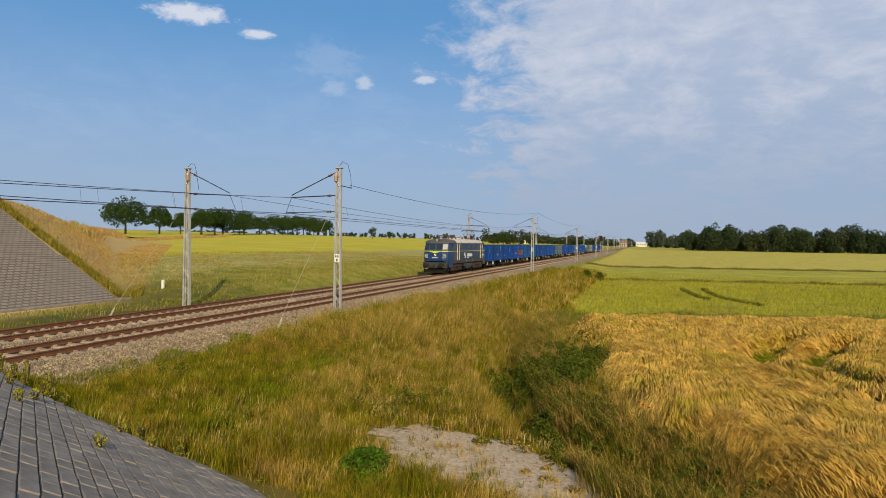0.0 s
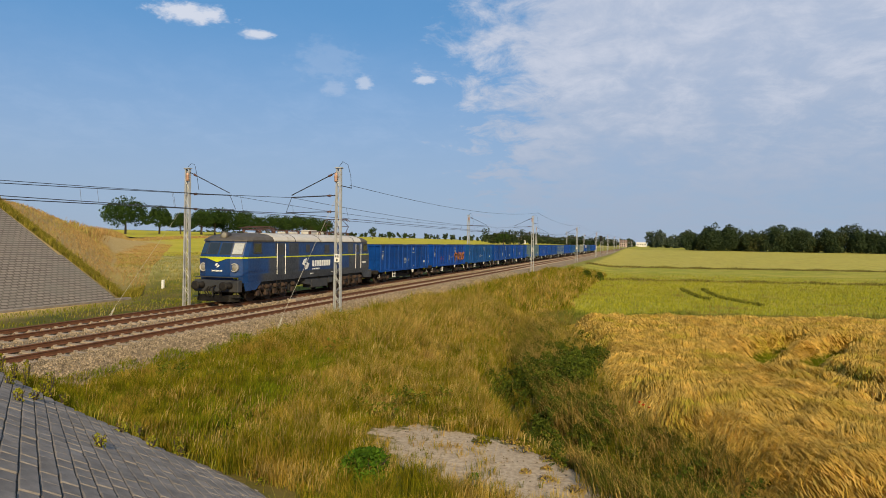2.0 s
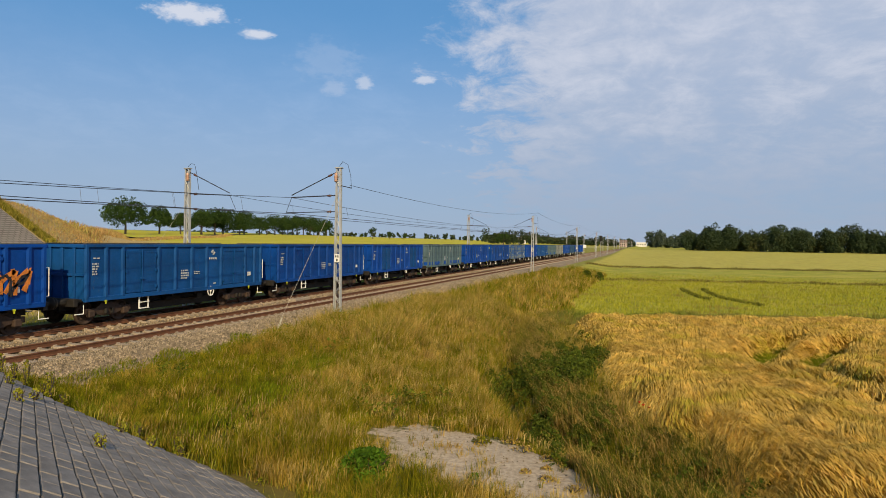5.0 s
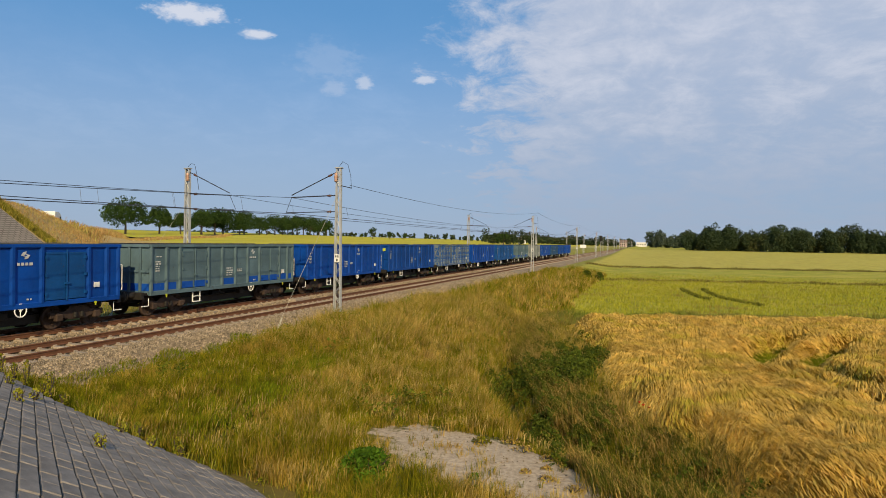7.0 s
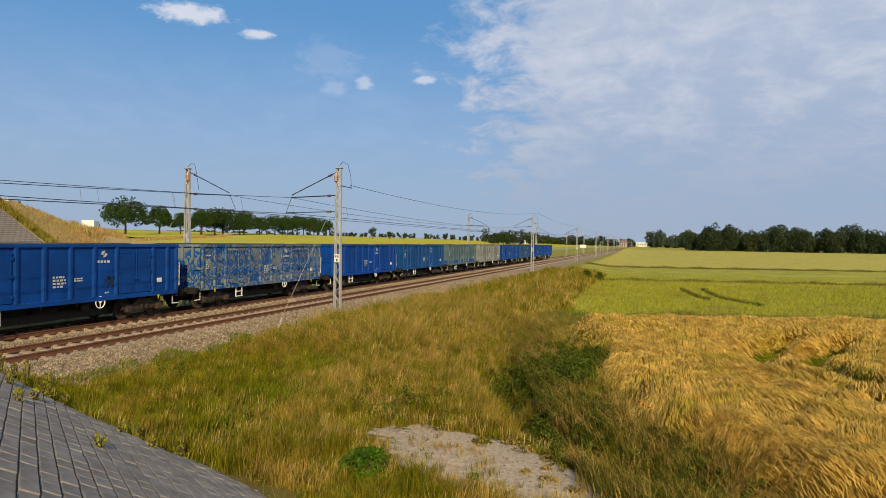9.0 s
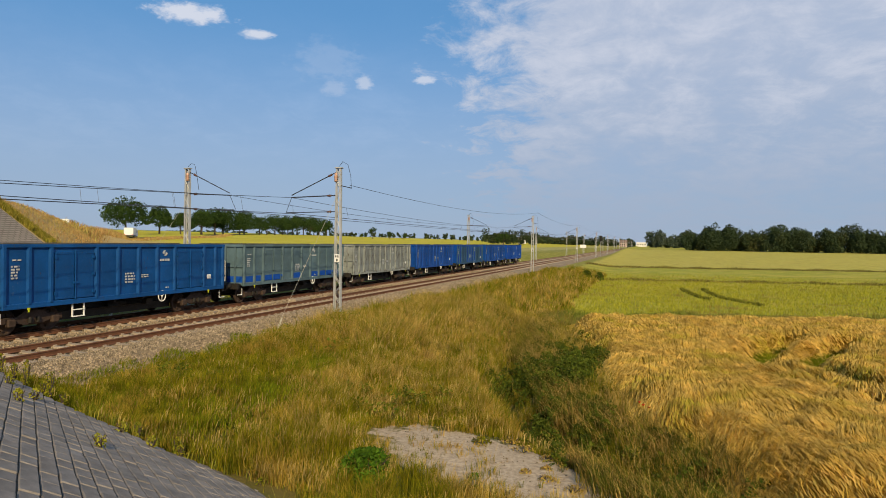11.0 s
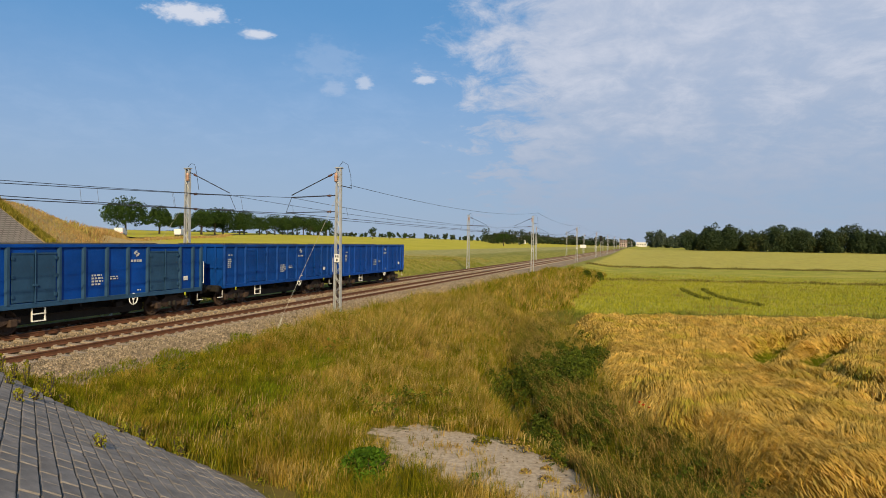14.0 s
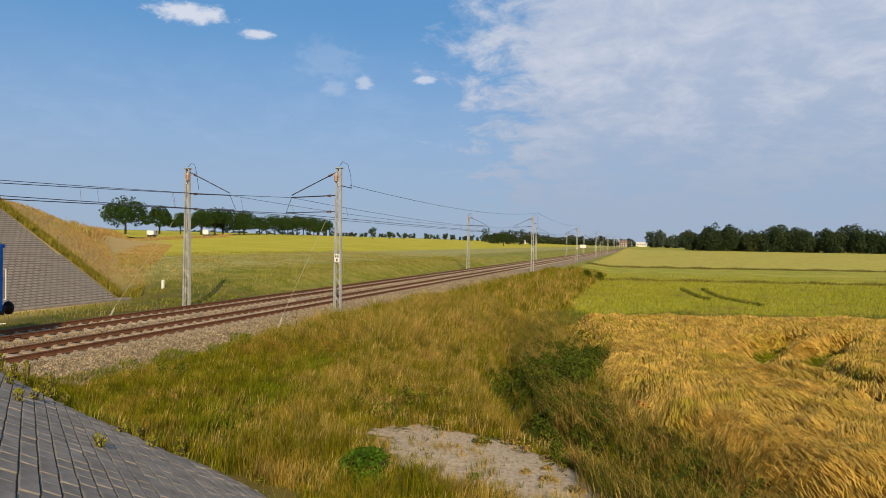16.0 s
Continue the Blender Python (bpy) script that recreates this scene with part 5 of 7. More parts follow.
def scrawl_strokes(bm, y0, y1, z0, z1, n, wide, seed, x=1.41):
    """Sprayed strokes: jagged ribbons standing side by side."""
    r = random.Random(seed)
    for i in range(n):
        yc = y0 + (y1 - y0) * (i + 0.5) / n
        pts = []
        k = 6
        for j in range(k):
            a = j / (k - 1)
            pts.append((yc + (y1 - y0) / n * 0.55 * math.sin(a * 5 + r.uniform(-0.5, 0.5) + i), z0 + (z1 - z0) * (0.15 + 0.85 * abs(math.sin(a * math.pi * 0.9 + r.uniform(-0.25, 0.25))))))
        for (ya, za), (yb, zb) in zip(pts, pts[1:]):
            dy, dz = yb - ya, zb - za
            l = math.hypot(dy, dz) or 1
            ny, nz = -dz / l * wide, dy / l * wide
            bm.faces.new([bm.verts.new((x, p, q)) for p, q in ((ya + ny, za + nz), (ya - ny, za - nz), (yb - ny * 0.6, zb - nz * 0.6), (yb + ny * 0.6, zb + nz * 0.6))])
            bm.faces.new([bm.verts.new((x - 0.002, p, q)) for p, q in ((ya + ny, za + nz), (yb + ny * 0.6, zb + nz * 0.6), (yb - ny * 0.6, zb - nz * 0.6), (ya - ny, za - nz))])


def goods_wagon(label, skin, doors=None, rim=None, posts=None, marks=FADED_WHITE, seed=0):
    doors, posts, rim = doors or skin, posts or skin, rim or RIM
    r = random.Random(seed)
    w = thing("goods_wagon", label, "goods wagon", "open wagons of the train")
    piece("floor", "wfloor", lambda bm: box(bm, -1.30, 1.30, BODY0 + 0.05, BODY1 - 0.05, FLOOR_Z - 0.06, FLOOR_Z), BOGIE, w)
    for s, side in ((1, "side_wall"), (-1, "side_wall")):
        piece(side, ("side", s), lambda bm: box(bm, min(s * 1.33, s * 1.38), max(s * 1.33, s * 1.38), BODY0, BODY1, SIDE0 + 0.02, SIDE1 - 0.12), skin, w)
        piece("top_rail", ("rail", s), lambda bm: box(bm, min(s * 1.28, s * 1.46), max(s * 1.28, s * 1.46), BODY0 - 0.02, BODY1 + 0.02, SIDE1 - 0.13, SIDE1, 0.02), rim if s < 0 else skin, w)
        piece("rail_cap", ("cap", s), lambda bm: box(bm, min(s * 1.27, s * 1.45), max(s * 1.27, s * 1.45), BODY0, BODY1, SIDE1 + 0.002, SIDE1 + 0.03, 0.008), rim, w)
        piece("side_sill", ("sill", s), lambda bm: box(bm, min(s * 1.30, s * 1.45), max(s * 1.30, s * 1.45), BODY0, BODY1, SIDE0 - 0.05, SIDE0 + 0.14, 0.015), posts, w)
        for y in POSTS:
            def post(bm):
                lo, hi = -0.065, 0.065
                prof = [(s * 1.375, -0.09), (s * 1.47, -0.05), (s * 1.47, 0.05), (s * 1.375, 0.09)]
                a = [bm.verts.new((x, yy, SIDE0 + 0.10)) for x, yy in prof]
                b = [bm.verts.new((x, yy, SIDE1 - 0.10)) for x, yy in prof]
                for i in range(3):
                    bm.faces.new((a[i], a[i + 1], b[i + 1], b[i]))
                bm.faces.new(a)
                bm.faces.new(b[::-1])
            piece("side_post", ("post", s), post, posts, w, Matrix.Translation((0, y, 0)))
        for c in DOORS:
            for k in (-1, 1):
                def leaf(bm):
                    x0, x1 = sorted((s * 1.385, s * 1.425))
                    box(bm, x0, x1, -0.44, 0.44, SIDE0 + 0.16, SIDE1 - 0.30, 0.012)
                    for z in (SIDE0 + 0.18, SIDE1 - 0.36):
                        box(bm, x0, x1 + 0.02 * s if s > 0 else x1, -0.44, 0.44, z, z + 0.06)
                d = piece("door", ("leaf", s), leaf, doors, w, Matrix.Translation((0, c + k * 0.455, 0)))
                piece("hinge", ("hinge", s), lambda bm: [box(bm, min(s * 1.42, s * 1.47), max(s * 1.42, s * 1.47), -0.05, 0.05, z, z + 0.12) for z in (1.35, 2.05, 2.70)], doors, d, Matrix.Translation((0, k * 0.42, 0)))
            piece("door_bar", ("bar", s), lambda bm: [rod(bm, (s * 1.46, 0, SIDE0 + 0.12), (s * 1.46, 0, SIDE1 - 0.2), 0.025, 6), box(bm, min(s * 1.44, s * 1.5), max(s * 1.44, s * 1.5), -0.10, 0.10, 1.75, 1.83)], doors, w, Matrix.Translation((0, c, 0)))
    for y, sgn in ((BODY0, -1), (BODY1, 1)):
        wall = piece("end_wall", ("end", sgn), lambda bm: box(bm, -1.36, 1.36, min(0, -sgn * 0.06), max(0, -sgn * 0.06), SIDE0, SIDE1 - 0.01), skin, w, Matrix.Translation((0, y, 0)))
        for x in (-0.9, -0.3, 0.3, 0.9):
            piece("end_post", ("epost", sgn), lambda bm: box(bm, -0.06, 0.06, min(0, sgn * 0.09), max(0, sgn * 0.09), SIDE0, SIDE1 - 0.14, 0.015), posts, wall, Matrix.Translation((x, 0, 0)))
        piece("end_top_rail", ("etop", sgn), lambda bm: box(bm, -1.42, 1.42, min(0, sgn * 0.10), max(0, sgn * 0.10), SIDE1 - 0.13, SIDE1), skin, wall)
        piece("end_belt", ("ebelt", sgn), lambda bm: box(bm, -1.38, 1.38, min(0, sgn * 0.08), max(0, sgn * 0.08), 2.0, 2.1), skin, wall)
        piece("yellow_tag", ("ytag", sgn), lambda bm: [box(bm, 0, 0.02, -0.05, 0.05, 0.0, 0.07), box(bm, 0, 0.02, -0.025, 0.025, -0.09, -0.004)], YELLOW, w, Matrix.Translation((1.455, sgn * 5.0, 0.93)), "small yellow marking plate")
        def headstock(bm):
            box(bm, -1.35, 1.35, -0.10, 0.10, 0.82, 1.14, 0.02)
        piece("headstock", "headstock", headstock, BLACK_STEEL, w, Matrix.Translation((0, sgn * 6.35, 0)))
        for x in (-0.875, 0.875):
            m = Matrix.Translation((x, sgn * 6.42, 1.0)) @ Matrix.Rotation(radians(-90 * sgn), 4, "X")
            piece("buffer", "buffer", lambda bm: lathe(bm, [(0.15, 0), (0.13, 0.05), (0.12, 0.32), (0.09, 0.33), (0.09, 0.50), (0.24, 0.52), (0.24, 0.575), (0.15, 0.59)], 12), BLACK_STEEL, w, m)
        piece("coupling", "coupling", lambda bm: [rod(bm, (0, 0, 0), (0, sgn * 0.62, -0.10), 0.05, 6), box(bm, -0.08, 0.08, -0.1, 0.1, -0.12, 0.12)], BLACK_STEEL, w, Matrix.Translation((0, sgn * 6.42, 1.0)))
        for x in (-1.30, 1.30):
            s = 1 if x > 0 else -1
            if sgn > 0:
                piece("handrail", ("hand", s), lambda bm: [rod(bm, (0, 0, 0), (0, 0.16, 0), 0.014, 6), rod(bm, (0, 0.16, 0), (0, 0.16, 1.05), 0.018, 6), rod(bm, (0, 0.16, 1.05), (0, 0, 1.05), 0.014, 6)], WHITE, w,
                      Matrix.Translation((x + 0.1 * s, BODY1, 1.35)), "white-painted handrail")
            piece("corner_step", ("cstep", sgn), lambda bm: [rod(bm, (0, 0, 0.35), (0, 0, 0), 0.015, 6), rod(bm, (0, 0, 0), (0, sgn * 0.42, 0), 0.022, 6)], WHITE, w, Matrix.Translation((x, sgn * 5.95 + (0.15 if sgn > 0 else 0), 0.52)))
    # beside the sill, a low box is added to darken the shaded gap beneath
    piece("centre_sill", "csill", lambda bm: [box(bm, -0.45, 0.45, -6.3, 6.3, 0.62, 1.08), box(bm, -0.55, 0.62, -3.2, 3.2, 0.30, 0.63), box(bm, -1.25, 1.25, -6.2, 6.2, 0.98, 1.09)]
          + [box(bm, -1.25, 1.25, y - 0.05, y + 0.05, 0.84, 1.0) for y in (-2.4, -0.8, 0.8, 2.4)], BLACK_STEEL, w)
    piece("brake_gear", "brake", lambda bm: [rod(bm, (0.5, -0.6, 0.68), (0.5, 0.45, 0.68), 0.17, 10), rod(bm, (0.75, -1.9, 0.62), (0.75, 2.0, 0.62), 0.03, 6), box(bm, -0.6, -0.1, 1.0, 1.6, 0.45, 0.8, 0.03), box(bm, 0.85, 1.1, 1.15, 1.55, 0.6, 0.85, 0.02)], BLACK_STEEL, w)
    for s in (-1, 1):
        def foot(bm):
            for yy in (-0.27, 0.27):
                box(bm, -0.02, 0.02, yy - 0.025, yy + 0.025, 0, 0.55)
            for z in (0.0, 0.26, 0.50):
                box(bm, -0.02, 0.06, -0.27, 0.27, z, z + 0.035)
        piece("door_step", "dstep", foot, WHITE, w, Matrix.Translation((s * 1.33, -2.75, 0.46)), "white-edged steel step below the doors")
        def brakewheel(bm):
            bmesh.ops.create_uvsphere(bm, u_segments=6, v_segments=4, radius=0.05, matrix=Matrix.Translation((0, 0, 0)))
            n = 16
            rings = [[bm.verts.new((0.022 * math.sin(q), (0.23 + 0.022 * math.cos(q)) * math.cos(a), (0.23 + 0.022 * math.cos(q)) * math.sin(a)))
                      for q in [2 * math.pi * k / 6 for k in range(6)]] for a in [2 * math.pi * i / n for i in range(n)]]
            for i in range(n):
                for k in range(6):
                    bm.faces.new((rings[i][k], rings[i][(k + 1) % 6], rings[(i + 1) % n][(k + 1) % 6], rings[(i + 1) % n][k]))
            for i in range(3):
                a = 2 * math.pi * i / 3 + 0.5
                rod(bm, (0, 0, 0), (0, 0.23 * math.cos(a), 0.23 * math.sin(a)), 0.015, 5)
        piece("brake_wheel", "bwheel", brakewheel, WHITE, w, Matrix.Translation((s * 1.43, 1.75, 0.92)), "white-rimmed brake hand wheel")
    for y in (-4.5, 4.5):
        wagon_bogie(w, y)
    # painted marks on the sunny side
    def marks_mesh(bm):
        emblem(bm, -1.35 + 3.3, 2.86, 0.36)
        mark_bars(bm, 1, 1.62, 2.60, 0.72, 0.10)
        mark_bars(bm, 4, -0.45, 2.05, 0.62, 0.07)
        mark_bars(bm, 5, -5.65, 2.5, 0.34, 0.06)
        mark_bars(bm, 2, 0.5, 1.95, 0.42, 0.05)
        mark_bars(bm, 1, -5.6, 2.72, 0.55, 0.05)
        mark_bars(bm, 1, 2.0, 1.32, 0.3, 0.06)
    piece("painted_marks", "marks", marks_mesh, marks, w)
    piece("document_plate", "plate", lambda bm: box(bm, 1.40, 1.425, -0.14, 0.14, 0, 0.20, 0.004), WHITE, w, Matrix.Translation((0, 5.1, 1.55)), "white document holder")
    movers.append((w, JOINT + PITCH * (seed + 0.5)))
    return w


def train_wagons():
    blue = "blue-painted steel open goods wagon on two bogies"
    rows = [
        (blue, MID, None), ("bright blue open goods wagon with orange spray lettering", BRIGHT, None), (blue, TEAL, None), (blue, MID, None),
        ("blue open goods wagon with paler faded doors", BRIGHT, TEAL), ("slate-grey open goods wagon with blue patches", SLATE, None),
        ("freshly painted bright blue open goods wagon", BRIGHT, None), (blue, MID, None), ("grey open goods wagon covered in blue scrawls", SCRAWLED, None),
        ("freshly painted bright blue open goods wagon", BRIGHT, None), (blue, TEAL, None), ("slate-grey open goods wagon with blue patches", SLATE, None),
        ("weathered pale grey open goods wagon with rust", OLIVE, None), ("blue open goods wagon with worn pale patches", PATCHED, None),
        ("blue open goods wagon with dull slate doors and posts", BRIGHT, DULL), (blue, MID, None), ("blue open goods wagon at the end of the train", BRIGHT, None)]
    for k, (label, skin, doors) in enumerate(rows):
        w = goods_wagon(label, skin, doors, posts=DULL if doors is DULL else SLATE_PLAIN if skin is SLATE else None, seed=k)
        if k == 1:
            piece("spray_lettering", "spray1", lambda bm: scrawl_strokes(bm, 1.5, 5.6, 1.22, 2.35, 7, 0.12, 5, 1.474), ORANGE, w, None, "orange sprayed lettering")
            piece("spray_outline", "spray2", lambda bm: scrawl_strokes(bm, 1.55, 5.5, 1.22, 2.2, 6, 0.06, 8, 1.479), SOOT, w)
            piece("spray_tag", "spray3", lambda bm: scrawl_strokes(bm, -3.6, -2.4, 1.4, 2.0, 4, 0.02, 9, 1.45), PINK, w)
        if k == 7:
            piece("spray_tag", "spray4", lambda bm: scrawl_strokes(bm, 2.0, 2.9, 1.35, 1.95, 4, 0.035, 11, 1.41), SOOT, w)
            piece("warning_sign", "warn", lambda bm: box(bm, 0.9, 1.15, BODY0 - 0.10, BODY0 - 0.095, 2.7, 2.95), YELLOW, w)


# ---- locomotive ----
def loco_paint():
    m = bpy.data.materials.new("locomotive_paint")
    m.use_nodes = True
    t = m.node_tree
    b = t.nodes["Principled BSDF"]
    co = t.nodes.new("ShaderNodeTexCoord").outputs["Object"]
    sep = t.nodes.new("ShaderNodeSeparateXYZ")
    link(t, co, sep.inputs[0])
    y, z = sep.outputs[1], sep.outputs[2]
    broad, grit = noise_node(t, co, 0.9, 5, 0.6), noise_node(t, co, 8, 5, 0.65)
    blue = mix_colour(t, smooth(t, broad, 0.3, 0.7), (0.003, 0.028, 0.115), (0.005, 0.042, 0.165))
    grey = mix_colour(t, smooth(t, broad, 0.3, 0.7), (0.026, 0.030, 0.037), (0.046, 0.050, 0.056))
    def between(v, a, bb, soft=0.02):
        return math_node(t, "MULTIPLY", smooth(t, v, a - soft, a + soft), smooth(t, v, bb + soft, bb - soft))
    mask = math_node(t, "MULTIPLY", between(y, -6.1, -2.6, 0.25), smooth(t, z, 2.56, 2.54))
    mask = math_node(t, "MAXIMUM", mask, math_node(t, "MULTIPLY", between(y, 4.6, 9.5), smooth(t, z, 2.56, 2.54)))
    mask = math_node(t, "MAXIMUM", mask, math_node(t, "MULTIPLY", between(y, -6.9, 7.0, 0.5), smooth(t, z, 1.62, 1.58)))
    for a, bb in ((-5.4, -4.35), (-3.9, -2.7), (4.4, 5.3)):
        mask = math_node(t, "MAXIMUM", mask, math_node(t, "MULTIPLY", between(y, a, bb), between(z, 2.6, 3.35)))
    col = mix_colour(t, math_node(t, "MULTIPLY", mask, 0.92), blue, grey)
    dirt = math_node(t, "MULTIPLY", smooth(t, grit, 0.48, 0.8), 0.40)
    col = mix_colour(t, dirt, col, (0.040, 0.034, 0.028))
    link(t, col, b.inputs["Base Color"])
    link(t, smooth(t, grit, 0.3, 0.8, 0.32, 0.7), b.inputs["Roughness"])
    bn = t.nodes.new("ShaderNodeBump")
    bn.inputs["Strength"].default_value, bn.inputs["Distance"].default_value = 0.15, 0.03
    link(t, broad, bn.inputs["Height"])
    link(t, bn.outputs[0], b.inputs["Normal"])
    return m


LOCO = loco_paint()
LOCO_GREY = material("dark_grey_paint", (0.038, 0.040, 0.044), 0.5, 0, 0.75, 1.3, 2, 20, 0.1, stain=(0.04, 0.033, 0.026), stain_amount=0.3)
ROOF_PALE = material("pale_grey_roof", (0.50, 0.48, 0.44), 0.55, 0, 0.8, 1.1, 1.5, 25, 0.1, stain=(0.22, 0.17, 0.12), stain_amount=0.22)
ROOF_DARK = material("sooty_roof", (0.075, 0.068, 0.062), 0.7, 0, 0.7, 1.3, 2, 25, 0.15)
GLASS = material("cab_glass", (0.02, 0.025, 0.028), 0.06, 0, 0.9, 1.1, bump=0, spec=0.9)
# pale base colour paints a bright reflection onto the corner windscreen
REFLECTION_PANE = material("painted_glass_reflection", (0.34, 0.36, 0.37), 0.25, 0, 0.8, 1.1, 6, 10, 0, spec=0.7)
LAMP_GLASS = material("headlamp_glass", (0.34, 0.32, 0.26), 0.08, 0.3, 0.9, 1.1, bump=0, spec=0.8)
LAMP_RIM = material("pale_lamp_rim", (0.38, 0.38, 0.36), 0.6, 0, 0.7, 1.1, 5, 30, 0.05)
COPPER = material("pantograph_steel", (0.085, 0.045, 0.036), 0.6, 0.3, bump=0)
LEVELS = ((1.14, 0.10, 1.47), (1.55, 0.02, 1.50), (2.45, 0.0, 1.50), (2.60, 0.03, 1.50), (3.42, 0.42, 1.47))


def plan(z_inset, hw, shrink=0.0):
    """The body's outline from above at one height."""
    f = 8.80 - z_inset - shrink
    half = [(hw, 0), (hw, 6.0), (hw, f - 0.62), (hw - 0.13, f - 0.30), (0.78 * hw / 1.5, f), (0.0, f + 0.03)]
    front = [(x, y) for x, y in half]
    ring = front + [(-x, y) for x, y in half[-2::-1]]
    return ring + [(x, -y) for x, y in ring[-2:0:-1]]


def stack(bm, levels, cap=True):
    rings = [[bm.verts.new((x, y, z)) for x, y in plan(i, hw, s)] for z, i, hw, s in levels]
    n = len(rings[0])
    for a, b in zip(rings, rings[1:]):
        for i in range(n):
            bm.faces.new((a[i], a[(i + 1) % n], b[(i + 1) % n], b[i]))
    bm.faces.new(rings[0][::-1])
    if cap:
        bm.faces.new(rings[-1])
    bmesh.ops.recalc_face_normals(bm, faces=bm.faces)


def on_face(a, b, z0, z1, out, grow=0.0):
    """Corners of a pane on the cab front between plan points a and b (fractions along the edge), proud by out."""
    def point(f, z):
        k = (z - 2.60) / (3.42 - 2.60)
        inset = 0.03 + k * 0.39
        hw = 1.5 - 0.03 * k
        ring = plan(inset, hw)
        p = Vector(ring[a[0]]).lerp(Vector(ring[a[0] + 1]), f)
        return Vector((p.x, -p.y, z))
    p = [point(a[1], z0), point(b, z0), point(b, z1), point(a[1], z1)]
    n = (p[1] - p[0]).cross(p[3] - p[0]).normalized()
    if n.y > 0:
        n = -n
    return [q + n * out for q in p], n


def pane(bm, corners, n, thick=0.015):
    back = [bm.verts.new(c - n * thick) for c in corners]
    face = [bm.verts.new(c) for c in corners]
    for i in range(4):
        bm.faces.new((back[i], back[(i + 1) % 4], face[(i + 1) % 4], face[i]))
    bm.faces.new(face)
    bmesh.ops.recalc_face_normals(bm, faces=bm.faces)


def locomotive():
    w = thing("electric_locomotive", "grimy blue and grey electric locomotive with a yellow line", "locomotive")
    def add(name, build, mat, label="", parent=None, m=None):
        bm = bmesh.new()
        build(bm)
        ob = part(name, bm, mat, parent or w, label)
        if m is not None:
            ob.matrix_basis = m
        return ob
    add("body", lambda bm: stack(bm, [(z, i, hw, 0) for z, i, hw in LEVELS]), LOCO)
    add("roof", lambda bm: stack(bm, [(3.42, 0.36, 1.52, 0), (3.50, 0.40, 1.52, 0), (3.68, 0.62, 1.40, 0.1), (3.83, 0.9, 1.08, 0.35), (3.90, 1.1, 0.55, 0.6)]), ROOF_DARK, "soot-darkened cab roof")
    def mid_roof(bm):
        prof = [(1.535, 3.44), (1.535, 3.52), (1.415, 3.70), (1.09, 3.85), (0.56, 3.925), (0, 3.94)]
        prism(bm, prof + [(-x, z) for x, z in prof[-2::-1]], -5.6, 6.6)
    add("roof_panel", mid_roof, ROOF_PALE, "pale grey roof panels streaked with grime")
    for y in (-3.2, 0.0, 3.1, 5.3):
        add("roof_seam", lambda bm: prism(bm, [(1.545, 3.44), (1.545, 3.53), (1.425, 3.71), (1.10, 3.86), (0.56, 3.935), (0, 3.95), (-0.56, 3.935), (-1.10, 3.86), (-1.425, 3.71), (-1.545, 3.53), (-1.545, 3.44)], y - 0.03, y + 0.03), ROOF_DARK)
    # yellow line with its dip on the front
    def line(bm):
        for s in (-1, 1):
            box(bm, min(s * 1.497, s * 1.508), max(s * 1.497, s * 1.508), -8.2, 8.2, 2.485, 2.555)
    add("yellow_line", line, YELLOW)
    def chevron(bm):
        ring = plan(0.0, 1.5)
        pts = [Vector((x, -y, 0)) for x, y in ring[2:9]]
        for p, q in zip(pts, pts[1:]):
            a = [bm.verts.new((v.x * 1.004, v.y - 0.012, z)) for v, z in ((p, 2.47), (q, 2.47), (q, 2.56), (p, 2.56))]
            bm.faces.new(a)
        tri = [bm.verts.new(v) for v in ((-0.62, -8.845, 2.47), (0.62, -8.845, 2.47), (0.0, -8.865, 2.27))]
        bm.faces.new(tri)
        bmesh.ops.recalc_face_normals(bm, faces=bm.faces)
    add("front_chevron", chevron, YELLOW)
    # cab windows: the edge 4-5 of the outline is the front, 3-4 the swept corner
    for a, b, glass in (((4, 0.08), 0.88, GLASS), ((5, 0.12), 0.92, GLASS), ((3, 0.12), 0.92, REFLECTION_PANE), ((6, 0.08), 0.88, GLASS)):
        c, n = on_face(a, b, 2.72, 3.30, 0.012)
        f = add("window_frame", lambda bm: pane(bm, [sum(c, Vector()) / 4 + (q - sum(c, Vector()) / 4) * 1.13 for q in c], n), LOCO_GREY, "dark grey windscreen surround")
        c2, n2 = on_face(a, b, 2.72, 3.30, 0.02)
        add("windscreen", lambda bm: pane(bm, c2, n2), glass, "", f)
    for s in (-1, 1):
        for y in (-7.25, 7.4):
            f = add("cab_window_frame", lambda bm: box(bm, min(s * 1.49, s * 1.515), max(s * 1.49, s * 1.515), y - 0.42, y + 0.42, 2.72, 3.36, 0.008), LOCO_GREY)
            add("cab_window", lambda bm: box(bm, min(s * 1.50, s * 1.522), max(s * 1.50, s * 1.522), y - 0.30, y + 0.30, 2.82, 3.28), GLASS, "", f)
        for y in (-4.85, 6.1):
            d = add("side_door", lambda bm: box(bm, min(s * 1.49, s * 1.512), max(s * 1.49, s * 1.512), y - 0.36, y + 0.36, 1.45, 3.36, 0.006), LOCO)
            for k in (-1, 1):
                add("handrail", lambda bm: rod(bm, (s * 1.56, y + k * 0.46, 1.50), (s * 1.56, y + k * 0.46, 3.30), 0.022, 6), WHITE, "pale vertical handrail", d)
            add("door_window", lambda bm: box(bm, min(s * 1.50, s * 1.518), max(s * 1.50, s * 1.518), y - 0.24, y + 0.24, 2.7, 3.22), LOCO_GREY, "", d)
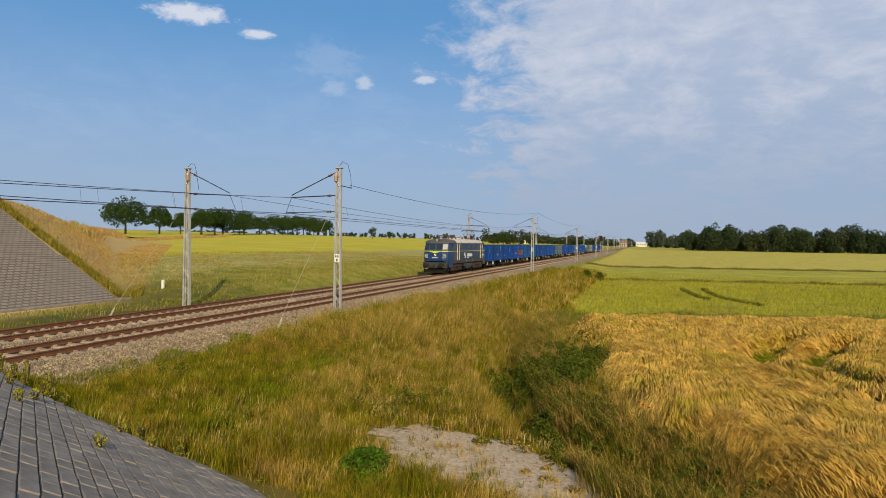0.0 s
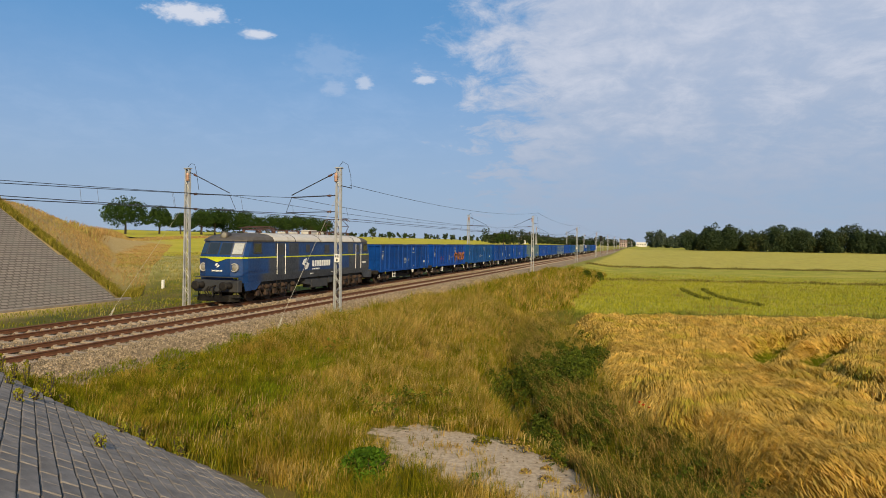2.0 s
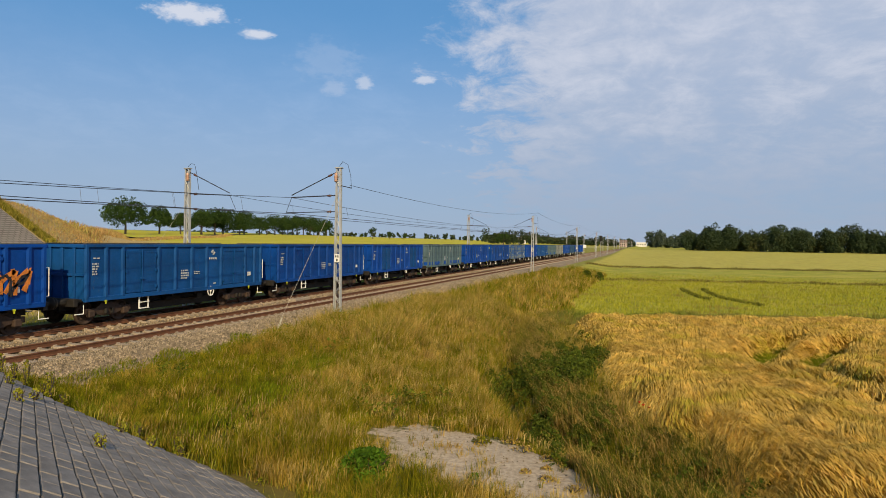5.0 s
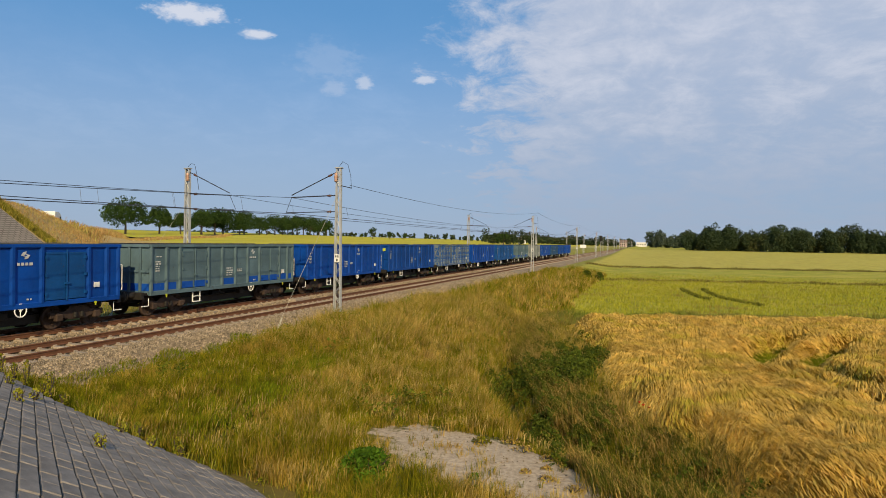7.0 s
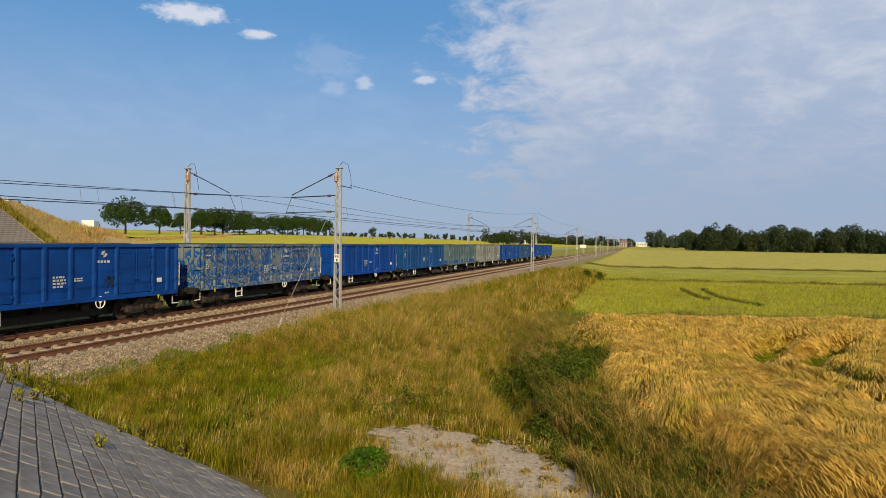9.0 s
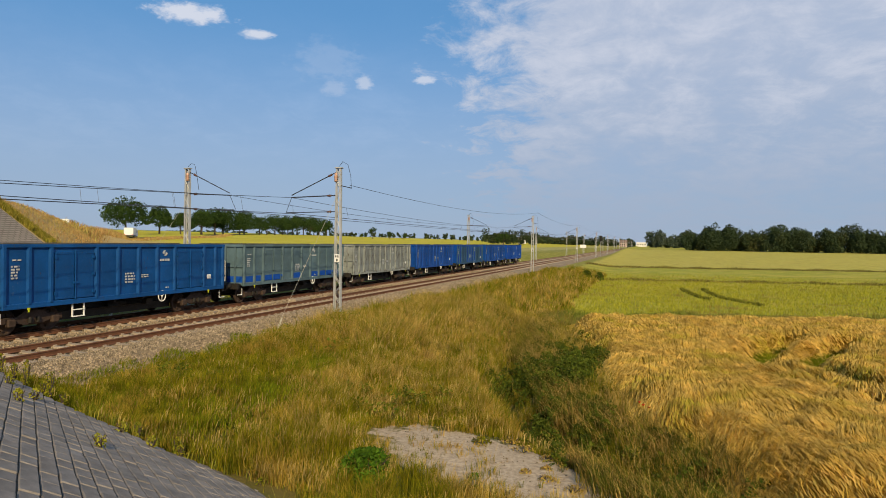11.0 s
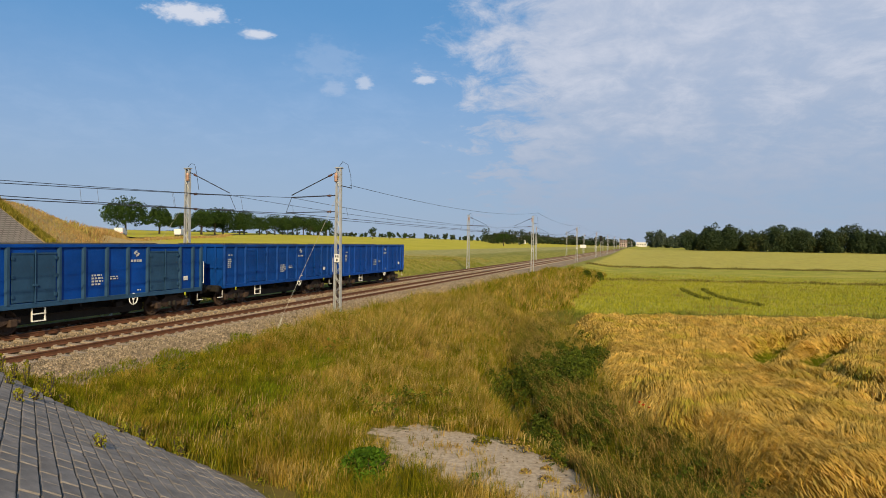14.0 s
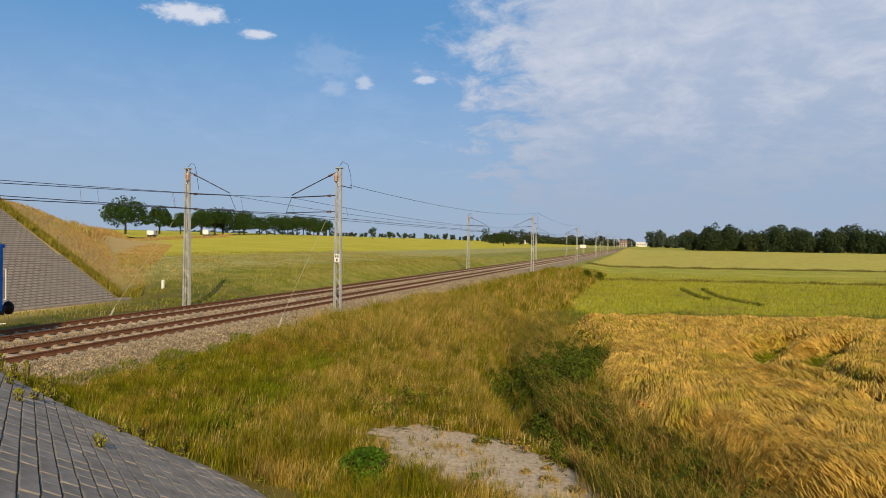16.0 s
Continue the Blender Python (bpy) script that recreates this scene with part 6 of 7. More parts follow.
        for y, hh in ((-1.55, 0.5), (1.1, 0.6), (3.3, 0.5)):
            g = add("side_grille", lambda bm: box(bm, min(s * 1.49, s * 1.512), max(s * 1.49, s * 1.512), y - 0.24 - (0.1 if y == 1.1 else 0), y + 0.24 + (0.1 if y == 1.1 else 0), 3.25 - hh, 3.25, 0.005), LOCO_GREY)
    # emblem and lettering shapes on the flanks
    def flank(bm):
        emblem(bm, -1.8, 2.02, 0.95, 1.503)
        for i, (a, b) in enumerate(((0, .26), (.34, .58), (.64, .90), (.96, 1.22), (1.28, 1.56), (1.63, 1.88), (1.95, 2.20), (2.27, 2.53))):
            y0, y1 = -0.95 + a, -0.95 + b
            box(bm, 1.503, 1.507, y0, y1, 1.83, 2.22)
        mark_bars(bm, 1, -0.95, 1.72, 1.2, 0.09, 1.503)
        mark_bars(bm, 1, 6.9, 1.98, 0.8, 0.13, 1.503)
        mark_bars(bm, 1, -1.2, 1.42, 0.4, 0.07, 1.503)
        mark_bars(bm, 1, 1.8, 1.42, 0.3, 0.07, 1.503)
    add("flank_emblem", flank, WHITE, "white emblem and letter-like bars")
    def nose_marks(bm):
        for k in (1, -1):
            pts = [(-0.16, 0.0), (-0.08, 0.10), (0.05, 0.12), (0.0, 0.03), (-0.05, 0.0), (0.0, -0.06)]
            bm.faces.new([bm.verts.new((k * p, -8.84, 2.10 + k * q)) for p, q in pts])
        for i in range(8):
            box(bm, -0.34 + i * 0.085, -0.28 + i * 0.085, -8.85, -8.835, 1.76, 1.84)
    add("nose_emblem", nose_marks, WHITE)
    for x in (-0.98, 0.98):
        yy = -8.68
        ring = add("headlamp", lambda bm: lathe(bm, [(0.24, -0.12), (0.25, 0.04), (0.23, 0.08), (0.19, 0.08), (0.18, 0.02)], 20, Matrix.Translation((x, yy, 1.98)) @ Matrix.Rotation(radians(90), 4, "X")), LAMP_RIM, "round headlamp with a pale rim")
        add("lamp_lens", lambda bm: lathe(bm, [(0.18, 0.02), (0.15, 0.06), (0.06, 0.08)], 16, Matrix.Translation((x, yy, 1.98)) @ Matrix.Rotation(radians(90), 4, "X")), LAMP_GLASS, "", ring)
    top = add("roof_lamp", lambda bm: lathe(bm, [(0.19, -0.42), (0.21, -0.05), (0.23, 0.06), (0.19, 0.07), (0.18, 0.02)], 18, Matrix.Translation((0, -8.24, 3.74)) @ Matrix.Rotation(radians(90), 4, "X")), ROOF_DARK, "headlamp above the windscreens")
    add("lamp_lens", lambda bm: lathe(bm, [(0.18, 0.02), (0.15, 0.06), (0.06, 0.08)], 16, Matrix.Translation((0, -8.24, 3.74)) @ Matrix.Rotation(radians(90), 4, "X")), LAMP_GLASS, "", top)
    add("front_step", lambda bm: box(bm, -1.3, 1.3, -9.0, -8.72, 1.44, 1.48, 0.01), LOCO_GREY)
    add("yellow_plate", lambda bm: box(bm, 1.0, 1.25, -8.8, -8.72, 1.36, 1.46), YELLOW)
    for sgn in (-1, 1):
        add("buffer_beam", lambda bm: box(bm, -1.40, 1.40, min(sgn * 8.55, sgn * 8.95), max(sgn * 8.55, sgn * 8.95), 0.66, 1.30, 0.03), LOCO_GREY)
        for x in (-0.875, 0.875):
            m = Matrix.Translation((x, sgn * 8.95, 1.02)) @ Matrix.Rotation(radians(-90 * sgn), 4, "X")
            add("buffer", lambda bm: lathe(bm, [(0.20, 0), (0.17, 0.05), (0.16, 0.36), (0.12, 0.37), (0.12, 0.52), (0.25, 0.54), (0.25, 0.60), (0.16, 0.62)], 14), BLACK_STEEL, "", None, m)
        def plough(bm):
            vs = [(-1.35, 8.75), (-0.9, 9.12), (0.9, 9.12), (1.35, 8.75)]
            a = [bm.verts.new((x, sgn * y, 0.16)) for x, y in vs]
            b = [bm.verts.new((x, sgn * (y - 0.12), 0.52)) for x, y in vs]
            for i in range(3):
                bm.faces.new((a[i], a[i + 1], b[i + 1], b[i]))
            bmesh.ops.solidify(bm, geom=bm.faces[:], thickness=0.04)
        add("plough", plough, BLACK_STEEL, "scuffed black snow plough")
        add("coupling", lambda bm: [rod(bm, (0, sgn * 8.95, 1.0), (0, sgn * 9.35, 0.92), 0.05, 6), rod(bm, (0, sgn * 9.2, 1.0), (0.05, sgn * 9.28, 0.45), 0.04, 6)], BLACK_STEEL)
        for x in (-0.45, -0.3, 0.32, 0.48):
            add("brake_hose", lambda bm: [rod(bm, (x, sgn * 8.95, 0.95), (x * 1.15, sgn * 9.2, 0.7), 0.03, 6), rod(bm, (x * 1.15, sgn * 9.2, 0.7), (x, sgn * 9.05, 0.42), 0.03, 6)], BLACK_STEEL)
        for x in (-1.2, 1.2):
            add("shunting_step", lambda bm: [box(bm, x - 0.22, x + 0.22, min(sgn * 8.7, sgn * 9.0), max(sgn * 8.7, sgn * 9.0), 0.36, 0.40), rod(bm, (x, sgn * 8.8, 0.4), (x, sgn * 8.8, 0.9), 0.03, 6)], BLACK_STEEL)
        # three-axle bogie
        def frame_sides(bm):
            for s in (-1, 1):
                x0, x1 = sorted((s * 1.05, s * 1.20))
                box(bm, x0, x1, -2.75, 2.75, 0.62, 0.92, 0.03)
                for yy in (-1.75, 0, 1.75):
                    box(bm, min(s * 1.1, s * 1.34), max(s * 1.1, s * 1.34), yy - 0.24, yy + 0.24, 0.40, 0.84, 0.05)
                for yy in (-0.88, 0.88):
                    box(bm, min(s * 1.15, s * 1.28), max(s * 1.15, s * 1.28), yy - 0.5, yy + 0.5, 0.28, 0.40, 0.03)
                    rod(bm, (s * 1.3, yy - 0.2, 0.6), (s * 1.3, yy + 0.35, 0.6), 0.13, 8)
            box(bm, -1.0, 1.0, -2.5, 2.5, 0.5, 1.1)
        bogie = add("bogie", frame_sides, BLACK_STEEL, "grimy dark bogie with leaf springs", None, Matrix.Translation((0, sgn * 5.15, 0)))
        for s in (-1, 1):
            for yy in (-2.2, -1.3, -0.45, 0.45, 1.3, 2.2):
                add("spring", lambda bm: lathe(bm, [(0.09, 0), (0.12, 0.04), (0.09, 0.08), (0.12, 0.12), (0.09, 0.16), (0.12, 0.2), (0.09, 0.24), (0.12, 0.28), (0.09, 0.34)], 8), BOGIE, "", bogie, Matrix.Translation((s * 1.27, yy, 0.62)))
        for yy in (-1.75, 0, 1.75):
            ws = add("wheelset", lambda bm: wheelset(bm, 0.625), BOGIE, "", bogie, Matrix.Translation((0, yy, 0.625)))
            wheels.append((ws, (0, yy, 0.625), 0.625))
        for s in (-1, 1):
            add("ladder", lambda bm: [rod(bm, (s * 1.48, sgn * 5.0 + k * 0.2, 0.35), (s * 1.48, sgn * 5.0 + k * 0.2, 1.2), 0.02, 6) for k in (-1, 1)] + [box(bm, s * 1.48 - 0.03, s * 1.48 + 0.03, sgn * 5.0 - 0.2, sgn * 5.0 + 0.2, z, z + 0.03) for z in (0.36, 0.66, 0.95)], BLACK_STEEL)
    def tanks(bm):
        for s in (-1, 1):
            x0, x1 = sorted((s * 0.7, s * 1.36))
            box(bm, x0, x1, -0.75, 1.55, 0.42, 1.02, 0.04)
            box(bm, x0, x1, 1.65, 2.3, 0.62, 1.05, 0.03)
            vs = [bm.verts.new((x, y, z)) for x in (x0, x1) for y, z in ((-1.9, 0.78), (-0.8, 0.62), (-0.8, 1.02), (-1.6, 1.02))]
            bm.faces.new(vs[:4]), bm.faces.new(vs[4:])
            for i in range(4):
                bm.faces.new((vs[i], vs[(i + 1) % 4], vs[4 + (i + 1) % 4], vs[4 + i]))
    add("equipment_box", tanks, LOCO_GREY, "dust-grey equipment boxes under the body")
    add("underframe", lambda bm: box(bm, -1.30, 1.30, -8.6, 8.6, 0.92, 1.16), BLACK_STEEL)
    # skirts of the two cabs, cut away over the bogies, and gear between the axles
    for sgn in (-1, 1):
        for s in (-1, 1):
            def skirt(bm):
                pts = [(6.85, 1.16), (7.35, 0.74), (8.35, 0.70), (8.50, 1.16)]
                a = [bm.verts.new((s * 1.44, sgn * y, z)) for y, z in pts]
                b = [bm.verts.new((s * 1.49, sgn * y, z)) for y, z in pts]
                for i in range(4):
                    bm.faces.new((a[i], a[(i + 1) % 4], b[(i + 1) % 4], b[i]))
                bm.faces.new(a)
                bm.faces.new(b)
                bmesh.ops.recalc_face_normals(bm, faces=bm.faces)
            add("cab_skirt", skirt, LOCO)
            for yy in (3.1, 4.25, 5.1, 6.0, 6.9):
                add("brake_cylinder", lambda bm: [rod(bm, (s * 1.36, sgn * yy - 0.18, 0.86), (s * 1.36, sgn * yy + 0.2, 0.80), 0.12, 8), box(bm, min(s * 1.22, s * 1.40), max(s * 1.22, s * 1.40), sgn * yy - 0.28, sgn * yy + 0.05, 0.34, 0.66, 0.04),
                                                  rod(bm, (s * 1.38, sgn * yy + 0.3, 0.30), (s * 1.38, sgn * yy - 0.1, 0.95), 0.035, 6)], BOGIE)
            add("sand_pipe", lambda bm: rod(bm, (s * 1.3, sgn * 7.6, 0.9), (s * 0.85, sgn * 7.75, 0.14), 0.04, 6), BLACK_STEEL)
    # roof gear
    for y in (-3.9, -2.4, -1.0, 0.6, 2.0, 3.4, 4.9):
        add("roof_insulator", lambda bm: lathe(bm, [(0.07, 0), (0.12, 0.03), (0.07, 0.06), (0.12, 0.09), (0.07, 0.12), (0.12, 0.15), (0.06, 0.20)], 10), INSULATOR, "", None, Matrix.Translation((0.45, y, 3.93)))
    add("roof_busbar", lambda bm: [rod(bm, (0.45, -4.2, 4.14), (0.45, 5.1, 4.14), 0.022, 6), rod(bm, (-0.45, -4.2, 4.12), (-0.45, 5.1, 4.12), 0.022, 6)], COPPER)
    add("roof_box", lambda bm: [box(bm, -0.4, 0.4, 0.9, 1.7, 3.93, 4.22, 0.03), box(bm, -0.3, 0.3, 2.4, 2.9, 3.93, 4.12, 0.03), box(bm, -0.55, 0.55, -1.9, -1.2, 3.92, 4.06, 0.03)], ROOF_PALE)
    def pantograph(y0, raised):
        def build(bm):
            top = 5.13 if raised else 4.30
            mid = 4.62 if raised else 4.22
            reach = 0.95 if raised else 1.25
            for s in (-1, 1):
                for k in (-1, 1):
                    rod(bm, (s * 0.55, y0 + k * 0.35, 4.12), (s * 0.50, y0 + k * reach, mid), 0.03, 6)
                    rod(bm, (s * 0.50, y0 + k * reach, mid), (s * 0.40, y0 + k * 0.10, top - 0.06), 0.022, 6)
                rod(bm, (s * 0.55, y0 - 0.8, 4.10), (s * 0.55, y0 + 0.8, 4.10), 0.035, 6)
            for k in (-1, 1):
                rod(bm, (-0.55, y0 + k * 0.35, 4.12), (0.55, y0 + k * 0.35, 4.12), 0.035, 6)
                rod(bm, (-0.50, y0 + k * reach, mid), (0.50, y0 + k * reach, mid), 0.02, 6)
                rod(bm, (-0.78, y0 + k * 0.17, top), (0.78, y0 + k * 0.17, top), 0.03, 6)
                for s in (-1, 1):
                    rod(bm, (s * 0.78, y0 + k * 0.17, top), (s * 0.98, y0 + k * 0.17, top - 0.16), 0.025, 6)
        add("pantograph", build, COPPER, "raised pantograph touching the wire" if raised else "folded rust-red pantograph")
        for s in (-1, 1):
            for k in (-1, 1):
                add("roof_insulator", lambda bm: lathe(bm, [(0.07, 0), (0.11, 0.03), (0.07, 0.06), (0.11, 0.09), (0.07, 0.12), (0.06, 0.18)], 10), INSULATOR, "", None, Matrix.Translation((s * 0.55, y0 + k * 0.7, 3.93)))
    pantograph(-4.9, False)
    pantograph(5.6, True)
    movers.append((w, JOINT - 9.75))


train_wagons()
locomotive()
# ---- road vehicles and buildings far off ----
ASPHALT = material("asphalt", (0.055, 0.055, 0.057), 0.9, 0, 0.8, 1.2, 0.5, 12, 0.2)


def road():
    pts = [Vector(p) for p in ROAD[1:]]
    v = []
    for i, p in enumerate(pts):
        d = (pts[min(i + 1, len(pts) - 1)] - pts[max(i - 1, 0)]).normalized()
        for k in (-3.2, 3.2):
            q = p + Vector((-d.y, d.x)) * k
            v.append((q.x, q.y, road_z(p.x, p.y) + 0.03))
    f = [(2 * i, 2 * i + 1, 2 * i + 3, 2 * i + 2) for i in range(len(pts) - 1)]
    bm = bmesh.new()
    vs = [bm.verts.new(p) for p in v]
    faces = [bm.faces.new([vs[i] for i in q]) for q in f]
    bmesh.ops.solidify(bm, geom=faces, thickness=0.25)
    bmesh.ops.recalc_face_normals(bm, faces=bm.faces)
    tagged(part("road", bm, ASPHALT), "asphalt country road over the bank and past the trees", "road", kind="structure")


def road_z(x, y):
    return float(land(x, y)) + 0.12


def wheel(bm, r=0.38, w=0.24):
    lathe(bm, [(r * 0.6, -w / 2), (r, -w / 2), (r, w / 2), (r * 0.6, w / 2)], 14, Matrix.Rotation(radians(90), 4, "Y"))


def lorry(name, label, length, tall, wide, box_colour, cab_colour):
    """A box-bodied vehicle; it heads along its own +y, its base at z = 0."""
    w = thing(name, label, "lorry" if tall > 2.5 else "van", "vehicles on the road")
    h = wide / 2
    bm = bmesh.new()
    box(bm, -h, h, -length / 2, length / 2 - 1.9, 0.75, tall, 0.05)
    part("cargo_box", bm, box_colour, w)
    bm = bmesh.new()
    outline = [(length / 2 - 1.85, 0.5), (length / 2 - 0.05, 0.5), (length / 2, 1.2), (length / 2 - 0.45, min(tall - 0.25, 2.2)), (length / 2 - 1.85, min(tall - 0.2, 2.3))]
    a = [bm.verts.new((-h * 0.95, y, z)) for y, z in outline]
    b = [bm.verts.new((h * 0.95, y, z)) for y, z in outline]
    for i in range(5):
        bm.faces.new((a[i], b[i], b[(i + 1) % 5], a[(i + 1) % 5]))
    bm.faces.new(a)
    bm.faces.new(b[::-1])
    cab = part("cab", bm, cab_colour, w)
    for s in (-1, 1):
        bm = bmesh.new()
        box(bm, s * h * 0.95 - 0.01, s * h * 0.95 + 0.01, length / 2 - 1.5, length / 2 - 0.6, 1.35, 1.95)
        part("side_window", bm, GLASS, cab)
    bm = bmesh.new()
    box(bm, -h * 0.8, h * 0.8, -length / 2 + 0.1, length / 2 - 0.3, 0.45, 0.78)
    part("chassis", bm, BLACK_STEEL, w)
    for s in (-1, 1):
        bm = bmesh.new()
        box(bm, s * h * 0.8 - 0.12, s * h * 0.8 + 0.12, -length / 2 - 0.03, -length / 2 + 0.01, 0.85, 1.0)
        part("tail_lamp", bm, POPPY, w)
        for y in (-length / 2 + 1.2, length / 2 - 1.1):
            bm = bmesh.new()
            wheel(bm)
            t = part("wheel", bm, BLACK_STEEL, w)
            t.matrix_basis = Matrix.Translation((s * (h - 0.14), y, 0.38))
            wheels_road.append((t, (s * (h - 0.14), y, 0.38), 0.38))
    return w


wheels_road = []
LENGTHS = [0.0]
for p, q in zip(ROAD, ROAD[1:]):
    LENGTHS.append(LENGTHS[-1] + math.dist(p, q))


def along(s):
    x, y = float(np.interp(s, LENGTHS, [p[0] for p in ROAD])), float(np.interp(s, LENGTHS, [p[1] for p in ROAD]))
    a, b = float(np.interp(s + 4, LENGTHS, [p[0] for p in ROAD])), float(np.interp(s + 4, LENGTHS, [p[1] for p in ROAD]))
    return x, y, math.degrees(math.atan2(-(a - x), b - y))


def drive(ob, s_at, speed):
    """Rows for a drive along the road: s_at metres at 12.5 s."""
    rows = []
    for i in range(33):
        t = i * 0.5
        x, y, turn = along(max(4.0, s_at + (t - 12.5) * speed))
        rows.append((t, pose(x, y, road_z(x, y) + 0.05, 0, 0, turn)))
    drives.append((ob, rows))


drives = []
road()
s150 = LENGTHS[8]
drive(lorry("lorry", "white box lorry driving away along the road", 5.4, 2.5, 2.05, WHITE, WHITE), s150, 18.0)
drive(lorry("delivery_van", "white delivery van following along the road", 4.6, 1.95, 1.75, WHITE, WHITE), LENGTHS[5] + 1.0, 16.6)


def house(name, x, y, wide, deep, tall, roof, wall_mat, roof_mat, label, rows, cols):
    w = thing(name, label, "building", "buildings by the far station")
    z = float(land(x, y))
    bm = bmesh.new()
    box(bm, x - wide / 2, x + wide / 2, y, y + deep, z - 0.5, z + tall)
    wall = part("wall", bm, wall_mat, w)
    bm = bmesh.new()
    vs = [bm.verts.new(p) for p in ((x - wide / 2 - 0.4, y - 0.4, z + tall), (x + wide / 2 + 0.4, y - 0.4, z + tall), (x + wide / 2 + 0.4, y + deep + 0.4, z + tall), (x - wide / 2 - 0.4, y + deep + 0.4, z + tall),
                                    (x - wide / 2 - 0.4, y + deep / 2, z + tall + roof), (x + wide / 2 + 0.4, y + deep / 2, z + tall + roof))]
    for f in ((0, 1, 5, 4), (2, 3, 4, 5), (0, 4, 3), (1, 2, 5), (0, 3, 2, 1)):
        bm.faces.new([vs[i] for i in f])
    part("roof", bm, roof_mat, w)
    for i in range(rows):
        for j in range(cols):
            bm = bmesh.new()
            cx, cz = x - wide / 2 + wide * (j + 0.5) / cols, z + tall * (i + 0.55) / rows
            box(bm, cx - 0.5, cx + 0.5, y - 0.06, y + 0.02, cz - 0.65, cz + 0.65)
            part("window", bm, GLASS, w)


BRICK_WALL = material("brick_wall", (0.44, 0.33, 0.29), 0.9, 0, 0.8, 1.15, 0.5, 8, 0.1)
ROOF_TILE = material("roof_tile", (0.22, 0.15, 0.125), 0.85, 0, 0.8, 1.2, 0.6, 8, 0.1)
PLASTER = material("pale_plaster", (0.66, 0.64, 0.60), 0.9, 0, 0.9, 1.05, 0.4, 8, 0.1)
house("brick_house", -30, 905, 9, 8, 6.5, 2.6, BRICK_WALL, ROOF_TILE, "red brick house with a tiled roof, far away", 3, 4)
house("station_shed", -7, 900, 13, 10, 5.2, 1.2, PLASTER, PLASTER, "long pale shed beside the line, far away", 1, 6)
house("village_house", -118, 640, 7, 7, 4, 2.6, PLASTER, ROOF_TILE, "small red-roofed village house among trees", 1, 3)
house("village_house", -108, 650, 6, 7, 3.6, 2.4, PLASTER, ROOF_TILE, "small red-roofed village house among trees", 1, 3)
house("roadside_shed", -500, 478, 8, 6, 2.6, 1.2, PLASTER, PLASTER, "pale shed on the far plain", 1, 2)
# ---- concrete paving of the slopes, and the track's sleepers and stones ----
PLANE_N = Vector((0.257, 0.455, 1.0)).normalized()
COURSE = Vector((-0.757, 0.648, -0.1003)).normalized()
DOWN = COURSE.cross(PLANE_N).normalized()
if DOWN.z > 0:
    DOWN = -DOWN


def block_mesh(name, wide, long, thick, mat):
    bm = bmesh.new()
    box(bm, -long / 2, long / 2, -wide / 2, wide / 2, -thick, 0, 0.012)
    me = bpy.data.meshes.new(name)
    bm.to_mesh(me)
    bm.free()
    me.materials.append(mat)
    return me


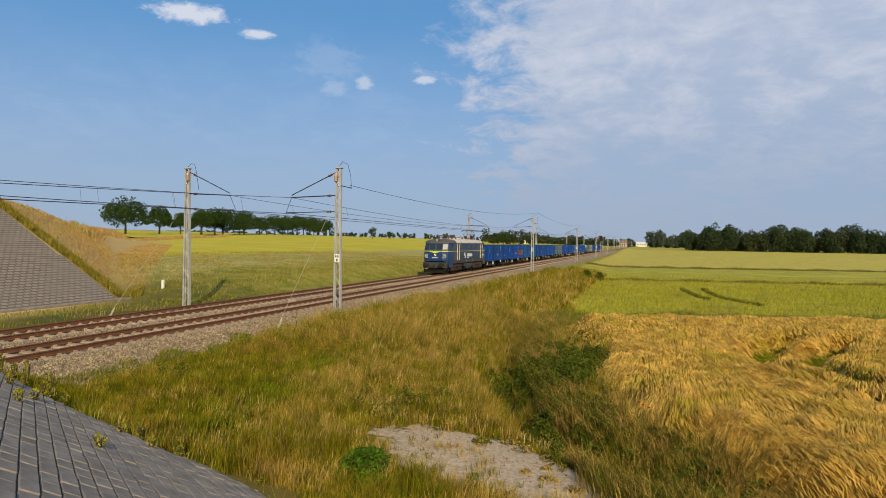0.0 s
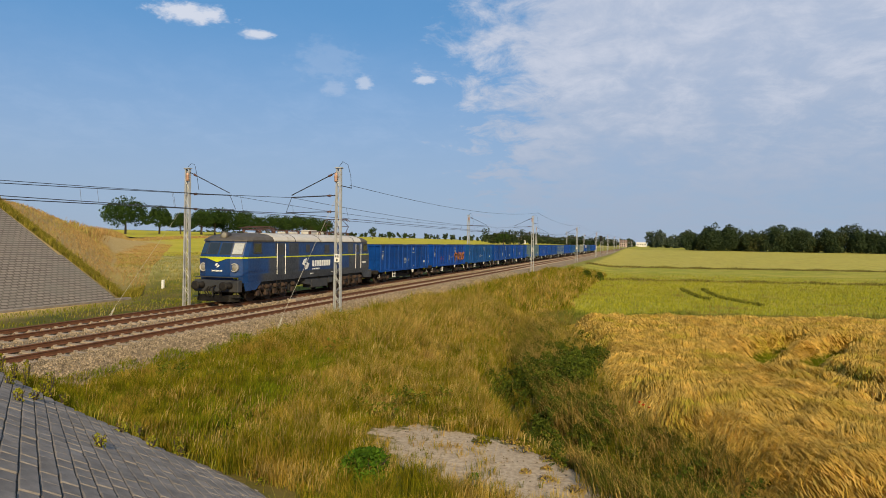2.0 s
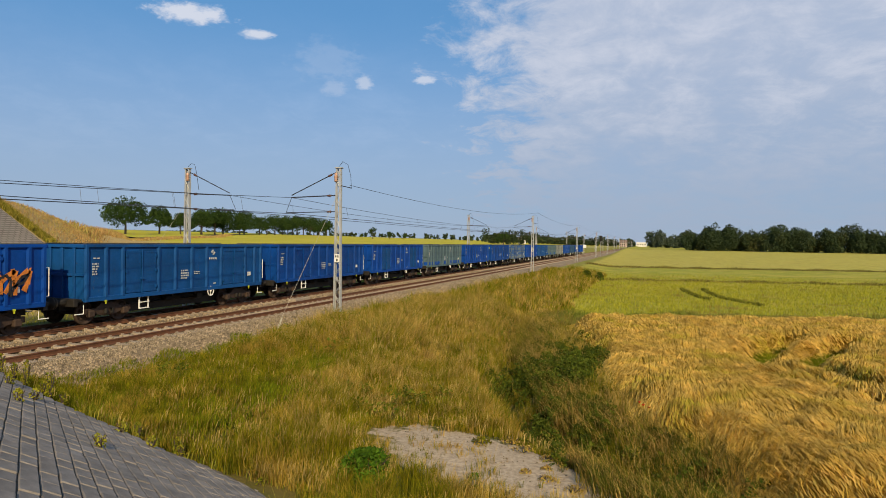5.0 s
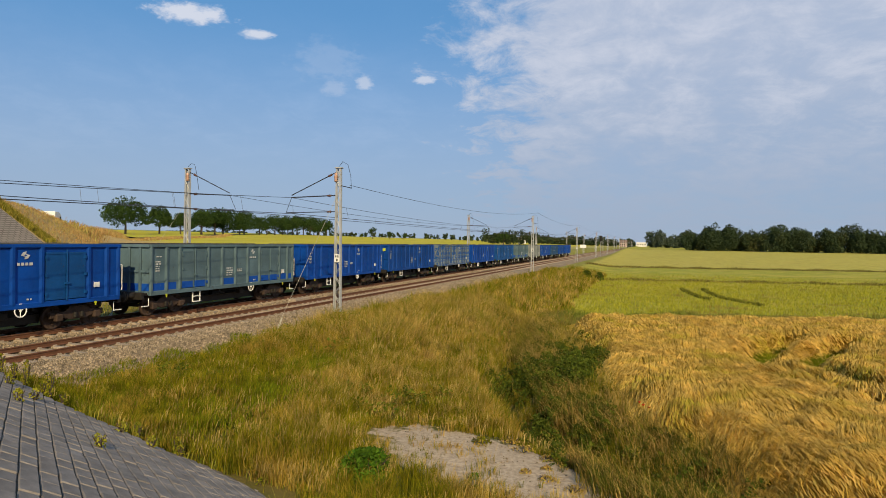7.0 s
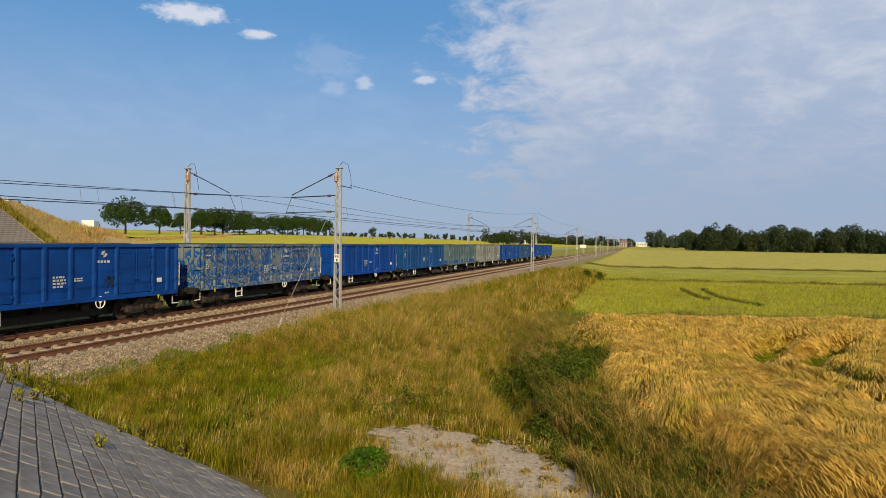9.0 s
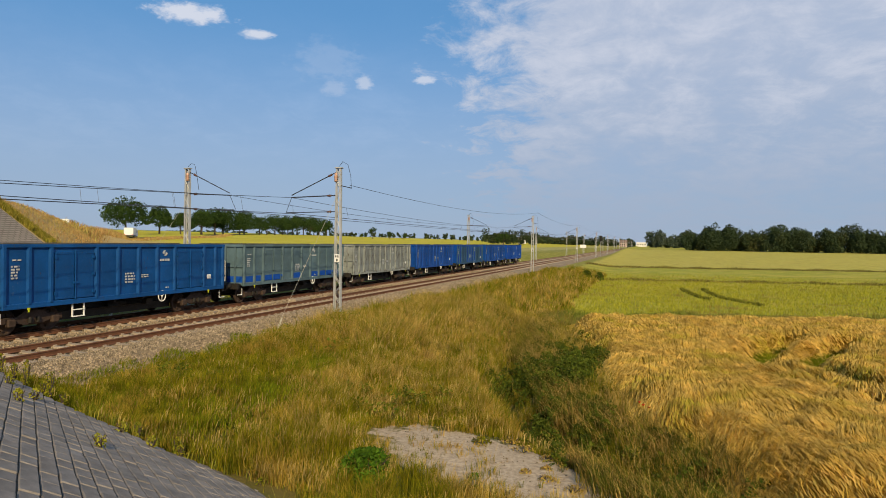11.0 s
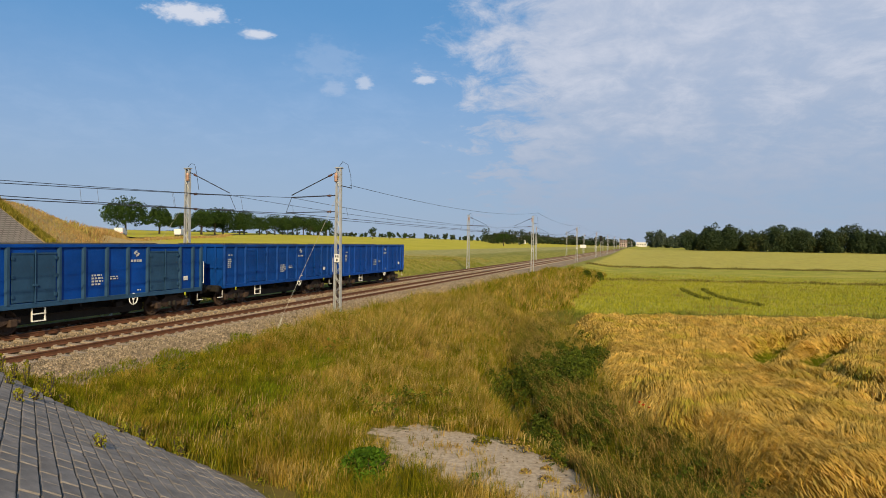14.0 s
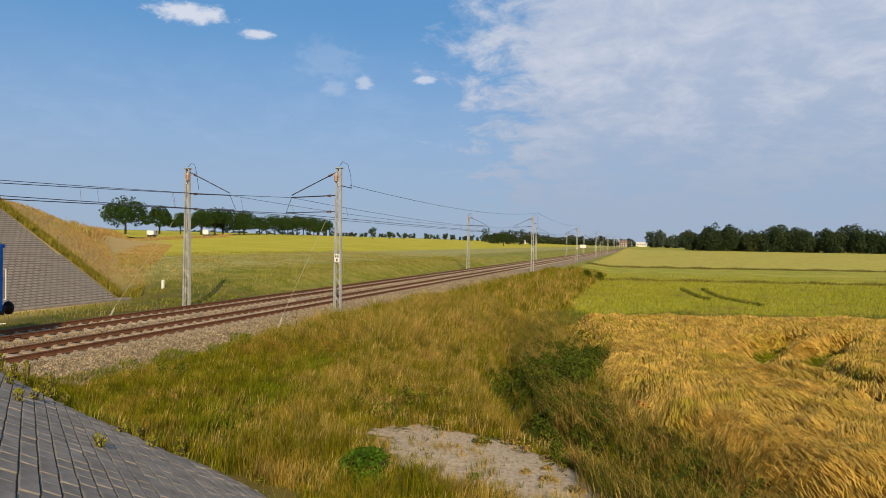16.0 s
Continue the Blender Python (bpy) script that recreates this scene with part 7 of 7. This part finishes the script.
def near_paving():
    slope = thing("paved_slope", "grey concrete block paving on the bank below the bridge", "paving", kind="structure")
    r = random.Random(12)
    wide, long = 0.213, 0.46
    me = block_mesh("paving_block", wide - 0.015, long - 0.013, 0.10, PAVER)
    origin = Vector((-5.25, 4.28, 1.9 + 0.257 * 5.25 - 0.455 * 4.28))
    turn = Matrix((COURSE, DOWN, COURSE.cross(DOWN))).transposed()
    if turn.col[2].z < 0:
        turn = Matrix((COURSE, -DOWN, COURSE.cross(-DOWN))).transposed()
    cells = []
    for i in range(-12, 36):
        for j in range(-14, 30):
            p = origin + DOWN * (i * wide) + COURSE * ((j + (0.5 if i % 2 else 0)) * long)
            if p.y > float(paved_edge_y(p.x)) - 0.12 or p.x > -2.0 or p.x < -1.45 * p.y - 2 or p.y < 2.2 or p.x < -15.4 or p.x > -0.5 * p.y:
                continue
            cells.append((p.length, p))
    cells.sort(key=lambda c: c[0])
    verts, faces = [], []
    base = np.array([v.co for v in me.vertices])
    polys = [list(q.vertices) for q in me.polygons]
    spare = bmesh.new()
    for k, (_, p) in enumerate(cells):
        m = Matrix.Translation(p + PLANE_N * r.uniform(-0.008, 0.008)) @ (turn.to_4x4()) @ pose(0, 0, 0, r.uniform(-0.9, 0.9), r.uniform(-0.9, 0.9), r.uniform(-0.6, 0.6))
        if k < 300:
            shared("paving_block", me, slope, m)
        else:
            vs = [spare.verts.new(m @ Vector(c)) for c in base]
            for q in polys:
                spare.faces.new([vs[i] for i in q])
    rest = part("paving_block", spare, material("far_paver", (0.222, 0.194, 0.167), 0.92, 0, 0.60, 1.22, 2.5, 60, 0.6, island=0.14, stain=(0.10, 0.096, 0.088), stain_amount=0.22, stain_scale=3.0), slope)
    tagged(rest, kind="stuff")
    # dark joint bed just under the blocks
    def bed_height(x, y):
        return paved_plane(x, y) - 0.028
    xs, ys = np.arange(-15.6, -0.4, 0.25), np.arange(1.6, 12.6, 0.25)
    gx, gy = np.meshgrid(xs, ys)
    v = np.stack([gx, gy, bed_height(gx, gy)], -1).reshape(-1, 3)
    n = len(xs)
    i = (np.arange(len(ys) - 1)[:, None] * n + np.arange(n - 1)[None, :]).ravel()
    f = np.stack([i, i + 1, i + n + 1, i + n], -1)
    ok = ((gy < paved_edge_y(gx) - 0.05) & (gx < -0.5 * gy + 0.1) & (gx < -1.9) & (gx > -1.45 * gy - 2.1) & (gy > 2.1)).ravel()
    f = f[ok[f].all(axis=1)]
    bed = soup("joint_bed", v, f, PAVER_BED)
    bed.parent = slope
    # weeds in the joints and along the edge
    def keep(a, b):
        return np.exp(-((b - paved_edge_y(a) - 0.02) / 0.16) ** 2) * (0.4 + 0.6 * (wave(a, b, 1.2, 171) > 0.25)) * (wave(a, b, 3, 172) > -0.35) * in_view(a, b)
    x, y = scatter(5000, -15.4, -5.5, 10.6, 13, keep, 173)
    blades("edge_weeds", x, y, np.maximum(paved_plane(x, y), land(x, y)), 0.22, 0.022, 0.5, 0.5, leafy("edge_weed", (0.12, 0.16, 0.015), (0.30, 0.26, 0.04)), 174, "green and yellow weeds along the paving's edge", "weeds")
    for k, (x, y) in enumerate(((-8.25, 8.35), (-10.9, 9.15), (-11.6, 10.1), (-13.0, 10.7), (-9.2, 10.6), (-10.2, 10.9))):
        w = shrub(x, y, 0.22, 0.24, 180 + k, "small yellow-green weed growing from a paving joint", 0.03, 70, CROP)
        w.location.z = float(paved_plane(x, y)) - 0.02


def tall_edge_weeds():
    fresh = leafy("tall_weed_leaves", (0.13, 0.16, 0.01), (0.34, 0.29, 0.03))
    for k, (x, y, h) in enumerate(((-14.9, 12.05, 0.5), (-14.3, 11.9, 0.42), (-13.75, 11.75, 0.62), (-13.0, 11.55, 0.34), (-12.75, 11.5, 0.6), (-12.3, 11.42, 0.3), (-10.1, 11.25, 0.36), (-9.2, 11.35, 0.4), (-9.0, 11.2, 0.28), (-7.2, 11.3, 0.3))):
        w = shrub(x, y, 0.17, h, 320 + k, "tall yellow-green weed at the paving's edge", 0.035, 110, fresh)
        w.location.z = float(paved_plane(x, y)) - 0.05


def far_paving():
    """The paved head of the bank beyond the tracks."""
    m = bpy.data.materials.new("far_block_paving")
    m.use_nodes = True
    t = m.node_tree
    b = t.nodes["Principled BSDF"]
    co = t.nodes.new("ShaderNodeTexCoord").outputs["Object"]
    mp = t.nodes.new("ShaderNodeMapping")
    mp.inputs["Rotation"].default_value = (0, 0, radians(90))
    link(t, co, mp.inputs[0])
    br = t.nodes.new("ShaderNodeTexBrick")
    link(t, mp.outputs[0], br.inputs["Vector"])
    br.inputs["Scale"].default_value = 1.0
    br.inputs["Brick Width"].default_value, br.inputs["Row Height"].default_value, br.inputs["Mortar Size"].default_value = 0.42, 0.22, 0.035
    br.inputs["Color1"].default_value, br.inputs["Color2"].default_value, br.inputs["Mortar"].default_value = (0.225, 0.195, 0.165, 1), (0.185, 0.16, 0.138, 1), (0.075, 0.062, 0.05, 1)
    col = mix_colour(t, smooth(t, noise_node(t, co, 0.5, 5, 0.65), 0.4, 0.7, 0.0, 0.55), br.outputs["Color"], (0.15, 0.14, 0.12))
    link(t, col, b.inputs["Base Color"])
    b.inputs["Roughness"].default_value = 0.95
    bn = t.nodes.new("ShaderNodeBump")
    bn.inputs["Strength"].default_value, bn.inputs["Distance"].default_value = 0.8, 0.03
    link(t, math_node(t, "SUBTRACT", 1.0, br.outputs["Fac"]), bn.inputs["Height"])
    link(t, bn.outputs[0], b.inputs["Normal"])
    xs, ys = np.arange(-46, -31.3, 0.2), np.arange(-2, 42, 0.2)
    gx, gy = np.meshgrid(xs, ys)
    head = -0.4 + (-gx - 31.5) * 0.6
    gz = head + 0.06
    ok = (head <= bank_height(gx, gy) + 0.02) & (gx < -31.4)
    v = np.stack([gx, gy, gz], -1).reshape(-1, 3)
    n = len(xs)
    i = (np.arange(len(ys) - 1)[:, None] * n + np.arange(n - 1)[None, :]).ravel()
    f = np.stack([i, i + 1, i + n + 1, i + n], -1)
    f = f[ok.ravel()[f].all(axis=1)]
    s = tagged(soup("far_paved_slope", v, f, m), "grey block-paved head of the road bank", "paving", kind="structure")
    bm = bmesh.new()
    box(bm, -31.75, -31.35, -2, 34.2, -0.6, -0.28, 0.02)
    part("kerb", bm, PAVER, s, "concrete kerb at the paving's foot")


def sleepers():
    bm = bmesh.new()
    outline = [(-0.14, -0.30), (0.14, -0.30), (0.11, -0.175), (-0.11, -0.175)]
    a = [bm.verts.new((-1.27, y, z)) for y, z in outline]
    b = [bm.verts.new((1.27, y, z)) for y, z in outline]
    for i in range(4):
        bm.faces.new((a[i], a[(i + 1) % 4], b[(i + 1) % 4], b[i]))
    bm.faces.new(a)
    bm.faces.new(b)
    for s in (-0.7535, 0.7535):
        for k in (-0.10, 0.10):
            box(bm, s + k - 0.03, s + k + 0.03, -0.06, 0.06, -0.18, -0.13)
    bmesh.ops.recalc_face_normals(bm, faces=bm.faces)
    me = bpy.data.meshes.new("sleeper")
    bm.to_mesh(me)
    bm.free()
    me.materials.append(CONCRETE)
    base = np.array([v.co for v in me.vertices])
    polys = np.array([list(p.vertices) for p in me.polygons if len(p.vertices) == 4])
    for track in [o for o in scene.objects if o.name.startswith("railway_track")]:
        for i in range(140):
            shared("sleeper", me, track, Matrix.Translation((0, 9 + 0.6 * i, 0)))
        ys = 9 + 0.6 * np.arange(140, 700)
        v = (base[None] + np.stack([0 * ys, ys, 0 * ys], -1)[:, None]).reshape(-1, 3)
        f = (polys[None] + (np.arange(len(ys)) * len(base))[:, None, None]).reshape(-1, 4)
        o = soup("sleeper", v, f, material("far_sleeper", (0.32, 0.26, 0.195), 0.9, bump=0, island=0.12))
        o.parent = track
        tagged(o, kind="stuff")


def ballast_stones():
    """Loose stones over the bed, sharp-edged octahedra; one object."""
    r = np.random.RandomState(401)
    n = 60000
    y = 9 + 75 * r.uniform(0, 1, n) ** 1.5
    x = np.where(r.uniform(0, 1, n) < 0.6, r.uniform(NEAR + 0.8, NEAR + 3.6, n), r.uniform(FAR - 2.2, NEAR + 0.8, n))
    z = ballast_height(x)
    s = r.uniform(0.022, 0.045, n) * (1 + 0.012 * y)
    d = np.array([[1, 0, 0], [-1, 0, 0], [0, 1, 0], [0, -1, 0], [0, 0, 1], [0, 0, -1]], dtype=float)
    v = d[None] * s[:, None, None] * r.uniform(0.55, 1.3, (n, 6, 1))
    a = r.uniform(0, 2 * math.pi, n)
    c, q = np.cos(a)[:, None], np.sin(a)[:, None]
    v = np.stack([v[..., 0] * c - v[..., 1] * q, v[..., 0] * q + v[..., 1] * c + 0.3 * v[..., 2], v[..., 2]], -1)
    v += np.stack([x, y, z + s * 0.25], -1)[:, None]
    f = np.array([[0, 2, 4], [2, 1, 4], [1, 3, 4], [3, 0, 4], [2, 0, 5], [1, 2, 5], [3, 1, 5], [0, 3, 5]])
    f = (f[None] + (np.arange(n) * 6)[:, None, None]).reshape(-1, 3)
    tagged(soup("ballast_stones", v.reshape(-1, 3), f, STONE), "loose beige and grey ballast stones", "ballast", kind="stuff")


far_paving()
near_paving()
tall_edge_weeds()
sleepers()
ballast_stones()


def motions():
    """The train runs towards the bridge at an even speed; its wheels roll; two vehicles drive off along the road."""
    for ob, y in movers:
        walk(ob, [(t, pose(FAR, y - SPEED * t, 0)) for t in (0, 4, 8, 12, CLIP)])
    for ob, at, r in wheels:
        turn = math.degrees(SPEED / FPS / r)
        walk(ob, [(i / FPS, pose(*at, turn * i)) for i in range(int(CLIP * FPS) + 1)])
    for ob, at, r in wheels_road:
        turn = math.degrees(17.5 / FPS / r)
        walk(ob, [(i / FPS, pose(*at, -turn * i)) for i in range(int(CLIP * FPS) + 1)])
    for ob, rows in drives:
        walk(ob, rows)


motions()
